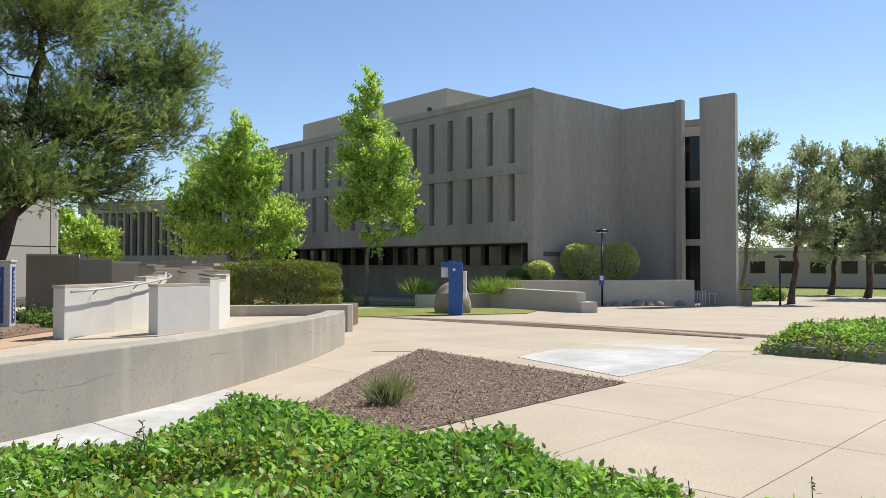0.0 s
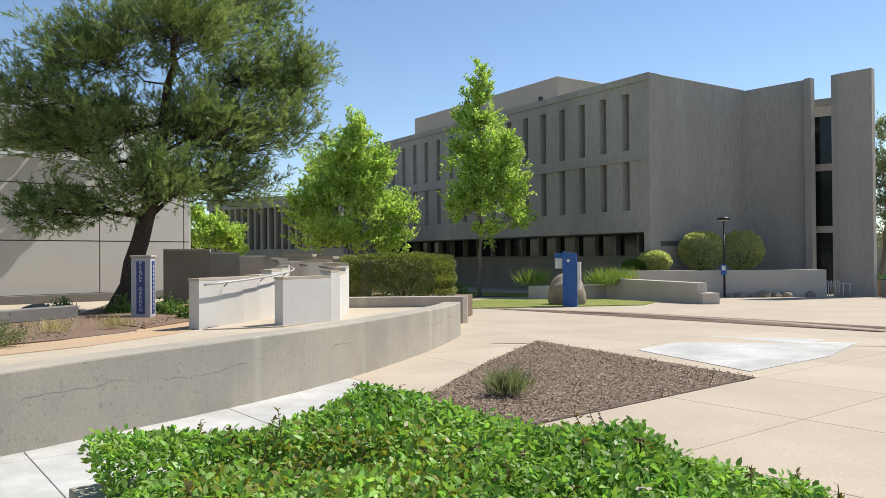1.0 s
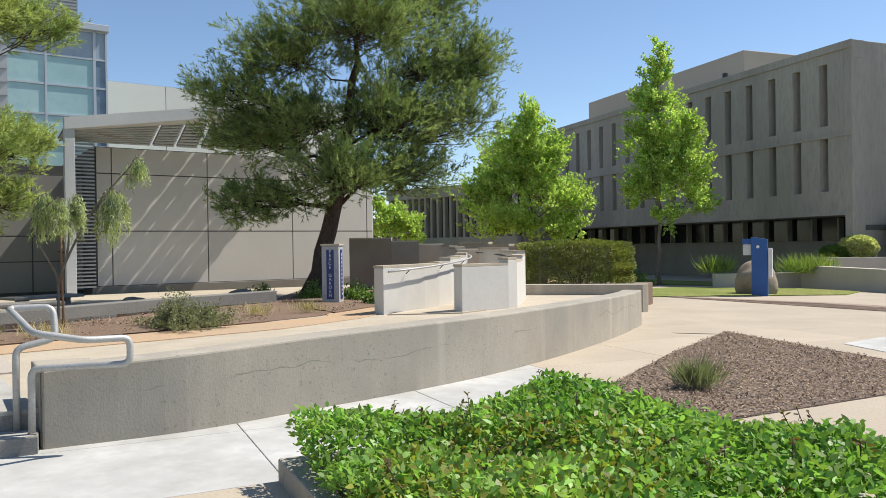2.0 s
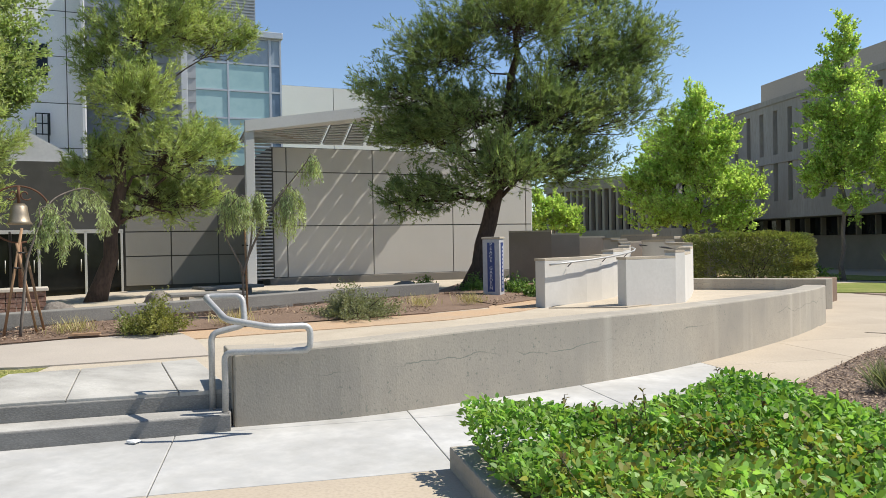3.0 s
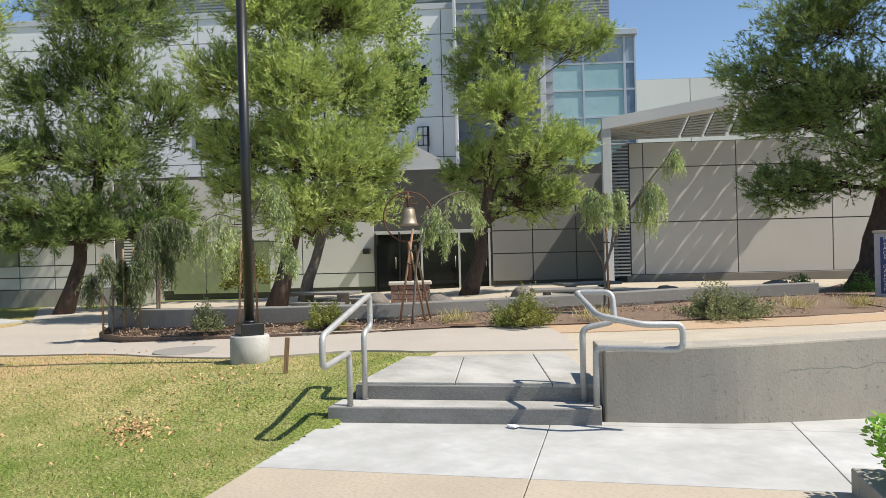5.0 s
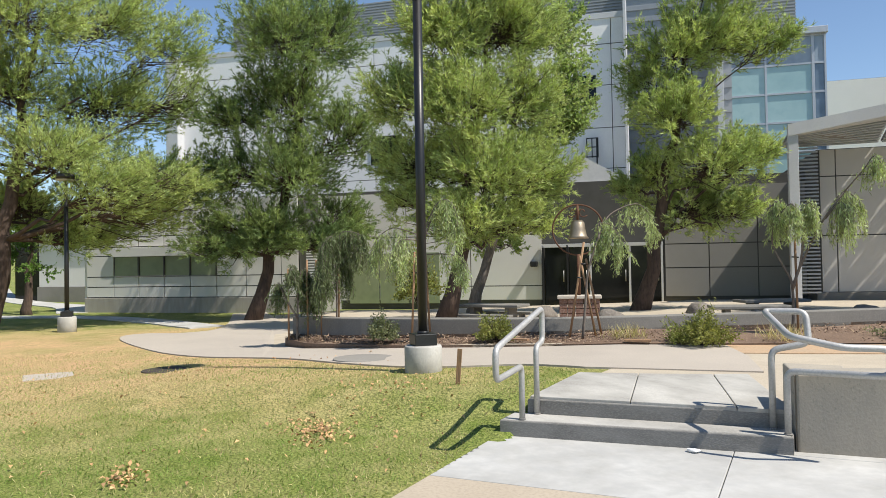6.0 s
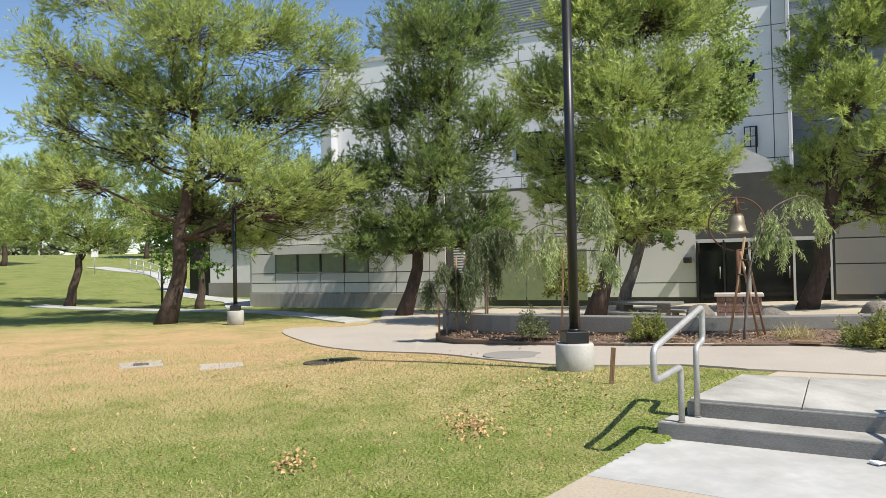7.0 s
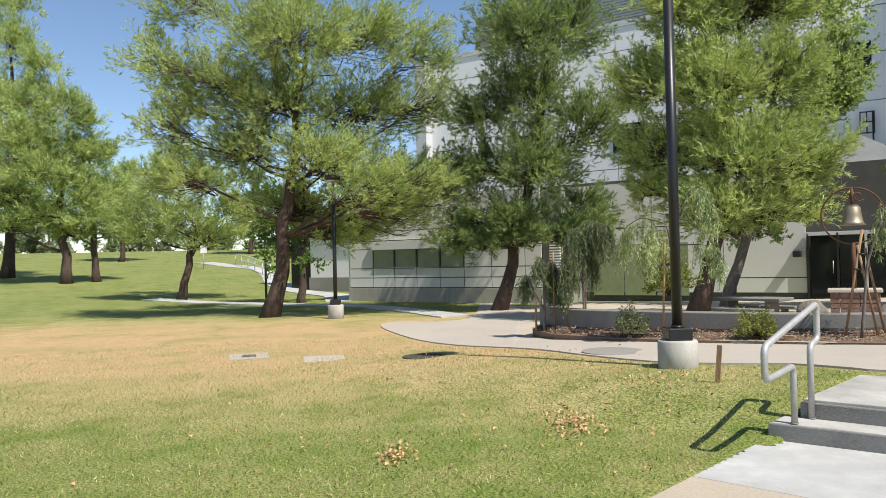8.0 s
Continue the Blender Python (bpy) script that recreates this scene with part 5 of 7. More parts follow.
set_tree("pine_tree", "distant pine on the grassy rise", on_lawn(-70.0, -29.4), 113.0,
         [(0.42, -0.24, 4.29, 1.8, 1.7, 1.37), (-0.56, 0.12, 5.95, 1.5, 1.4, 1.37), (1.72, 0.28, 5.41, 1.6, 1.5, 1.66), (1.0, 0.28, 8.18, 1.4, 1.3, 1.4)],
         9.5, 0.22, (0.8, 0), M_PINE, M_BARK, 20, tufts=2600, per=12, size=0.3, width=0.045, length=0.45, limb_from=0.25)
set_tree("pine_tree", "distant pine beyond the valley in the lawn", on_lawn(-82.0, -20.5), 104.0,
         [(0.4, 0, 3.4, 2.2, 2.0, 1.2), (-0.8, 0.2, 5.2, 1.9, 1.8, 1.4), (1.2, 0.2, 6.2, 1.7, 1.6, 1.4), (0.2, 0, 8.2, 1.4, 1.3, 1.3)],
         9.5, 0.24, (0.4, 0), M_PINE_DARK, M_BARK, 29, tufts=2600, per=12, size=0.3, width=0.05, length=0.45, limb_from=0.2)
set_tree("street_tree", "slim upright young tree with bright spring leaves", (-4.46, 44.78, -0.8), 5.7,
         [(0.13, 0.02, 12.77, 0.67, 0.64, 1.07), (-0.03, 0.08, 11.4, 1.0, 0.95, 1.2), (0.1, 0.1, 10.1, 1.45, 1.4, 1.3), (0.7, 0, 7.4, 1.7, 1.6, 1.4), (1.3, -0.39, 8.7, 1.07, 1.02, 1.34), (-0.35, -0.01, 8.05, 1.5, 1.43, 1.5), (1.63, -0.57, 6.35, 1.27, 1.21, 1.27), (0.32, -0.05, 5.88, 2.0, 1.9, 1.5), (-0.84, 0.05, 5.38, 1.07, 1.01, 1.07), (1.94, 0.33, 5.02, 1.01, 0.96, 0.94), (0.32, -0.12, 3.88, 0.93, 0.89, 0.67)],
         13.8, 0.12, (0.2, 0), M_LIME, M_BARK_PALE, 21, tufts=5200, per=8, size=0.16, width=0.115, length=0.42, limb_from=0.22, reach=(0.5, 1.35), up=0.8)
set_tree("street_tree", "round-crowned tree with bright spring leaves", (-11.71, 44.48, -0.8), 14.7,
         [(-0.3, -0.4, 8.8, 1.5, 1.4, 1.2), (-0.21, -0.61, 9.9, 0.9, 0.85, 1.0), (-0.6, 0.2, 6.5, 2.3, 2.2, 1.6), (-1.0, 0.07, 7.82, 1.98, 1.88, 1.49), (0.76, -0.53, 7.31, 1.5, 1.42, 1.5), (-2.11, 0.57, 5.85, 1.97, 1.87, 1.47), (0.61, -0.31, 5.35, 2.33, 2.21, 1.33), (2.24, -0.15, 5.22, 1.07, 1.02, 0.94), (-3.36, 0.51, 5.16, 1.04, 0.99, 1.14), (-0.96, -0.32, 3.68, 2.47, 2.35, 1.05), (1.27, -0.3, 3.37, 1.67, 1.58, 0.83)],
         10.8, 0.14, (-0.3, 0), M_LIME, M_BARK_PALE, 22, tufts=7800, per=7, size=0.165, width=0.12, length=0.42, limb_from=0.2, reach=(0.5, 1.35), up=0.8)
set_tree("street_tree", "small bright green tree beside the hall", (-18.53, 39.91, -0.3), 24.9,
         [(-0.28, -0.24, 3.34, 1.33, 1.27, 0.89), (0.66, -0.02, 3.06, 0.9, 0.85, 0.84), (-1.08, -0.43, 3.9, 0.88, 0.84, 0.73)],
         5.0, 0.1, (-0.2, 0), M_LIME, M_BARK_PALE, 23, tufts=900, per=12, size=0.15, width=0.1, length=0.4, limb_from=0.2)
set_tree("street_tree", "sparse grey-green tree beside the concrete tower", (22.67, 57.71, -0.8), -21.4,
         [(0.79, 0.09, 10.99, 1.63, 1.55, 1.5), (1.38, 1.08, 8.05, 2.13, 2.03, 1.92), (0.03, 0.1, 5.63, 1.29, 1.23, 1.93), (1.54, 0.4, 4.98, 1.36, 1.29, 1.49), (0.37, 0.58, 8.47, 1.07, 1.02, 1.72)],
         12.0, 0.17, (0.8, 0), M_HAZE_LEAF, M_BARK_PALE, 24, tufts=2600, per=10, size=0.15, width=0.085, length=0.6, limb_from=0.12, reach=(0.5, 1.4), up=0.6)
set_tree("street_tree", "sparse forked tree at the plaza's edge", (22.07, 48.19, -0.8), -24.6,
         [(1.05, 0.47, 8.88, 1.14, 1.08, 1.07), (-0.01, 0.34, 7.11, 1.15, 1.09, 1.15), (1.68, 0.56, 6.17, 1.49, 1.41, 1.49), (0.2, 0.48, 4.58, 1.25, 1.19, 1.15), (1.16, -0.34, 4.17, 1.14, 1.08, 0.92)],
         10.0, 0.19, (0.6, 0), M_HAZE_LEAF, M_BARK, 25, tufts=2000, per=10, size=0.15, width=0.085, length=0.6, limb_from=0.1, reach=(0.5, 1.4), up=0.6)
set_tree("street_tree", "distant full grey-green tree", (34.09, 66.81, -0.8), -27.0,
         [(0.94, -0.06, 7.36, 2.57, 2.44, 2.57), (1.4, -0.39, 10.76, 2.07, 1.97, 1.78), (2.63, -0.73, 4.84, 2.54, 2.41, 1.76), (-0.37, 0.13, 9.42, 1.5, 1.42, 1.75), (0.04, -0.39, 4.39, 1.79, 1.7, 1.49)],
         12.5, 0.22, (0.8, 0), M_HAZE_LEAF, M_BARK, 26, tufts=3600, per=10, size=0.2, width=0.12, length=0.6, limb_from=0.12, reach=(0.5, 1.4), up=0.6)
set_tree("street_tree", "grey-green tree with a dark trunk", (32.18, 57.62, -0.8), -29.2,
         [(0.47, 0.22, 9.5, 1.54, 1.46, 1.71), (1.07, 0.19, 6.68, 1.92, 1.82, 1.92), (-0.15, -0.73, 3.69, 1.55, 1.47, 1.2), (2.1, -0.13, 8.31, 1.9, 1.8, 2.11), (1.69, -0.25, 4.1, 1.9, 1.81, 1.69)],
         11.5, 0.22, (0.6, 0), M_HAZE_LEAF, M_BARK, 27, tufts=3400, per=10, size=0.2, width=0.12, length=0.6, limb_from=0.12, reach=(0.5, 1.4), up=0.6)

# ---- ground cover beds in the plaza ----
def cover_bed(d0, d1, c0, c1, top, seed, count, near, label, inset=0.06):
    """A kerbed bed thick with low glossy leaves."""
    rng = np.random.default_rng(seed)
    e = thing("ground_cover_bed", label, "planter", group="plaza beds")
    for a, b, cc, dd in ((d0, d1, c0, c0 + 0.15), (d0, d1, c1 - 0.15, c1), (d0, d0 + 0.15, c0 + 0.155, c1 - 0.155), (d1 - 0.15, d1, c0 + 0.155, c1 - 0.155)):
        pts = [plaza(a, cc), plaza(b, cc), plaza(b, dd), plaza(a, dd)]
        part("kerb", prism([(p.x, p.y) for p in pts], -0.1, 0.16, bevel=0.015), M_WALL, e)
    pts = [plaza(d0 + 0.16, c0 + 0.16), plaza(d1 - 0.16, c0 + 0.16), plaza(d1 - 0.16, c1 - 0.16), plaza(d0 + 0.16, c1 - 0.16)]
    part("soil", prism([(p.x, p.y) for p in pts], -0.1, 0.12), M_MULCH, e)
    def mound(d, c):
        edge = np.minimum(np.minimum(d - d0, d1 - d), np.minimum(c - c0, c1 - c))
        h = top * (1 - np.exp(-np.maximum(edge + 0.12, 0) / 0.16))
        lumps = 0.12 * np.sin(d * 3.1 + 1.3 * np.sin(c * 2.2)) * np.sin(c * 2.7 + 0.8 * np.sin(d * 1.9)) + 0.03 * np.sin(d * 9 + c * 4) * np.sin(c * 8.3)
        return np.maximum(h + lumps, 0.05)
    d, c = rng.uniform(d0 + inset, d1 + 0.03, count), rng.uniform(c0 + inset, c1 + 0.05, count)
    z = mound(d, c) * rng.uniform(0.55, 1.0, count) ** 0.5
    z = z + rng.uniform(0, 0.05, count) * (rng.random(count) < 0.3)
    pos = np.outer(d, np.array(E1)) + np.outer(c, np.array(E2))
    pos[:, 2] = z
    out = np.stack([rng.normal(size=count), rng.normal(size=count), rng.uniform(0.1, 1.3, count)], 1)
    v, f = ovate(rng, pos, near, near * 0.52, out)
    red = (np.sin(pos[:, 0] * 1.7 + 0.6) * np.sin(pos[:, 1] * 1.3) > 0.25) & (rng.random(count) < 0.28)
    for nm, keep, mat in (("foliage", ~red, M_COVER), ("young_foliage", red, M_YOUNG)):
        k = np.repeat(keep, 6)
        part(nm, soup(nm, v[k], np.arange(6 * keep.sum()).reshape(-1, 6), mat), mat, e)["kind"] = "stuff"
    # a few loose shoots that stand clear of the rest
    bm = bmesh.new()
    tips, ways = [], []
    for _ in range(70):
        dd, cc = rng.uniform(d0, d1), rng.uniform(c0, c1)
        p = np.array(plaza(dd, cc))
        p[2] = float(mound(np.array(dd), np.array(cc))) - 0.05
        q = p + np.array([rng.normal() * 0.06, rng.normal() * 0.06, rng.uniform(0.1, 0.22)])
        tube([p, (p + q) / 2 + rng.normal(size=3) * 0.01, q], 0.0025, 4, bm)
        for k in range(9):
            s = rng.uniform(0.3, 1)
            tips.append(p * (1 - s) + q * s)
            ways.append([rng.normal(), rng.normal(), 0.4])
    part("shoot_stalk", bm, M_TWIG, e)["kind"] = "stuff"
    v, f = ovate(rng, np.array(tips), near * 0.7, near * 0.3, np.array(ways))
    part("shoot_leaves", soup("shoot_leaves", v, f, M_COVER_RED), M_COVER_RED, e)["kind"] = "stuff"
    return e


cover_bed(1.05, 3.87, -5.34, -0.2, 0.5, 5, 54000, 0.057, "kerbed bed of glossy green ground cover beside the walk")
cover_bed(14.05, 19.0, -5.35, -0.3, 0.42, 6, 24000, 0.08, "kerbed bed of glossy ground cover out in the plaza", -0.12)


# ---- mulch bed ----
def mulch_bed():
    rng = np.random.default_rng(9)
    e = thing("mulch_bed", "triangular bed of brown bark mulch set in the plaza", "planting bed", kind="structure")
    poly = [(-0.42, 14.45), (2.49, 10.37), (-0.75, 6.75), (-1.75, 7.2), (-1.52, 8.9), (-1.1, 11.5)]
    part("soil", sheet(poly, -0.1, 0.012), M_MULCH, e)
    def inside(x, y):
        r = np.zeros(len(x), bool)
        j = len(poly) - 1
        for i in range(len(poly)):
            (xi, yi), (xj, yj) = poly[i], poly[j]
            r ^= ((yi > y) != (yj > y)) & (x < (xj - xi) * (y - yi) / (yj - yi + 1e-12) + xi)
            j = i
        return r
    n = 52000
    x, y = rng.uniform(-1.8, 2.5, n), rng.uniform(6.7, 14.5, n)
    k = inside(x, y)
    pos = np.stack([x[k], y[k], 0.012 + rng.uniform(0, 0.02, k.sum())], 1)
    dirs = np.stack([rng.normal(size=len(pos)), rng.normal(size=len(pos)), rng.normal(size=len(pos)) * 0.15], 1)
    v, f = leaves(rng, pos, 0.038, 0.018, dirs, flat=0.85, bend=0.1)
    part("wood_chips", soup("wood_chips", v, f, M_CHIP), M_CHIP, e)["kind"] = "stuff"


mulch_bed()


def grass_tuft(at, height, count, spread, seed, mat=M_BLADE, label="dry-green clump of ornamental grass"):
    rng = np.random.default_rng(seed)
    e = thing("grass_clump", label, "grass", at)
    a = rng.uniform(0, 2 * math.pi, count)
    out = np.stack([np.cos(a), np.sin(a), rng.uniform(0.9, 2.6, count)], 1)
    base = np.stack([rng.normal(size=count) * spread * 0.25, rng.normal(size=count) * spread * 0.25, np.zeros(count)], 1)
    v, f = leaves(rng, base, height, height * 0.035, out, bend=-0.15)
    part("foliage", soup("foliage", v, f, mat), mat, e)["kind"] = "stuff"
    return e


grass_tuft((-0.62, 8.75, 0.02), 0.34, 420, 0.4, 21, M_OLIVE)


def shrub(at, rx, ry, rz, count, size, mat, seed, label, name="shrub", box_shape=0.0, category="shrub", ratio=0.5, turn=0.0):
    rng = np.random.default_rng(seed)
    e = thing(name, label, category, at, turn)
    bm = bmesh.new()
    for _ in range(14):
        a, k = rng.uniform(0, 2 * math.pi), rng.uniform(0.3, 0.8)
        tube(wobble_line(rng, (rng.normal() * 0.05 * rx, rng.normal() * 0.05 * ry, -0.05), (math.cos(a) * rx * k, math.sin(a) * ry * k, rz * rng.uniform(0.8, 1.6)), 4, 0.05 * rx), [0.018 * rx ** 0.5 * (1 - j / 6) for j in range(5)], 5, bm)
    part("woody_base", bm, M_TWIG, e)
    if box_shape:
        d = unit(rng.normal(size=(count, 3)))
        k = 1 / np.max(np.abs(d), axis=1, keepdims=True)
        d = d * (k * box_shape + (1 - box_shape))
        bump = 1 + 0.06 * np.sin(d[:, :1] * 7 + seed) * np.sin(d[:, 1:2] * 6) + 0.025 * np.sin(d[:, 2:] * 11 + d[:, :1] * 9)
        r = rng.uniform(0.84, 1.0, (count, 1)) ** 0.5
        pos = d * r * bump * np.array([rx, ry, rz]) + np.array([0, 0, rz])
        way = d + np.array([0, 0, 0.4])
    else:
        # leaves along many sprigs that fan out of the base, some longer than the rest
        sprigs = max(60, count // 26)
        d = unit(rng.normal(size=(sprigs, 3)) + np.array([0, 0, 0.35]))
        d[:, 2] = np.abs(d[:, 2]) * 0.95 + 0.05
        lump = 1 + 0.3 * np.sin(d[:, :1] * 4 + seed) * np.sin(d[:, 1:2] * 5 + seed)
        tip = d * lump * rng.uniform(0.65, 1.22, (sprigs, 1)) * np.array([rx, ry, rz * 1.9])
        root = tip * np.array([0.35, 0.35, 0.05]) + rng.normal(size=(sprigs, 3)) * np.array([rx, ry, 0]) * 0.15
        k = rng.integers(0, sprigs, count)
        t = rng.uniform(0.25, 1.0, (count, 1)) ** 0.7
        pos = root[k] + (tip - root)[k] * t + rng.normal(size=(count, 3)) * size * 0.5
        way = unit((tip - root)[k]) * 0.7 + unit(rng.normal(size=(count, 3)))
    keep = pos[:, 2] > 0.0
    v, f = leaves(rng, pos[keep], size, size * ratio, way[keep])
    part("foliage", soup("foliage", v, f, mat), mat, e)["kind"] = "stuff"
    return e


shrub((-4.75, 22.4, 0.3), 1.62, 1.1, 0.69, 30000, 0.075, M_HEDGE, 31, "dense clipped dark green hedge in a planter", "hedge", 0.75, "hedge", turn=-8)
for i, (x, y, r, hh) in enumerate(((-13.1, 2.9, 0.32, 0.2), (-12.0, 4.55, 0.37, 0.2), (-10.0, 7.05, 0.5, 0.25), (-8.75, 10.15, 0.74, 0.23))):
    shrub((x, y, 0.33), r, r * 0.8, hh, int(6500 * r / 0.6), 0.045, M_OLIVE if i in (0, 3) else M_HEDGE, 40 + i, "low rounded green shrub in the soil bed")
for i, (x, y) in enumerate(((-8.15, 13.05), (-8.75, 12.2), (-9.7, 8.3), (-11.0, 6.4))):
    grass_tuft((x, y, 0.33), 0.28, 160, 0.6, 60 + i, M_STRAW, "dry tufted grass in the soil bed")
for i, (x, y) in enumerate(((-7.9, 15.6), (-8.7, 16.2), (-7.4, 16.9), (-9.3, 17.3), (-10.2, 16.6), (-8.3, 18.4), (-11.6, 16.4))):
    shrub((x, y, 0.3), 0.35, 0.3, 0.2, 900, 0.07, M_GREEN, 70 + i, "small dark green plant at the pillar")


def boulder(at, size, seed, label, mat=None):
    bm = bmesh.new()
    bmesh.ops.create_icosphere(bm, subdivisions=4, radius=1)
    for v in bm.verts:
        p = v.co.copy()
        k = 1 + 0.16 * noise.noise(p * 1.3 + Vector((seed, 0, 0))) + 0.05 * noise.noise(p * 4 + Vector((0, seed, 0)))
        v.co = Vector((p.x * size[0] * k, p.y * size[1] * k, max(p.z * k, -0.5) * size[2]))
    for f in bm.faces:
        f.smooth = True
    ob = solid("boulder", bm, mat or M_ROCK, label, "boulder")
    ob.matrix_world = pose(at[0], at[1], at[2] + size[2] * 0.45, 0, 0, seed * 37)
    return ob


boulder((0.4, 33.2, slope(33)), (1.0, 0.75, 0.9), 3, "large rounded tan boulder behind the blue pylon")
for i, (s, p, r) in enumerate(((3.9, 18.2, 0.4), (6.4, 18.4, 0.45), (-1.4, 17.4, 0.36), (-3.0, 18.6, 0.36), (0.6, 19.5, 0.4))):
    q = hall(s, p, 0.25)
    boulder((q.x, q.y, 0.12), (r, r * 0.8, r * 0.75), 5 + i, "rounded grey boulder behind the seat wall", M_ROCK_GREY)
# The tables share the seat wall's shade-darkened colour.
for s, p_, tn in ((-4.4, 19.2, -15), (1.6, 18.4, 5), (2.4, 21.0, 20)):
    q = hall(s, p_, 0.1)
    t = thing("picnic_table", "grey concrete picnic table behind the seat wall", "table", (q.x, q.y, 0.0), TURN_H + tn, "picnic tables")
    part("tabletop", box((1.7, 0.75, 0.07), (0, 0, 0.5), 0.015), M_SEAT, t)
    for x in (-0.5, 0.5):
        part("leg", box((0.12, 0.5, 0.5), (x, 0, 0.23), 0.015), M_SEAT, t)
    for y in (-0.65, 0.65):
        part("bench", box((1.6, 0.28, 0.06), (0, y, 0.28), 0.012), M_SEAT, t)
        for x in (-0.5, 0.5):
            part("bench_leg", box((0.1, 0.2, 0.3), (x, y, 0.12), 0.01), M_SEAT, t)
rngr = np.random.default_rng(8)
for i in range(16):
    boulder((7.8 + rngr.uniform(0, 6.5), 46.5 + rngr.uniform(-1.2, 1.6), -0.83), (0.35 * rngr.uniform(0.5, 1.3), 0.3, 0.22), 20 + i, "small tan boulder at the planter's foot")

# ---- blue information pylon ----
k = thing("information_pylon", "tall blue steel information pylon with a slanted top", "kiosk", (0.52, 31.1, slope(31.1)), -6)
part("post", prism([(-0.28, -0.16), (0.28, -0.16), (0.28, 0.16), (-0.28, 0.16)], -0.1, lambda p: 2.14 + 0.28 * (0.28 - p[0]) * 0.6, bevel=0.01), M_BLUE, k)
part("side_box", box((0.14, 0.3, 1.1), (0.37, 0.0, 1.25), 0.02), M_WHITE, k, "white speaker box")
part("side_box", box((0.3, 0.16, 0.42), (-0.45, 0.1, 1.75), 0.02), M_WHITE, k, "white display box")
part("hood", box((0.36, 0.2, 0.2), (-0.44, 0.1, 2.06), 0.02), M_BLUE, k)
part("badge", tube([(-0.05, -0.168, 1.86), (-0.05, -0.172, 1.86)], 0.06, 16), M_WHITE, k)

# ---- tiled garden pillar ----
g = thing("garden_pillar", "square mosaic pillar with blue tile panels and white lettering", "pillar", (-8.85, 15.25, 0.3), 14)
part("shaft", box((0.40, 0.40, 1.34), (0, 0, 0.67), 0.015), M_MOSAIC, g)
part("cap", box((0.44, 0.44, 0.05), (0, 0, 1.365), 0.012), M_WALL_TOP, g)
for rot in (0, 90, -90):
    b = pose(0, 0, 0, 0, 0, rot)
    part("tile_panel", box((0.17, 0.014, 1.12), m=b @ pose(0, -0.206, 0.7)), M_BLUE_TILE, g)


def lettering(text, size, m, mat, parent, name="lettering"):
    cu = bpy.data.curves.new(name, 'FONT')
    cu.body, cu.size, cu.extrude = text, size, 0.002
    cu.align_x, cu.align_y = 'CENTER', 'CENTER'
    cu.space_line = 0.86
    tmp = new("tmp", cu)
    dg = bpy.context.evaluated_depsgraph_get()
    me = bpy.data.meshes.new_from_object(tmp.evaluated_get(dg))
    bpy.data.objects.remove(tmp)
    me.materials.clear()
    me.materials.append(mat)
    me.name = name
    ob = part(name, me, mat, parent)
    ob.matrix_basis = m
    return ob


lettering("P\nE\nA\nC\nE\n\nG\nA\nR\nD\nE\nN", 0.105, pose(0, -0.2145, 0.72, 90, 0, 0), M_WHITE, g)
for rot in (90, -90):
    for i in range(11):
        part("letter_bar", box((0.05, 0.004, 0.055), m=pose(0, 0, 0, 0, 0, rot) @ pose(0, -0.2145, 0.25 + i * 0.09)), M_WHITE, g)

# ---- lamp posts ----
def lamp_post(at, height, r, label, base=True, seed=0):
    e = thing("lamp_post", label, "lamp post", at)
    if base:
        bm = tube([(0, 0, -0.15), (0, 0, 0.40), (0, 0, 0.42)], [0.24, 0.24, 0.225], 32)
        part("concrete_base", bm, M_LANDING, e, "round pale concrete footing")
        part("base_cover", box((0.29, 0.29, 0.15), (0, 0, 0.495), 0.01), M_BLACK, e)
        part("collar", tube([(0, 0, 0.57), (0, 0, 0.6)], [r * 1.35, r * 1.1], 16), M_BLACK, e)
    joint = height * 0.82
    part("pole", tube([(0, 0, 0.3 if base else -0.1), (0, 0, joint)], [r, r * 0.95], 16), M_BLACK, e)
    part("upper_pole", tube([(0, 0, joint - 0.02), (0, 0, joint + 0.03), (0, 0, joint + 0.04), (0, 0, height)], [r * 1.08, r * 1.08, r * 0.66, r * 0.62], 16), M_BLACK, e)
    hd = part("lamp_head", tube([(0, 0, height - 0.02), (0, 0, height + 0.1), (0, 0, height + 0.16)], [0.34, 0.36, 0.1], 24), M_BLACK, e)
    part("lens", tube([(0, 0, height - 0.05), (0, 0, height - 0.015)], 0.26, 20), M_WHITE, hd)
    return e


lamp_post((-9.73, 2.62, 0.14), 5.95, 0.062, "black steel lamp post on a round concrete footing")
lamp_post((-23.4, -3.45, -0.1), 4.2, 0.06, "black steel lamp post on the far lawn")
lamp_post((-37.45, -8.75, -0.1), 3.65, 0.06, "distant black lamp post beside the path", False)
lamp_post((9.35, 44.6, -0.83), 4.4, 0.06, "slim black lamp post with a flat head in the plaza", False)
lamp_post((20.5, 46.2, -0.83), 2.9, 0.06, "slim dark lamp post at the plaza's edge", False)
lamp_post((31.0, 55.5, -0.83), 3.4, 0.06, "distant dark lamp post under trees", False)
e = thing("lamp_sign", "small blue and white sign on a lamp post", "sign", (9.3, 44.52, 0.0))
part("board", box((0.3, 0.03, 0.6), (0, 0, 0.75), 0.005), M_BLUE, e)
part("symbol", box((0.2, 0.01, 0.25), (0, -0.022, 0.85), 0), M_WHITE, e)

st = thing("survey_stake", "leaning timber stake in the lawn", "stake", (-8.4, 2.62, 0.16))
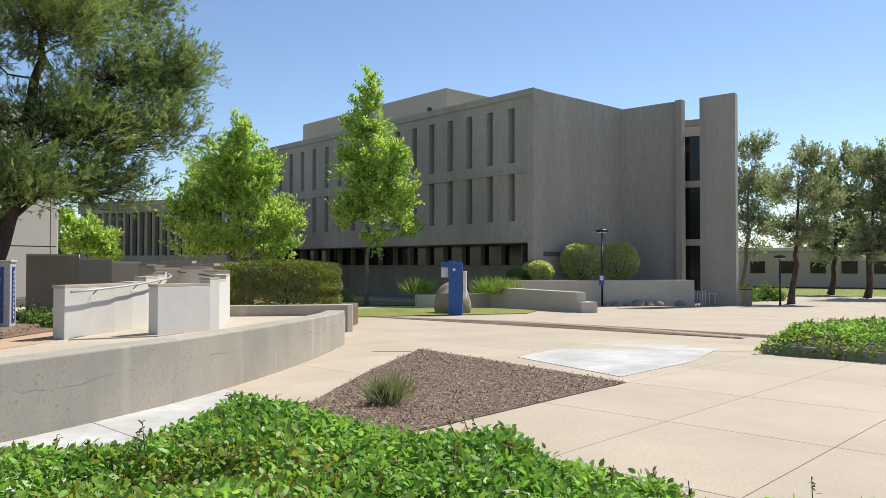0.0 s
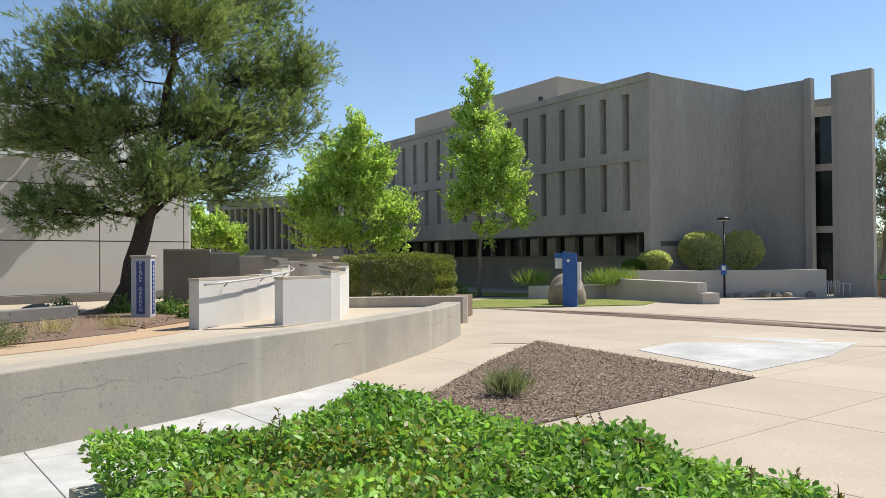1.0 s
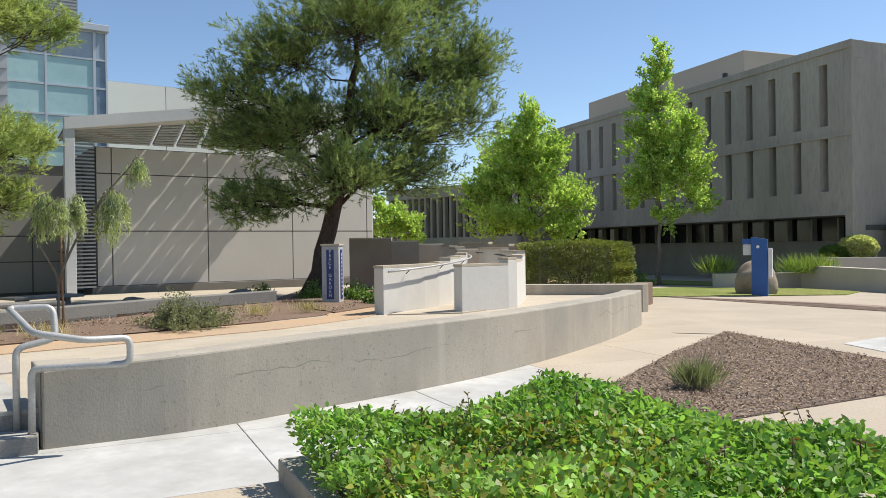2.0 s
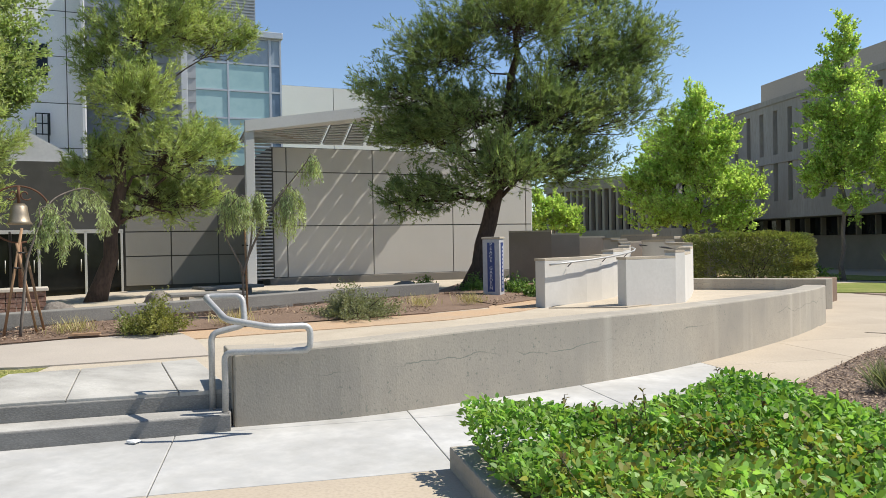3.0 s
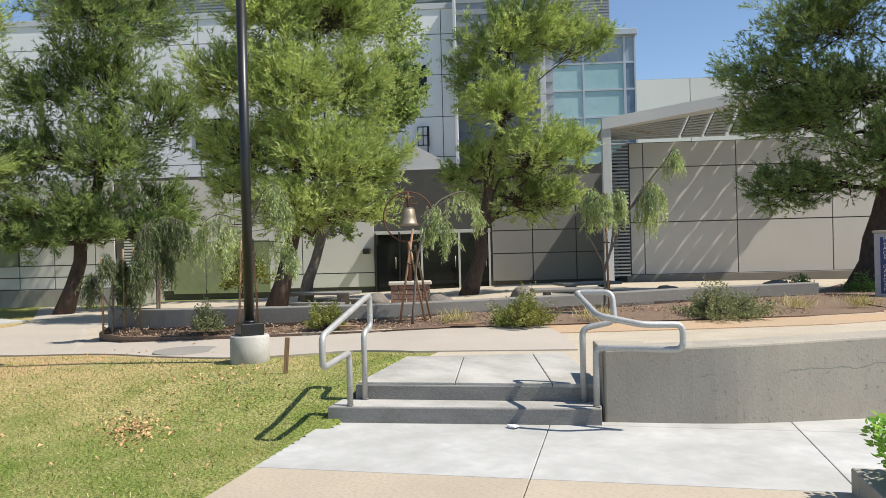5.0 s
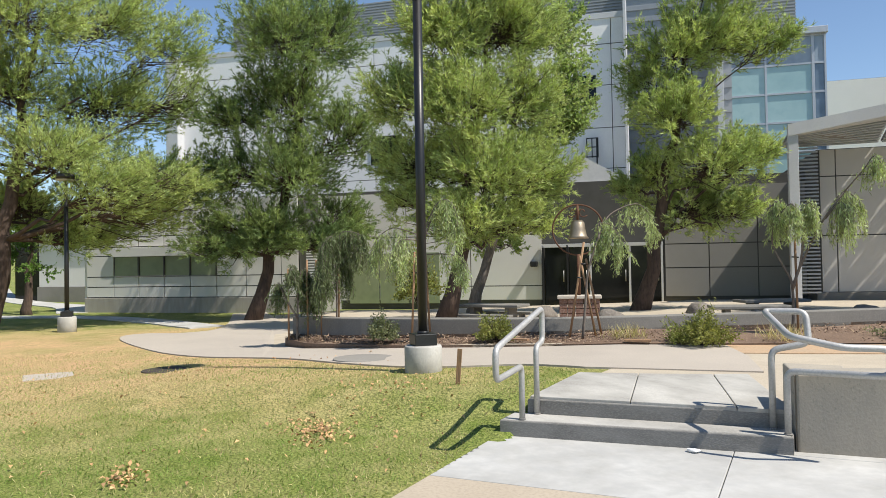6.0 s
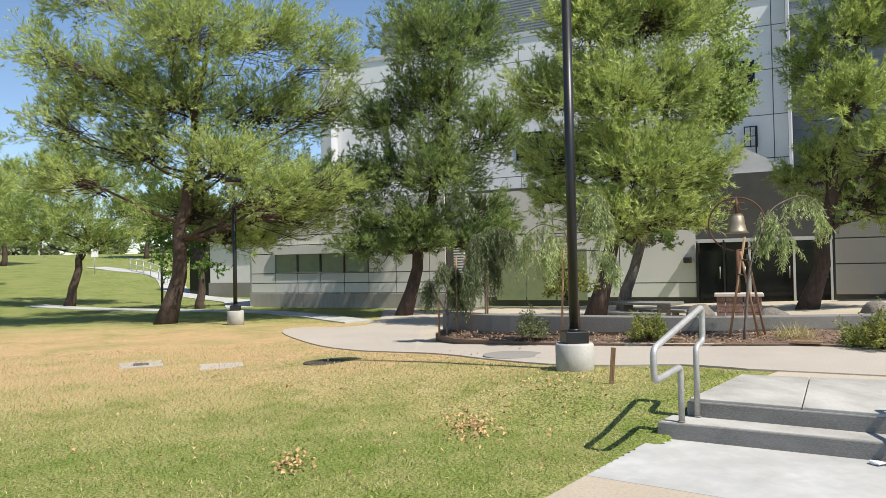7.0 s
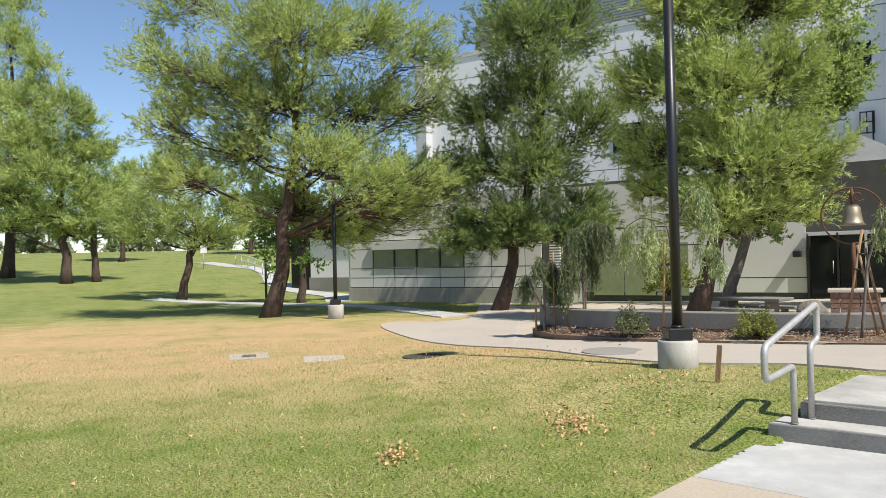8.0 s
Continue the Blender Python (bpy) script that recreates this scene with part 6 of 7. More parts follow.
part("post", box((0.05, 0.025, 0.54), m=pose(0.02, 0, 0.22, 3, 5, 60)), M_STAKE, st)

# ---- far plaza furniture ----
for line, top, th, lab in (
        ([(6.5, 34.6), (4.8, 38.5), (3.0, 42.6)], 0.38, 0.5, "low concrete seat wall out in the plaza"),
        ([(3.0, 42.7), (-1.5, 41.0)], 0.02, 0.4, "low concrete planter edge behind the boulder"),
        ([(15.1, 46.2), (9.0, 45.3), (3.4, 45.0)], 0.72, 0.4, "long concrete planter wall before the grey building")):
    solid("plaza_wall", ribbon_wall(line, th, -1.0, top, 1, 0.02), M_WALL_LIGHT, lab, "wall", "structure")
solid("plaza_wall", ribbon_wall([(6.95, 34.2), (6.6, 35.2)], 0.8, -1.0, -0.05, 1, 0.02), M_WALL_LIGHT, "stepped end of the concrete seat wall", "wall", "structure")
solid("grass_strip", sheet([(-3.4, 28.9), (3.6, 32.6), (4.6, 36.5), (2.2, 40.5), (-3.5, 40.5), (-6.5, 33.0)], lambda p: slope(p[1]) - 0.1, lambda p: slope(p[1]) + 0.03), M_LAWN, "green grass island in the plaza", "lawn", "structure")
solid("grass_strip", sheet([(-5.0, 46.4), (-1.0, 44.5), (0.5, 48.0), (-6.0, 52.0), (-14, 56), (-16, 48)], lambda p: slope(p[1]) - 0.1, lambda p: slope(p[1]) + 0.03), M_LAWN, "green grass island under the young trees", "lawn", "structure")
for i, (x, y, r, hh, m) in enumerate(((8.6, 47.0, 1.25, 1.1, M_BUSH), (10.9, 47.2, 1.2, 1.1, M_BUSH), (5.7, 46.0, 0.9, 0.6, M_BUSH), (4.7, 46.0, 0.8, 0.35, M_GREEN))):
    shrub((x, y, 0.75 if i < 2 else 0.6), r, r * 0.8, hh, 9000, 0.13, m, 90 + i, "rounded yellow-green shrub in the plaza planter", box_shape=0.12)
for i, (x, y) in enumerate(((-1.3, 41.5), (2.6, 41.2), (3.4, 41.6))):
    grass_tuft((x, y, 0.0), 1.0, 380, 1.6, 100 + i, M_BLADE, "spiky ornamental grass in the planter")
shrub((-6.2, 43.0, -0.8), 1.5, 1.0, 0.55, 3500, 0.16, M_GREEN, 120, "low dark shrub on the grass island")
for i, (x, y, r) in enumerate(((20.3, 52.0, 1.6), (22.6, 53.0, 1.4))):
    shrub((x, y, -0.83), r, r * 0.8, 0.55, 3500, 0.16, M_GREEN, 125 + i, "low hedge under the plaza trees")
for i, (x, y, r) in enumerate(((10.3, 44.75, 0.28), (11.0, 44.9, 0.22), (11.5, 44.8, 0.34), (12.2, 45.0, 0.25), (12.8, 45.1, 0.3), (9.75, 44.8, 0.2))):
    boulder((x, y, -0.84), (r * 1.3, r, r * 0.8), 40 + i, "small tan rock at the foot of the planter wall")
rack = thing("bike_rack", "pale steel bike rack with upright loops", "bike rack", (14.3, 45.8, -0.83))
for i in range(9):
    x = i * 0.19
    part("loop", tube(rounded([(x, 0, 0), (x, 0, 0.9), (x, 0.28, 0.9), (x, 0.28, 0)], 0.12), 0.025, 6), M_METAL_WHITE, rack)
for x in (1.75, 2.1):
    part("post", tube([(x, 0, 0), (x, 0, 0.75)], 0.03, 6), M_METAL_WHITE, rack)
part("rail", tube([(1.6, 0, 0.75), (2.2, 0, 0.75)], 0.03, 6), M_METAL_WHITE, rack)
bin_ = thing("litter_bin", "dark square litter bin beside the tower", "bin", (18.5, 46.5, -0.83))
part("body", box((0.6, 0.6, 0.95), (0, 0, 0.475), 0.03), M_BROWN, bin_)
part("lid", box((0.64, 0.64, 0.06), (0, 0, 0.98), 0.02), M_BLACK, bin_)

# ---- bell on its brick base ----
bl = thing("peace_bell", "bronze bell hung in a rusted steel ring on a brick base", "bell", (-15.8, 8.15, 0.2), 62)
for r_ in range(5):
    for i in range(5):
        part("brick", box((0.17, 0.5, 0.1), (-0.36 + i * 0.18, 0, 0.05 + r_ * 0.11), 0.006), M_BRICK, bl)
part("cap", box((0.98, 0.58, 0.07), (0, 0, 0.58), 0.012), M_WALL_LIGHT, bl, "pale stone cap")
ring = [(0.57 * math.cos(a), 0, 2.1 + 0.57 * math.sin(a)) for a in (radians(-100 + 380 / 40 * i) for i in range(41))]
part("ring", tube(ring, 0.018, 8), M_RUST, bl)
part("stand", tube([(0, 0, 0.61), (0, 0, 1.55)], 0.04, 8), M_RUST, bl)
bm = bmesh.new()
prof = [(0.0, 0.42), (0.1, 0.42), (0.15, 0.36), (0.17, 0.2), (0.2, 0.06), (0.25, 0.0), (0.22, 0.0), (0.15, 0.1)]
rings = [[bm.verts.new((r_ * math.cos(2 * math.pi * i / 20), r_ * math.sin(2 * math.pi * i / 20), 1.9 + z)) for i in range(20)] for r_, z in prof[1:]]
for a, b in zip(rings, rings[1:]):
    for i in range(20):
        bm.faces.new((a[i], a[(i + 1) % 20], b[(i + 1) % 20], b[i])).smooth = True
bm.faces.new(rings[0])
part("bell", bm, M_BRONZE, bl, "weathered bronze bell")
part("yoke", tube([(0, 0, 2.3), (0, 0, 2.67)], 0.03, 8), M_RUST, bl)
for sgn in (-1, 1):
    part("scroll", tube([(sgn * (0.03 + 0.012 * i) * math.cos(i * 0.7) + sgn * 0.12, 0, 2.5 + (0.03 + 0.012 * i) * math.sin(i * 0.7)) for i in range(9)], 0.014, 6), M_RUST, bl)


# ---- staked weeping saplings ----
def weeping(at, turn, stems, arms, seed, stakes, label, mat=None, strands=46):
    """stems and arms: lines of (x, z); each arm has the length of the strands of fine leaves that hang from it."""
    rng = np.random.default_rng(seed)
    e = thing("weeping_sapling", label, "sapling", at, turn)
    for st_ in stems:
        line = spline([(x, 0, z) for x, z in st_], 4)
        part("stem", tube(line, [0.024 - 0.012 * i / len(line) for i in range(len(line))], 7), M_BARK_PALE, e)
    pos, way = [], []
    for pts_, drop in arms:
        bm = bmesh.new()
        dy = rng.normal() * 0.08
        line = spline([(x, dy * i, z) for i, (x, z) in enumerate(pts_)], 6)
        n = len(line)
        tube(line, [0.012 - 0.006 * i / n for i in range(n)], 5, bm)
        for _ in range(strands):
            u = rng.random() ** 0.7
            p = Vector(line[min(n - 1, int(n * (0.2 + 0.8 * u)))]) + Vector(rng.normal(size=3)) * 0.035
            ln = drop * rng.uniform(0.35, 1.1)
            sway = rng.normal(size=2) * 0.09
            tube([p + Vector((sway[0] * t, sway[1] * t, -ln * t)) for t in (0, 0.5, 1)], 0.0025, 3, bm, False)
            for t in rng.random(int(80 * ln)):
                pos.append(tuple(p + Vector((sway[0] * t, sway[1] * t, -ln * t)) + Vector(rng.normal(size=3)) * 0.008))
                way.append((rng.normal() * 0.45, rng.normal() * 0.45, -1.0))
        part("branch", bm, M_BARK_PALE, e)
    mat = mat or M_WEEP
    v, f = leaves(rng, np.array(pos), 0.085, 0.014, np.array(way))
    part("foliage", soup("foliage", v, f, mat), mat, e)["kind"] = "stuff"
    for a, b in stakes:
        part("stake", tube([a, b], 0.019, 8), M_STAKE, e)
    for _, b in stakes[:2]:
        part("tie", tube([(b[0] - 0.05, b[1], b[2] - 0.35), (b[0] + 0.05, b[1] + 0.03, b[2] - 0.36)], 0.012, 6), M_BLACK, e)
    return e


weeping((-11.33, 5.78, 0.33), 62, [[(0, 0), (0.05, 0.5), (0.1, 1.04), (0.2, 1.4), (0.3, 1.69)]],
        [([(0.3, 1.6), (0.29, 1.86), (0.5, 1.82), (0.65, 1.54)], 0.5), ([(0.3, 1.69), (0.49, 2.02), (0.92, 2.2), (1.15, 2.05), (1.23, 1.81)], 0.42), ([(0.2, 1.4), (0.3, 1.7), (0.42, 1.62)], 0.4)], 1,
        [((-0.21, 0.1, 0), (0.05, 0, 1.57)), ((0.22, 0.15, 0), (-0.02, 0, 1.35)), ((0.32, 0.35, 0), (0.08, 0.1, 1.3))], "weeping sapling tied to a tripod of timber stakes")
weeping((-10.13, 8.87, 0.33), 48, [[(0, 0), (0.01, 0.8), (-0.1, 1.1), (-0.27, 1.5), (-0.2, 1.95)], [(0.01, 0.8), (0.14, 1.2), (0.22, 2.0)], [(0.01, 0.75), (0.12, 1.1), (0.45, 1.8), (0.77, 2.26)]],
        [([(-0.2, 1.9), (-0.13, 2.18), (-0.32, 2.05)], 0.6), ([(-0.2, 1.9), (0.0, 2.1), (0.1, 2.0)], 0.5), ([(0.2, 1.8), (0.26, 2.12), (0.36, 2.0)], 0.5), ([(0.45, 1.8), (0.77, 2.28), (1.02, 2.08)], 0.6), ([(0.5, 1.85), (0.7, 2.1), (0.8, 2.0)], 0.6), ([(0.77, 2.26), (1.05, 2.6), (1.18, 2.78), (1.27, 2.66)], 0.36)], 2,
        [((0.08, 0.1, 0), (0.06, 0.05, 1.62))], "multi-stemmed weeping sapling in the soil bed")
weeping((-12.79, 3.34, 0.3), 72, [[(0.26, 0), (0.2, 0.9), (0.15, 1.5), (0.1, 1.8)], [(0.15, 1.5), (0.3, 1.9), (0.45, 2.25)]],
        [([(0.1, 1.8), (-0.1, 1.88), (-0.34, 1.92), (-0.6, 1.75), (-0.66, 1.53)], 0.5), ([(0.1, 1.7), (-0.15, 1.7), (-0.22, 1.5)], 0.6), ([(0.2, 1.8), (0.45, 2.28), (0.62, 2.36), (0.76, 2.2), (0.8, 1.9)], 0.6), ([(0.2, 1.45), (0.6, 1.45), (0.84, 1.38), (0.92, 1.2)], 0.45)], 3,
        [((0.0, 0, 0), (0.07, 0, 1.5)), ((0.31, 0.1, 0), (0.25, 0.1, 1.5))], "pale weeping sapling with timber stakes", M_WEEP, 60)
weeping((-14.7, 2.42, 0.22), 80, [[(0, 0), (0.0, 1.0), (0.05, 1.7)]],
        [([(0.05, 1.7), (0.09, 1.98), (0.3, 2.0), (0.53, 1.9)], 0.7), ([(0.05, 1.7), (-0.1, 1.92), (-0.28, 1.7)], 1.1), ([(0.0, 1.6), (0.12, 1.9), (0.24, 1.75)], 1.0), ([(0.0, 1.4), (-0.2, 1.45), (-0.36, 1.2)], 0.7)], 4,
        [((0.02, 0, 0), (0.06, 0, 1.7)), ((-0.3, 0.1, 0), (-0.28, 0.1, 1.6))], "dense dark weeping sapling between stakes", M_WEEP_DARK, 70)
weeping((-14.83, 1.68, 0.2), 84, [[(0, 0), (0.02, 0.7), (0.03, 1.3)], [(0.02, 0.4), (-0.15, 0.7), (-0.3, 1.02)]],
        [([(0.03, 1.2), (-0.06, 1.4), (-0.16, 1.2)], 0.4), ([(-0.2, 0.85), (-0.32, 1.06), (-0.38, 0.95)], 0.5), ([(0.03, 1.1), (0.15, 1.35), (0.3, 1.1)], 0.6), ([(0.03, 1.1), (0.2, 1.0), (0.35, 0.8)], 0.5)], 5,
        [((0.2, 0, 0), (0.2, 0, 1.5)), ((-0.15, 0.1, 0), (-0.15, 0.1, 1.35)), ((0.38, 0.2, 0), (0.38, 0.2, 1.5))], "dark drooping sapling between stakes", M_WEEP_DARK, 50)
shrub((-14.3, 3.9, 0.9), 0.5, 0.45, 0.5, 1500, 0.08, M_HEDGE, 150, "round-leaved young tree beside the seat wall", "young_tree", category="sapling")

# ---- things in the lawn ----
def lid(at, rx, ry, turn, mat, label, name, sides=24):
    e = thing(name, label, "cover", at, turn)
    pts = [(rx * math.cos(2 * math.pi * i / sides), ry * math.sin(2 * math.pi * i / sides)) for i in range(sides)] if sides > 4 else [(-rx, -ry), (rx, -ry), (rx, ry), (-rx, ry)]
    part("plate", prism(pts, -0.1, 0.02, bevel=0.004), mat, e)
    return e


vb = lid((-13.74, -3.66, lawn_z(-13.74, -3.66) - 0.013), 0.40, 0.34, 15, M_WALK, "square concrete valve box lid in the lawn", "valve_box", 4)
part("opening", prism([(-0.15, -0.12), (0.15, -0.12), (0.15, 0.12), (-0.15, 0.12)], 0.0, 0.026), M_JOINT, vb)
lid((-13.09, -2.24, lawn_z(-13.09, -2.24) - 0.013), 0.36, 0.34, 10, M_WALK, "square concrete valve box lid in the worn lawn", "valve_box", 4)
lid((-11.6, 2.25, terrace_z(-11.6, 2.25) - 0.001), 0.46, 0.46, 0, M_PLINTH, "round grey manhole cover flush in the path", "manhole_cover")
# Flat dark disc drawn as the shadow that the lamp head casts here.
lid((-12.64, -0.55, lawn_z(-12.64, -0.55) - 0.008), 0.37, 0.37, 0, M_TWIG, "dark disc painted as the lamp head's shadow on the worn lawn", "lamp_shadow_disc")


def bed_chips():
    """Bark and twigs scattered over the soil bed."""
    rng = np.random.default_rng(91)
    n = 5000
    fe, se = np.array(bed_in), np.array(seat_xy)
    s, t = rng.random(n), rng.uniform(0.05, 0.9, n)
    a = np.stack([np.interp(s * (len(fe) - 1), np.arange(len(fe)), fe[:, i]) for i in (0, 1)], 1)
    b = np.stack([np.interp(s * (len(se) - 1), np.arange(len(se)), se[:, i]) for i in (0, 1)], 1)
    p = a * (1 - t[:, None]) + b * t[:, None]
    z = np.array([bed_z(q) for q in p]) + rng.uniform(0.0, 0.02, n)
    dirs = np.stack([rng.normal(size=n), rng.normal(size=n), rng.normal(size=n) * 0.2], 1)
    # and over the bed round the pine and the pillar
    m = 5000
    s, t = rng.random(m)[:, None], rng.random(m)[:, None]
    q = (np.array([[-7.75, 13.4]]) * (1 - s) + np.array([[-8.4, 19.6]]) * s) * (1 - t) + (np.array([[-9.7, 14.2]]) * (1 - s) + np.array([[-12.2, 19.4]]) * s) * t
    zq = np.array([bed_z(u) for u in q]) + rng.uniform(0.0, 0.03, m)
    p, z = np.concatenate([p, q]), np.concatenate([z, zq])
    dirs = np.concatenate([dirs, np.stack([rng.normal(size=m), rng.normal(size=m), rng.normal(size=m) * 0.3], 1)])
    v, f = leaves(rng, np.column_stack([p, z]), 0.06, 0.02, dirs, 0.8, 0.2)
    tagged(part("bark_litter", soup("bark_litter", v, f, M_CHIP), M_CHIP, None), "scattered bark and twigs on the soil bed", "litter", kind="stuff")


bed_chips()


def litter():
    rng = np.random.default_rng(77)
    n = 150
    x = np.concatenate([rng.uniform(-13, -6, n), rng.normal(-7.7, 0.33, 170), rng.normal(-6.65, 0.16, 60), rng.normal(-8.6, 0.5, 90)])
    y = np.concatenate([rng.uniform(-3.5, 2.6, n), rng.normal(0.95, 0.14, 170), rng.normal(-0.7, 0.08, 60), rng.normal(1.9, 0.4, 90)])
    k = (0.69 * x + 0.724 * y < -3.0)
    x, y = x[k], y[k]
    z = np.array([lawn_z(a, b) for a, b in zip(x, y)]) + 0.02 + rng.uniform(0, 0.015, len(x))
    dirs = np.stack([rng.normal(size=len(x)), rng.normal(size=len(x)), rng.normal(size=len(x)) * 0.06], 1)
    v, f = leaves(rng, np.stack([x, y, z], 1), 0.055, 0.03, dirs, 0.8, 0.6)
    tagged(part("fallen_leaves", soup("fallen_leaves", v, f, M_LITTER), M_LITTER, None), "scattered dry brown fallen leaves on the lawn", "leaves", kind="stuff")


litter()


def blades():
    rng = np.random.default_rng(78)
    n = 70000
    r = 3.4 + 13 * rng.random(n) ** 1.2
    a = np.radians(rng.uniform(54, 126, n))
    x, y = -r * np.sin(a) - 0.4, r * np.cos(a) - 0.3
    d, c = 0.69 * x + 0.724 * y, 0.724 * x - 0.69 * y
    edge = np.interp(-x, [8.7, 9.4, 9.75, 10.3, 11.4, 12.2, 12.9, 14.3, 15.6, 17.5, 19.4], [4.3, 3.8, 3.1, 2.4, 1.73, 1.37, 1.0, -0.05, -0.77, -1.4, -1.83])
    k = (d < -2.84) & ((y < edge - 0.08) | (x > -8.7)) & ((d < -3.03) | (c < -7.2))
    x, y = x[k], y[k]
    z = np.array([lawn_z(p, q) for p, q in zip(x, y)]) - 0.004
    dirs = np.stack([rng.normal(size=len(x)) * 0.7, rng.normal(size=len(x)) * 0.7, np.ones(len(x))], 1)
    v, f = leaves(rng, np.stack([x, y, z], 1), 0.045, 0.007, dirs)
    # clumps: green where the lawn is lush, straw where it is worn
    mood = np.array([noise.noise((p * 0.9, q * 0.9, 3.0)) + 0.5 * noise.noise((p * 2.7, q * 2.7, 8.0)) for p, q in zip(x, y)])
    straw = rng.random(len(x)) < np.clip(0.42 + mood * 0.9 - (x + 9.0) * 0.05, 0.04, 0.92)
    for nm, keep, mat, lab in (("lawn_grass", ~straw, M_BLADE, "short mown green grass blades"), ("dry_grass", straw, M_STRAW, "short dry straw-coloured grass blades")):
        k = np.repeat(keep, 4)
        tagged(part(nm, soup(nm, v[k], np.arange(4 * keep.sum()).reshape(-1, 4), mat), mat, None), lab, "grass", kind="stuff")


blades()


# ---- far surroundings ----
def far_woods(name, points, height, seed, mat, label, size=0.7, n=2600):
    rng = np.random.default_rng(seed)
    lobes = []
    for x, y, z in points:
        for _ in range(5):
            h_ = height * rng.uniform(0.5, 1.0)
            lobes.append((x + rng.normal() * 4, y + rng.normal() * 4, z + h_ * 0.33, rng.uniform(2.5, 4.5), rng.uniform(2.5, 4.5), h_ * 0.42))
    v, f = crown_mesh(rng, lobes, n, 10, size, size * 0.5, mat, 0.6)
    bm = bmesh.new()
    for x, y, z in points:
        tube([(x, y, z - 1), (x + 0.4, y, z + height * 0.5)], [0.3, 0.15], 7, bm)
    ob = part(name, soup(name, v, f, mat), mat, None)
    tagged(ob, label, "trees", kind="stuff")
    tagged(part("far_trunks", bm, M_BARK, None), "trunks of the distant tree belt", "trees", kind="stuff")


def ring_points(a0, a1, step, dist, seed):
    rng = np.random.default_rng(seed)
    return [(-math.sin(radians(a)) * (dist + rng.uniform(-8, 8)), math.cos(radians(a)) * (dist + rng.uniform(-8, 8)), 0) for a in np.arange(a0, a1, step)]


pts = [(x, y, lawn_z(x, y)) for x, y, z in ring_points(94, 128, 2, 165, 1)]
far_woods("tree_belt", pts, 11, 201, M_HAZE_LEAF, "distant grey-green belt of trees beyond the lawn", 1.0, 3200)
far_woods("tree_belt", [(x, y, -0.8) for x, y, z in ring_points(-42, -17, 2.2, 112, 2)], 9, 202, M_HAZE_LEAF, "distant belt of grey-green trees beyond the plaza", 0.9, 2200)
far_woods("tree_belt", [(x, y, 0) for x, y, z in ring_points(12, 30, 4, 100, 3)], 11, 203, M_GREEN, "distant trees behind the hall", 0.7, 1500)
# trees beside the far end of the classroom wing
set_tree("street_tree", "dark broadleaf tree at the wing's end", (-33.5, -6.3, -0.2), 100, [(0, 0, 2.6, 1.4, 1.3, 1.1), (0.9, 0, 3.6, 1.2, 1.2, 0.9), (-1.0, 0.3, 3.4, 1.2, 1.1, 0.9), (0, 0, 4.4, 1.4, 1.3, 0.9)], 5.0, 0.18, (0.2, 0), M_GREEN, M_BARK, 301, tufts=900, per=12, size=0.14, width=0.08, length=0.35)
# neighbouring wing, its door recess and the paths behind the lawn
sh = thing("distant_building", "low pale building with a dark door recess beyond the wing", "building")
part("wall", hall_box(-32.3, -24.5, 33.6, 42, -0.6, 4.0), M_PANEL, sh)
part("plinth", hall_box(-32.35, -24.5, 33.5, 33.59, -0.6, 0.7, 0.01), M_PLINTH, sh)
part("recess", hall_box(-34.2, -32.36, 33.9, 42, -0.6, 3.9), M_DARK, sh, "dark glazed door recess")
part("roof", hall_box(-34.4, -24.3, 33.2, 42.2, 4.01, 4.3, 0.02), M_PANEL_GREY, sh)


def ground_strip(name, points, width, label):
    """A path laid on the rolling lawn, cut into short lengths."""
    line = spline([(x, y, 0) for x, y in points], 8)
    bm = bmesh.new()
    rows = []
    for i, p in enumerate(line):
        t = (line[min(i + 1, len(line) - 1)] - line[max(i - 1, 0)]).normalized()
        n = Vector((-t.y, t.x, 0)) * width / 2
        row = []
        for k in (-1, -0.33, 0.33, 1):
            q = p + n * k
            row.append(bm.verts.new((q.x, q.y, lawn_z(q.x, q.y) + 0.035)))
        rows.append(row)
    for a, b in zip(rows, rows[1:]):
        for k in range(3):
            bm.faces.new((a[k], a[k + 1], b[k + 1], b[k]))
    r = bmesh.ops.extrude_face_region(bm, geom=bm.faces[:])
    bmesh.ops.translate(bm, verts=[v for v in r["geom"] if isinstance(v, bmesh.types.BMVert)], vec=(0, 0, -0.3))
    bmesh.ops.recalc_face_normals(bm, faces=bm.faces[:])
    return solid(name, bm, M_PAVE_NEW, label, "path", "structure")


ground_strip("far_path", [(-22.5, 0.2), (-26.5, -1.4), (-30.0, -3.8), (-33.1, -8.6), (-36.5, -14.0)], 1.0, "pale concrete path along the wing")
ground_strip("far_path", [(-33.5, -4.4), (-39.6, -5.7), (-47.8, -10.1), (-58.7, -13.7), (-68.4, -21.3)], 1.7, "pale concrete path curving past the far building")
fence = thing("path_railing", "white steel railing along the far path", "railing")
fl = [Vector((-54.0 - 2.3 * i, -12.2 - 1.1 * i, 0)) for i in range(6)]
for p in fl:
    p.z = lawn_z(p.x, p.y)
    part("post", tube([p, p + Vector((0, 0, 0.95))], 0.035, 6), M_METAL_WHITE, fence)
for dz in (0.5, 0.93):
    part("rail", tube([p + Vector((0, 0, dz)) for p in fl], 0.03, 6), M_METAL_WHITE, fence)
sg = thing("path_sign", "small white sign on a post beside the far path", "sign", on_lawn(-60.5, -18.9), 107)
part("post", tube([(0, 0, 0), (0, 0, 1.7)], 0.03, 6), M_GALV, sg)
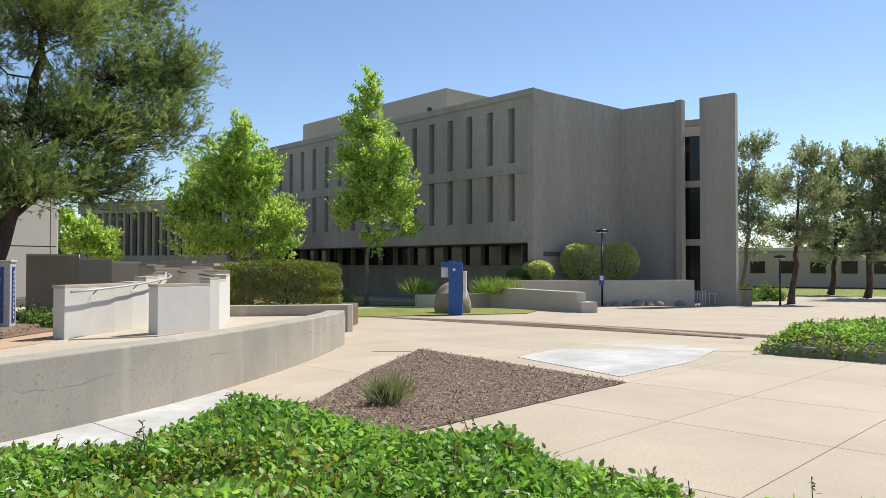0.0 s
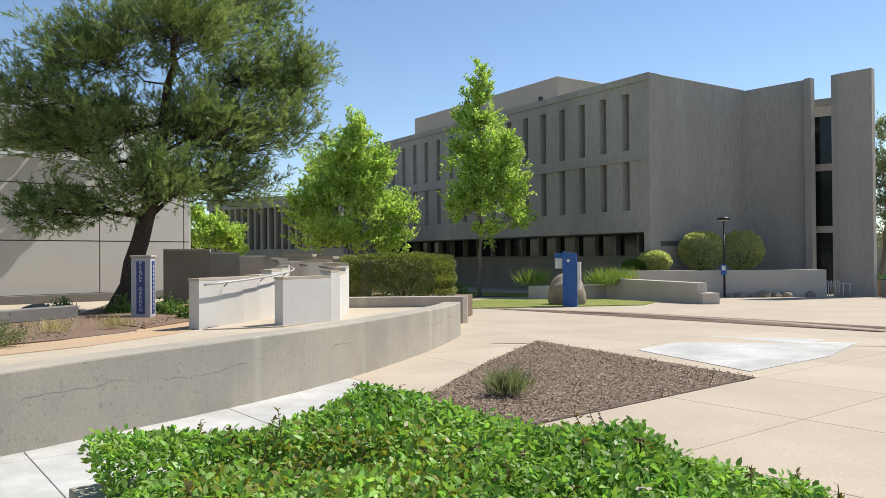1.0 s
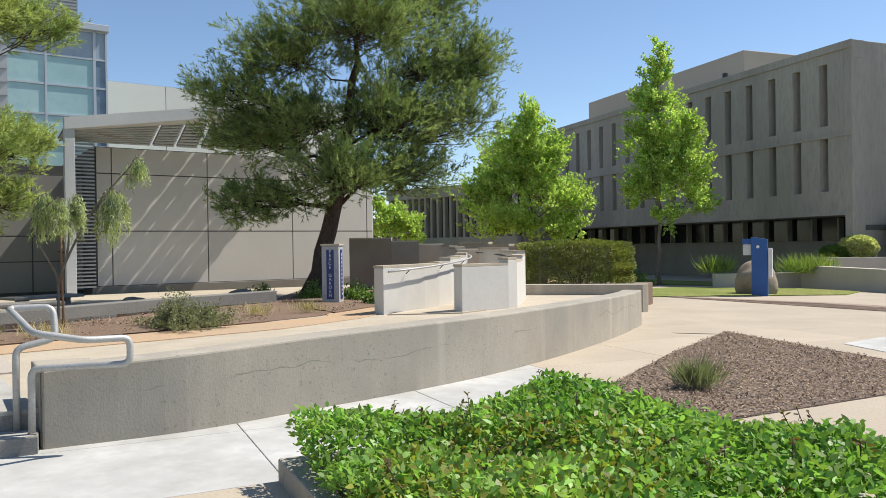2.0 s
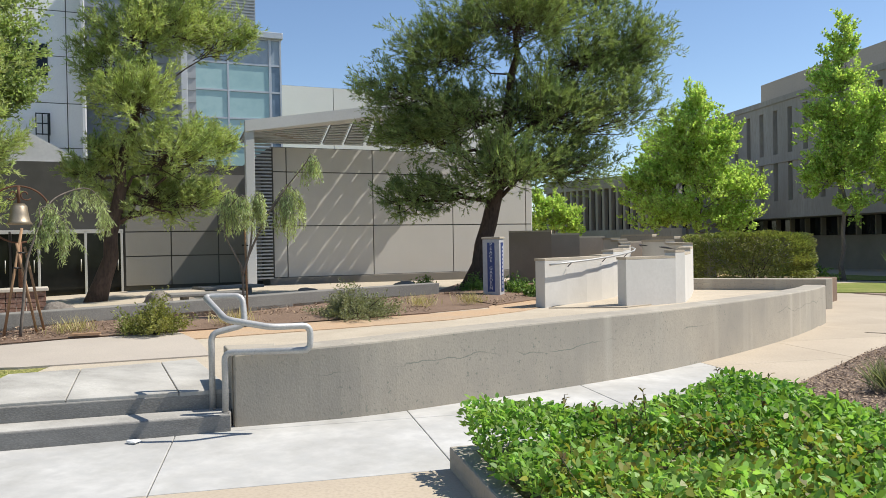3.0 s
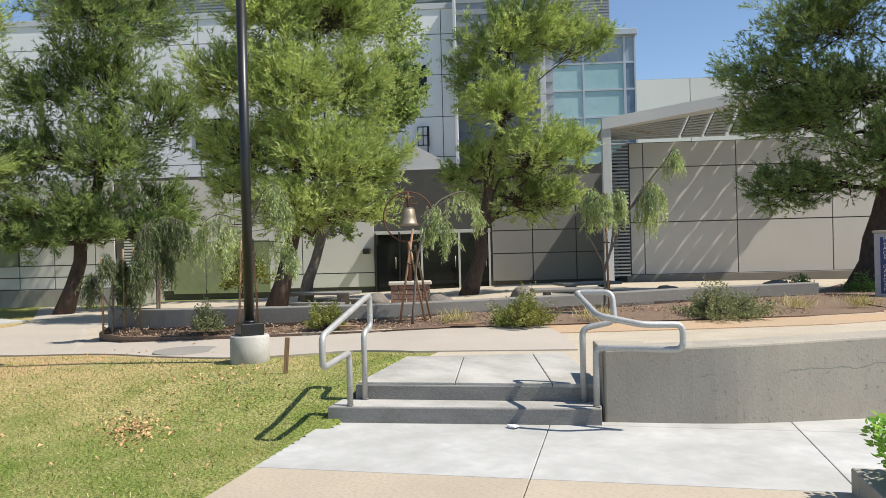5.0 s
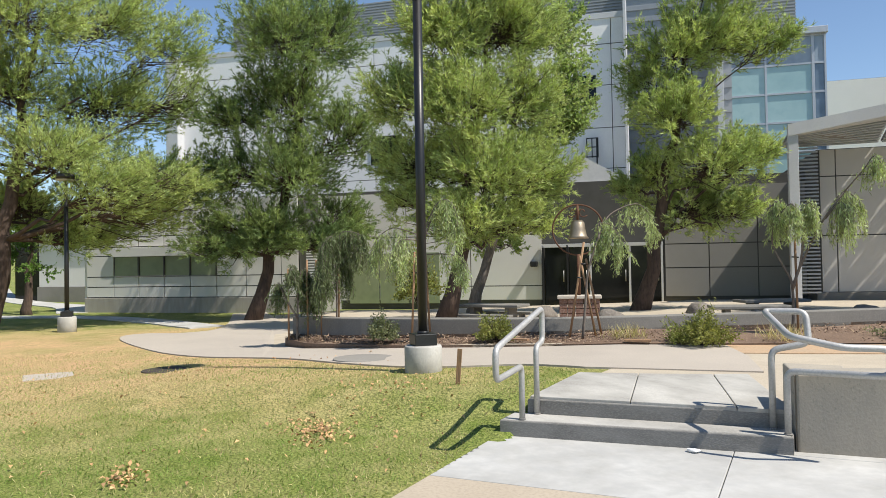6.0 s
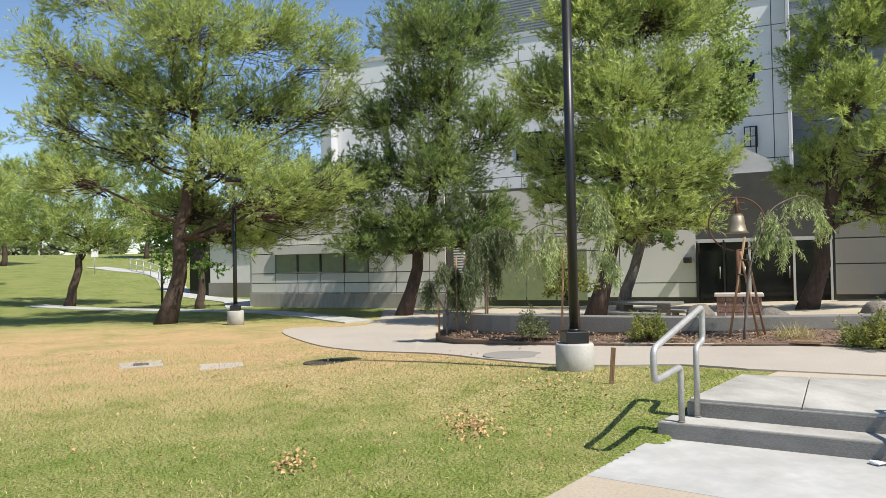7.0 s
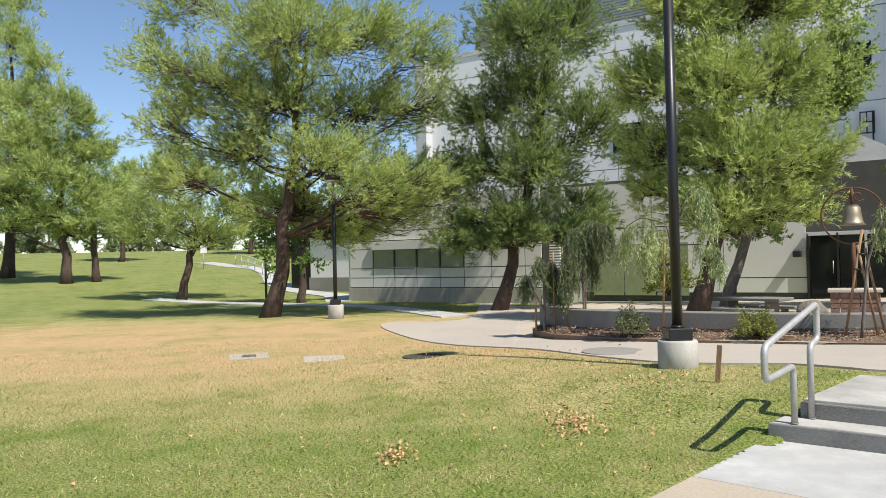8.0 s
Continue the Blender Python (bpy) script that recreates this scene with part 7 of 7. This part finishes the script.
part("board", box((0.5, 0.03, 0.6), (0, -0.05, 1.6), 0.01), M_WHITE, sg)
b2 = thing("distant_building", "low pale building beyond the plaza trees", "building")
part("wall", box((30, 8, 4.2), (42, 92, 1.2), 0.05, turn=-25), M_BRUT_LIGHT, b2)
part("roof", box((31, 9, 0.4), (42, 92, 3.5), 0.05, turn=-25), M_METAL_WHITE, b2)
for i in range(9):
    part("window", box((1.6, 0.2, 1.4), Vector((42, 92, 1.4)) + Vector((math.cos(radians(-25)), math.sin(radians(-25)), 0)) * (-13 + i * 3.2) + Vector((-0.42, -0.9, 0)) * 4.02, 0, turn=-25), M_DARK, b2)

for x, y, tn in ((-11.6, 4.75, 40), (-10.55, 6.3, 55)):
    e = thing("board", "short weathered board lying on the soil", "board", (x, y, 0.345), tn)
    part("plank", box((0.4, 0.09, 0.03), (0, 0, 0.015), 0.005), M_STAKE, e)
e = thing("paper_scrap", "crumpled white paper scrap on the paving", "litter", (-5.75, 3.75, 0.0), 20)
bm = bmesh.new()
bmesh.ops.create_icosphere(bm, subdivisions=2, radius=0.05)
for v in bm.verts:
    k = 1 + 0.5 * noise.noise(v.co * 40)
    v.co = Vector((v.co.x * 1.2 * k, v.co.y * 0.8 * k, max(0.0, 0.018 + v.co.z * 0.35 * k)))
part("paper", bm, M_WHITE, e)

# ---- paving slabs near the walk ----
slab_cache = {}


def slabs():
    e = thing("plaza_paving", "pale concrete paving slabs with dark joints", "pavement", kind="structure")
    L, W, gap = 2.05, 1.6, 0.007
    for i in range(-1, 12):
        for j in range(-9, 8):
            d0, c0 = -3.0 + i * L, -5.34 + (j) * W
            mid = plaza(d0 + L / 2, c0 + W / 2)
            if mid.y > 15.0 + 1.2 or mid.y < -9 or (d0 < -3.01):
                continue
            new_mat = j in (-1, -2, -3) and i < 4
            key = new_mat
            if key not in slab_cache:
                me = mesh_of(box((L - gap, W - gap, 0.1), (0, 0, -0.05), 0.006), "paving_slab")
                me.materials.append(M_PAVE_NEW if new_mat else M_PAVE)
                slab_cache[key] = me
            s = part("paving_slab", slab_cache[key], None, e)
            s.matrix_world = pose(mid.x, mid.y, slope(mid.y) * 0.8, 0, 0, math.degrees(math.atan2(E1.y, E1.x)))


slabs()
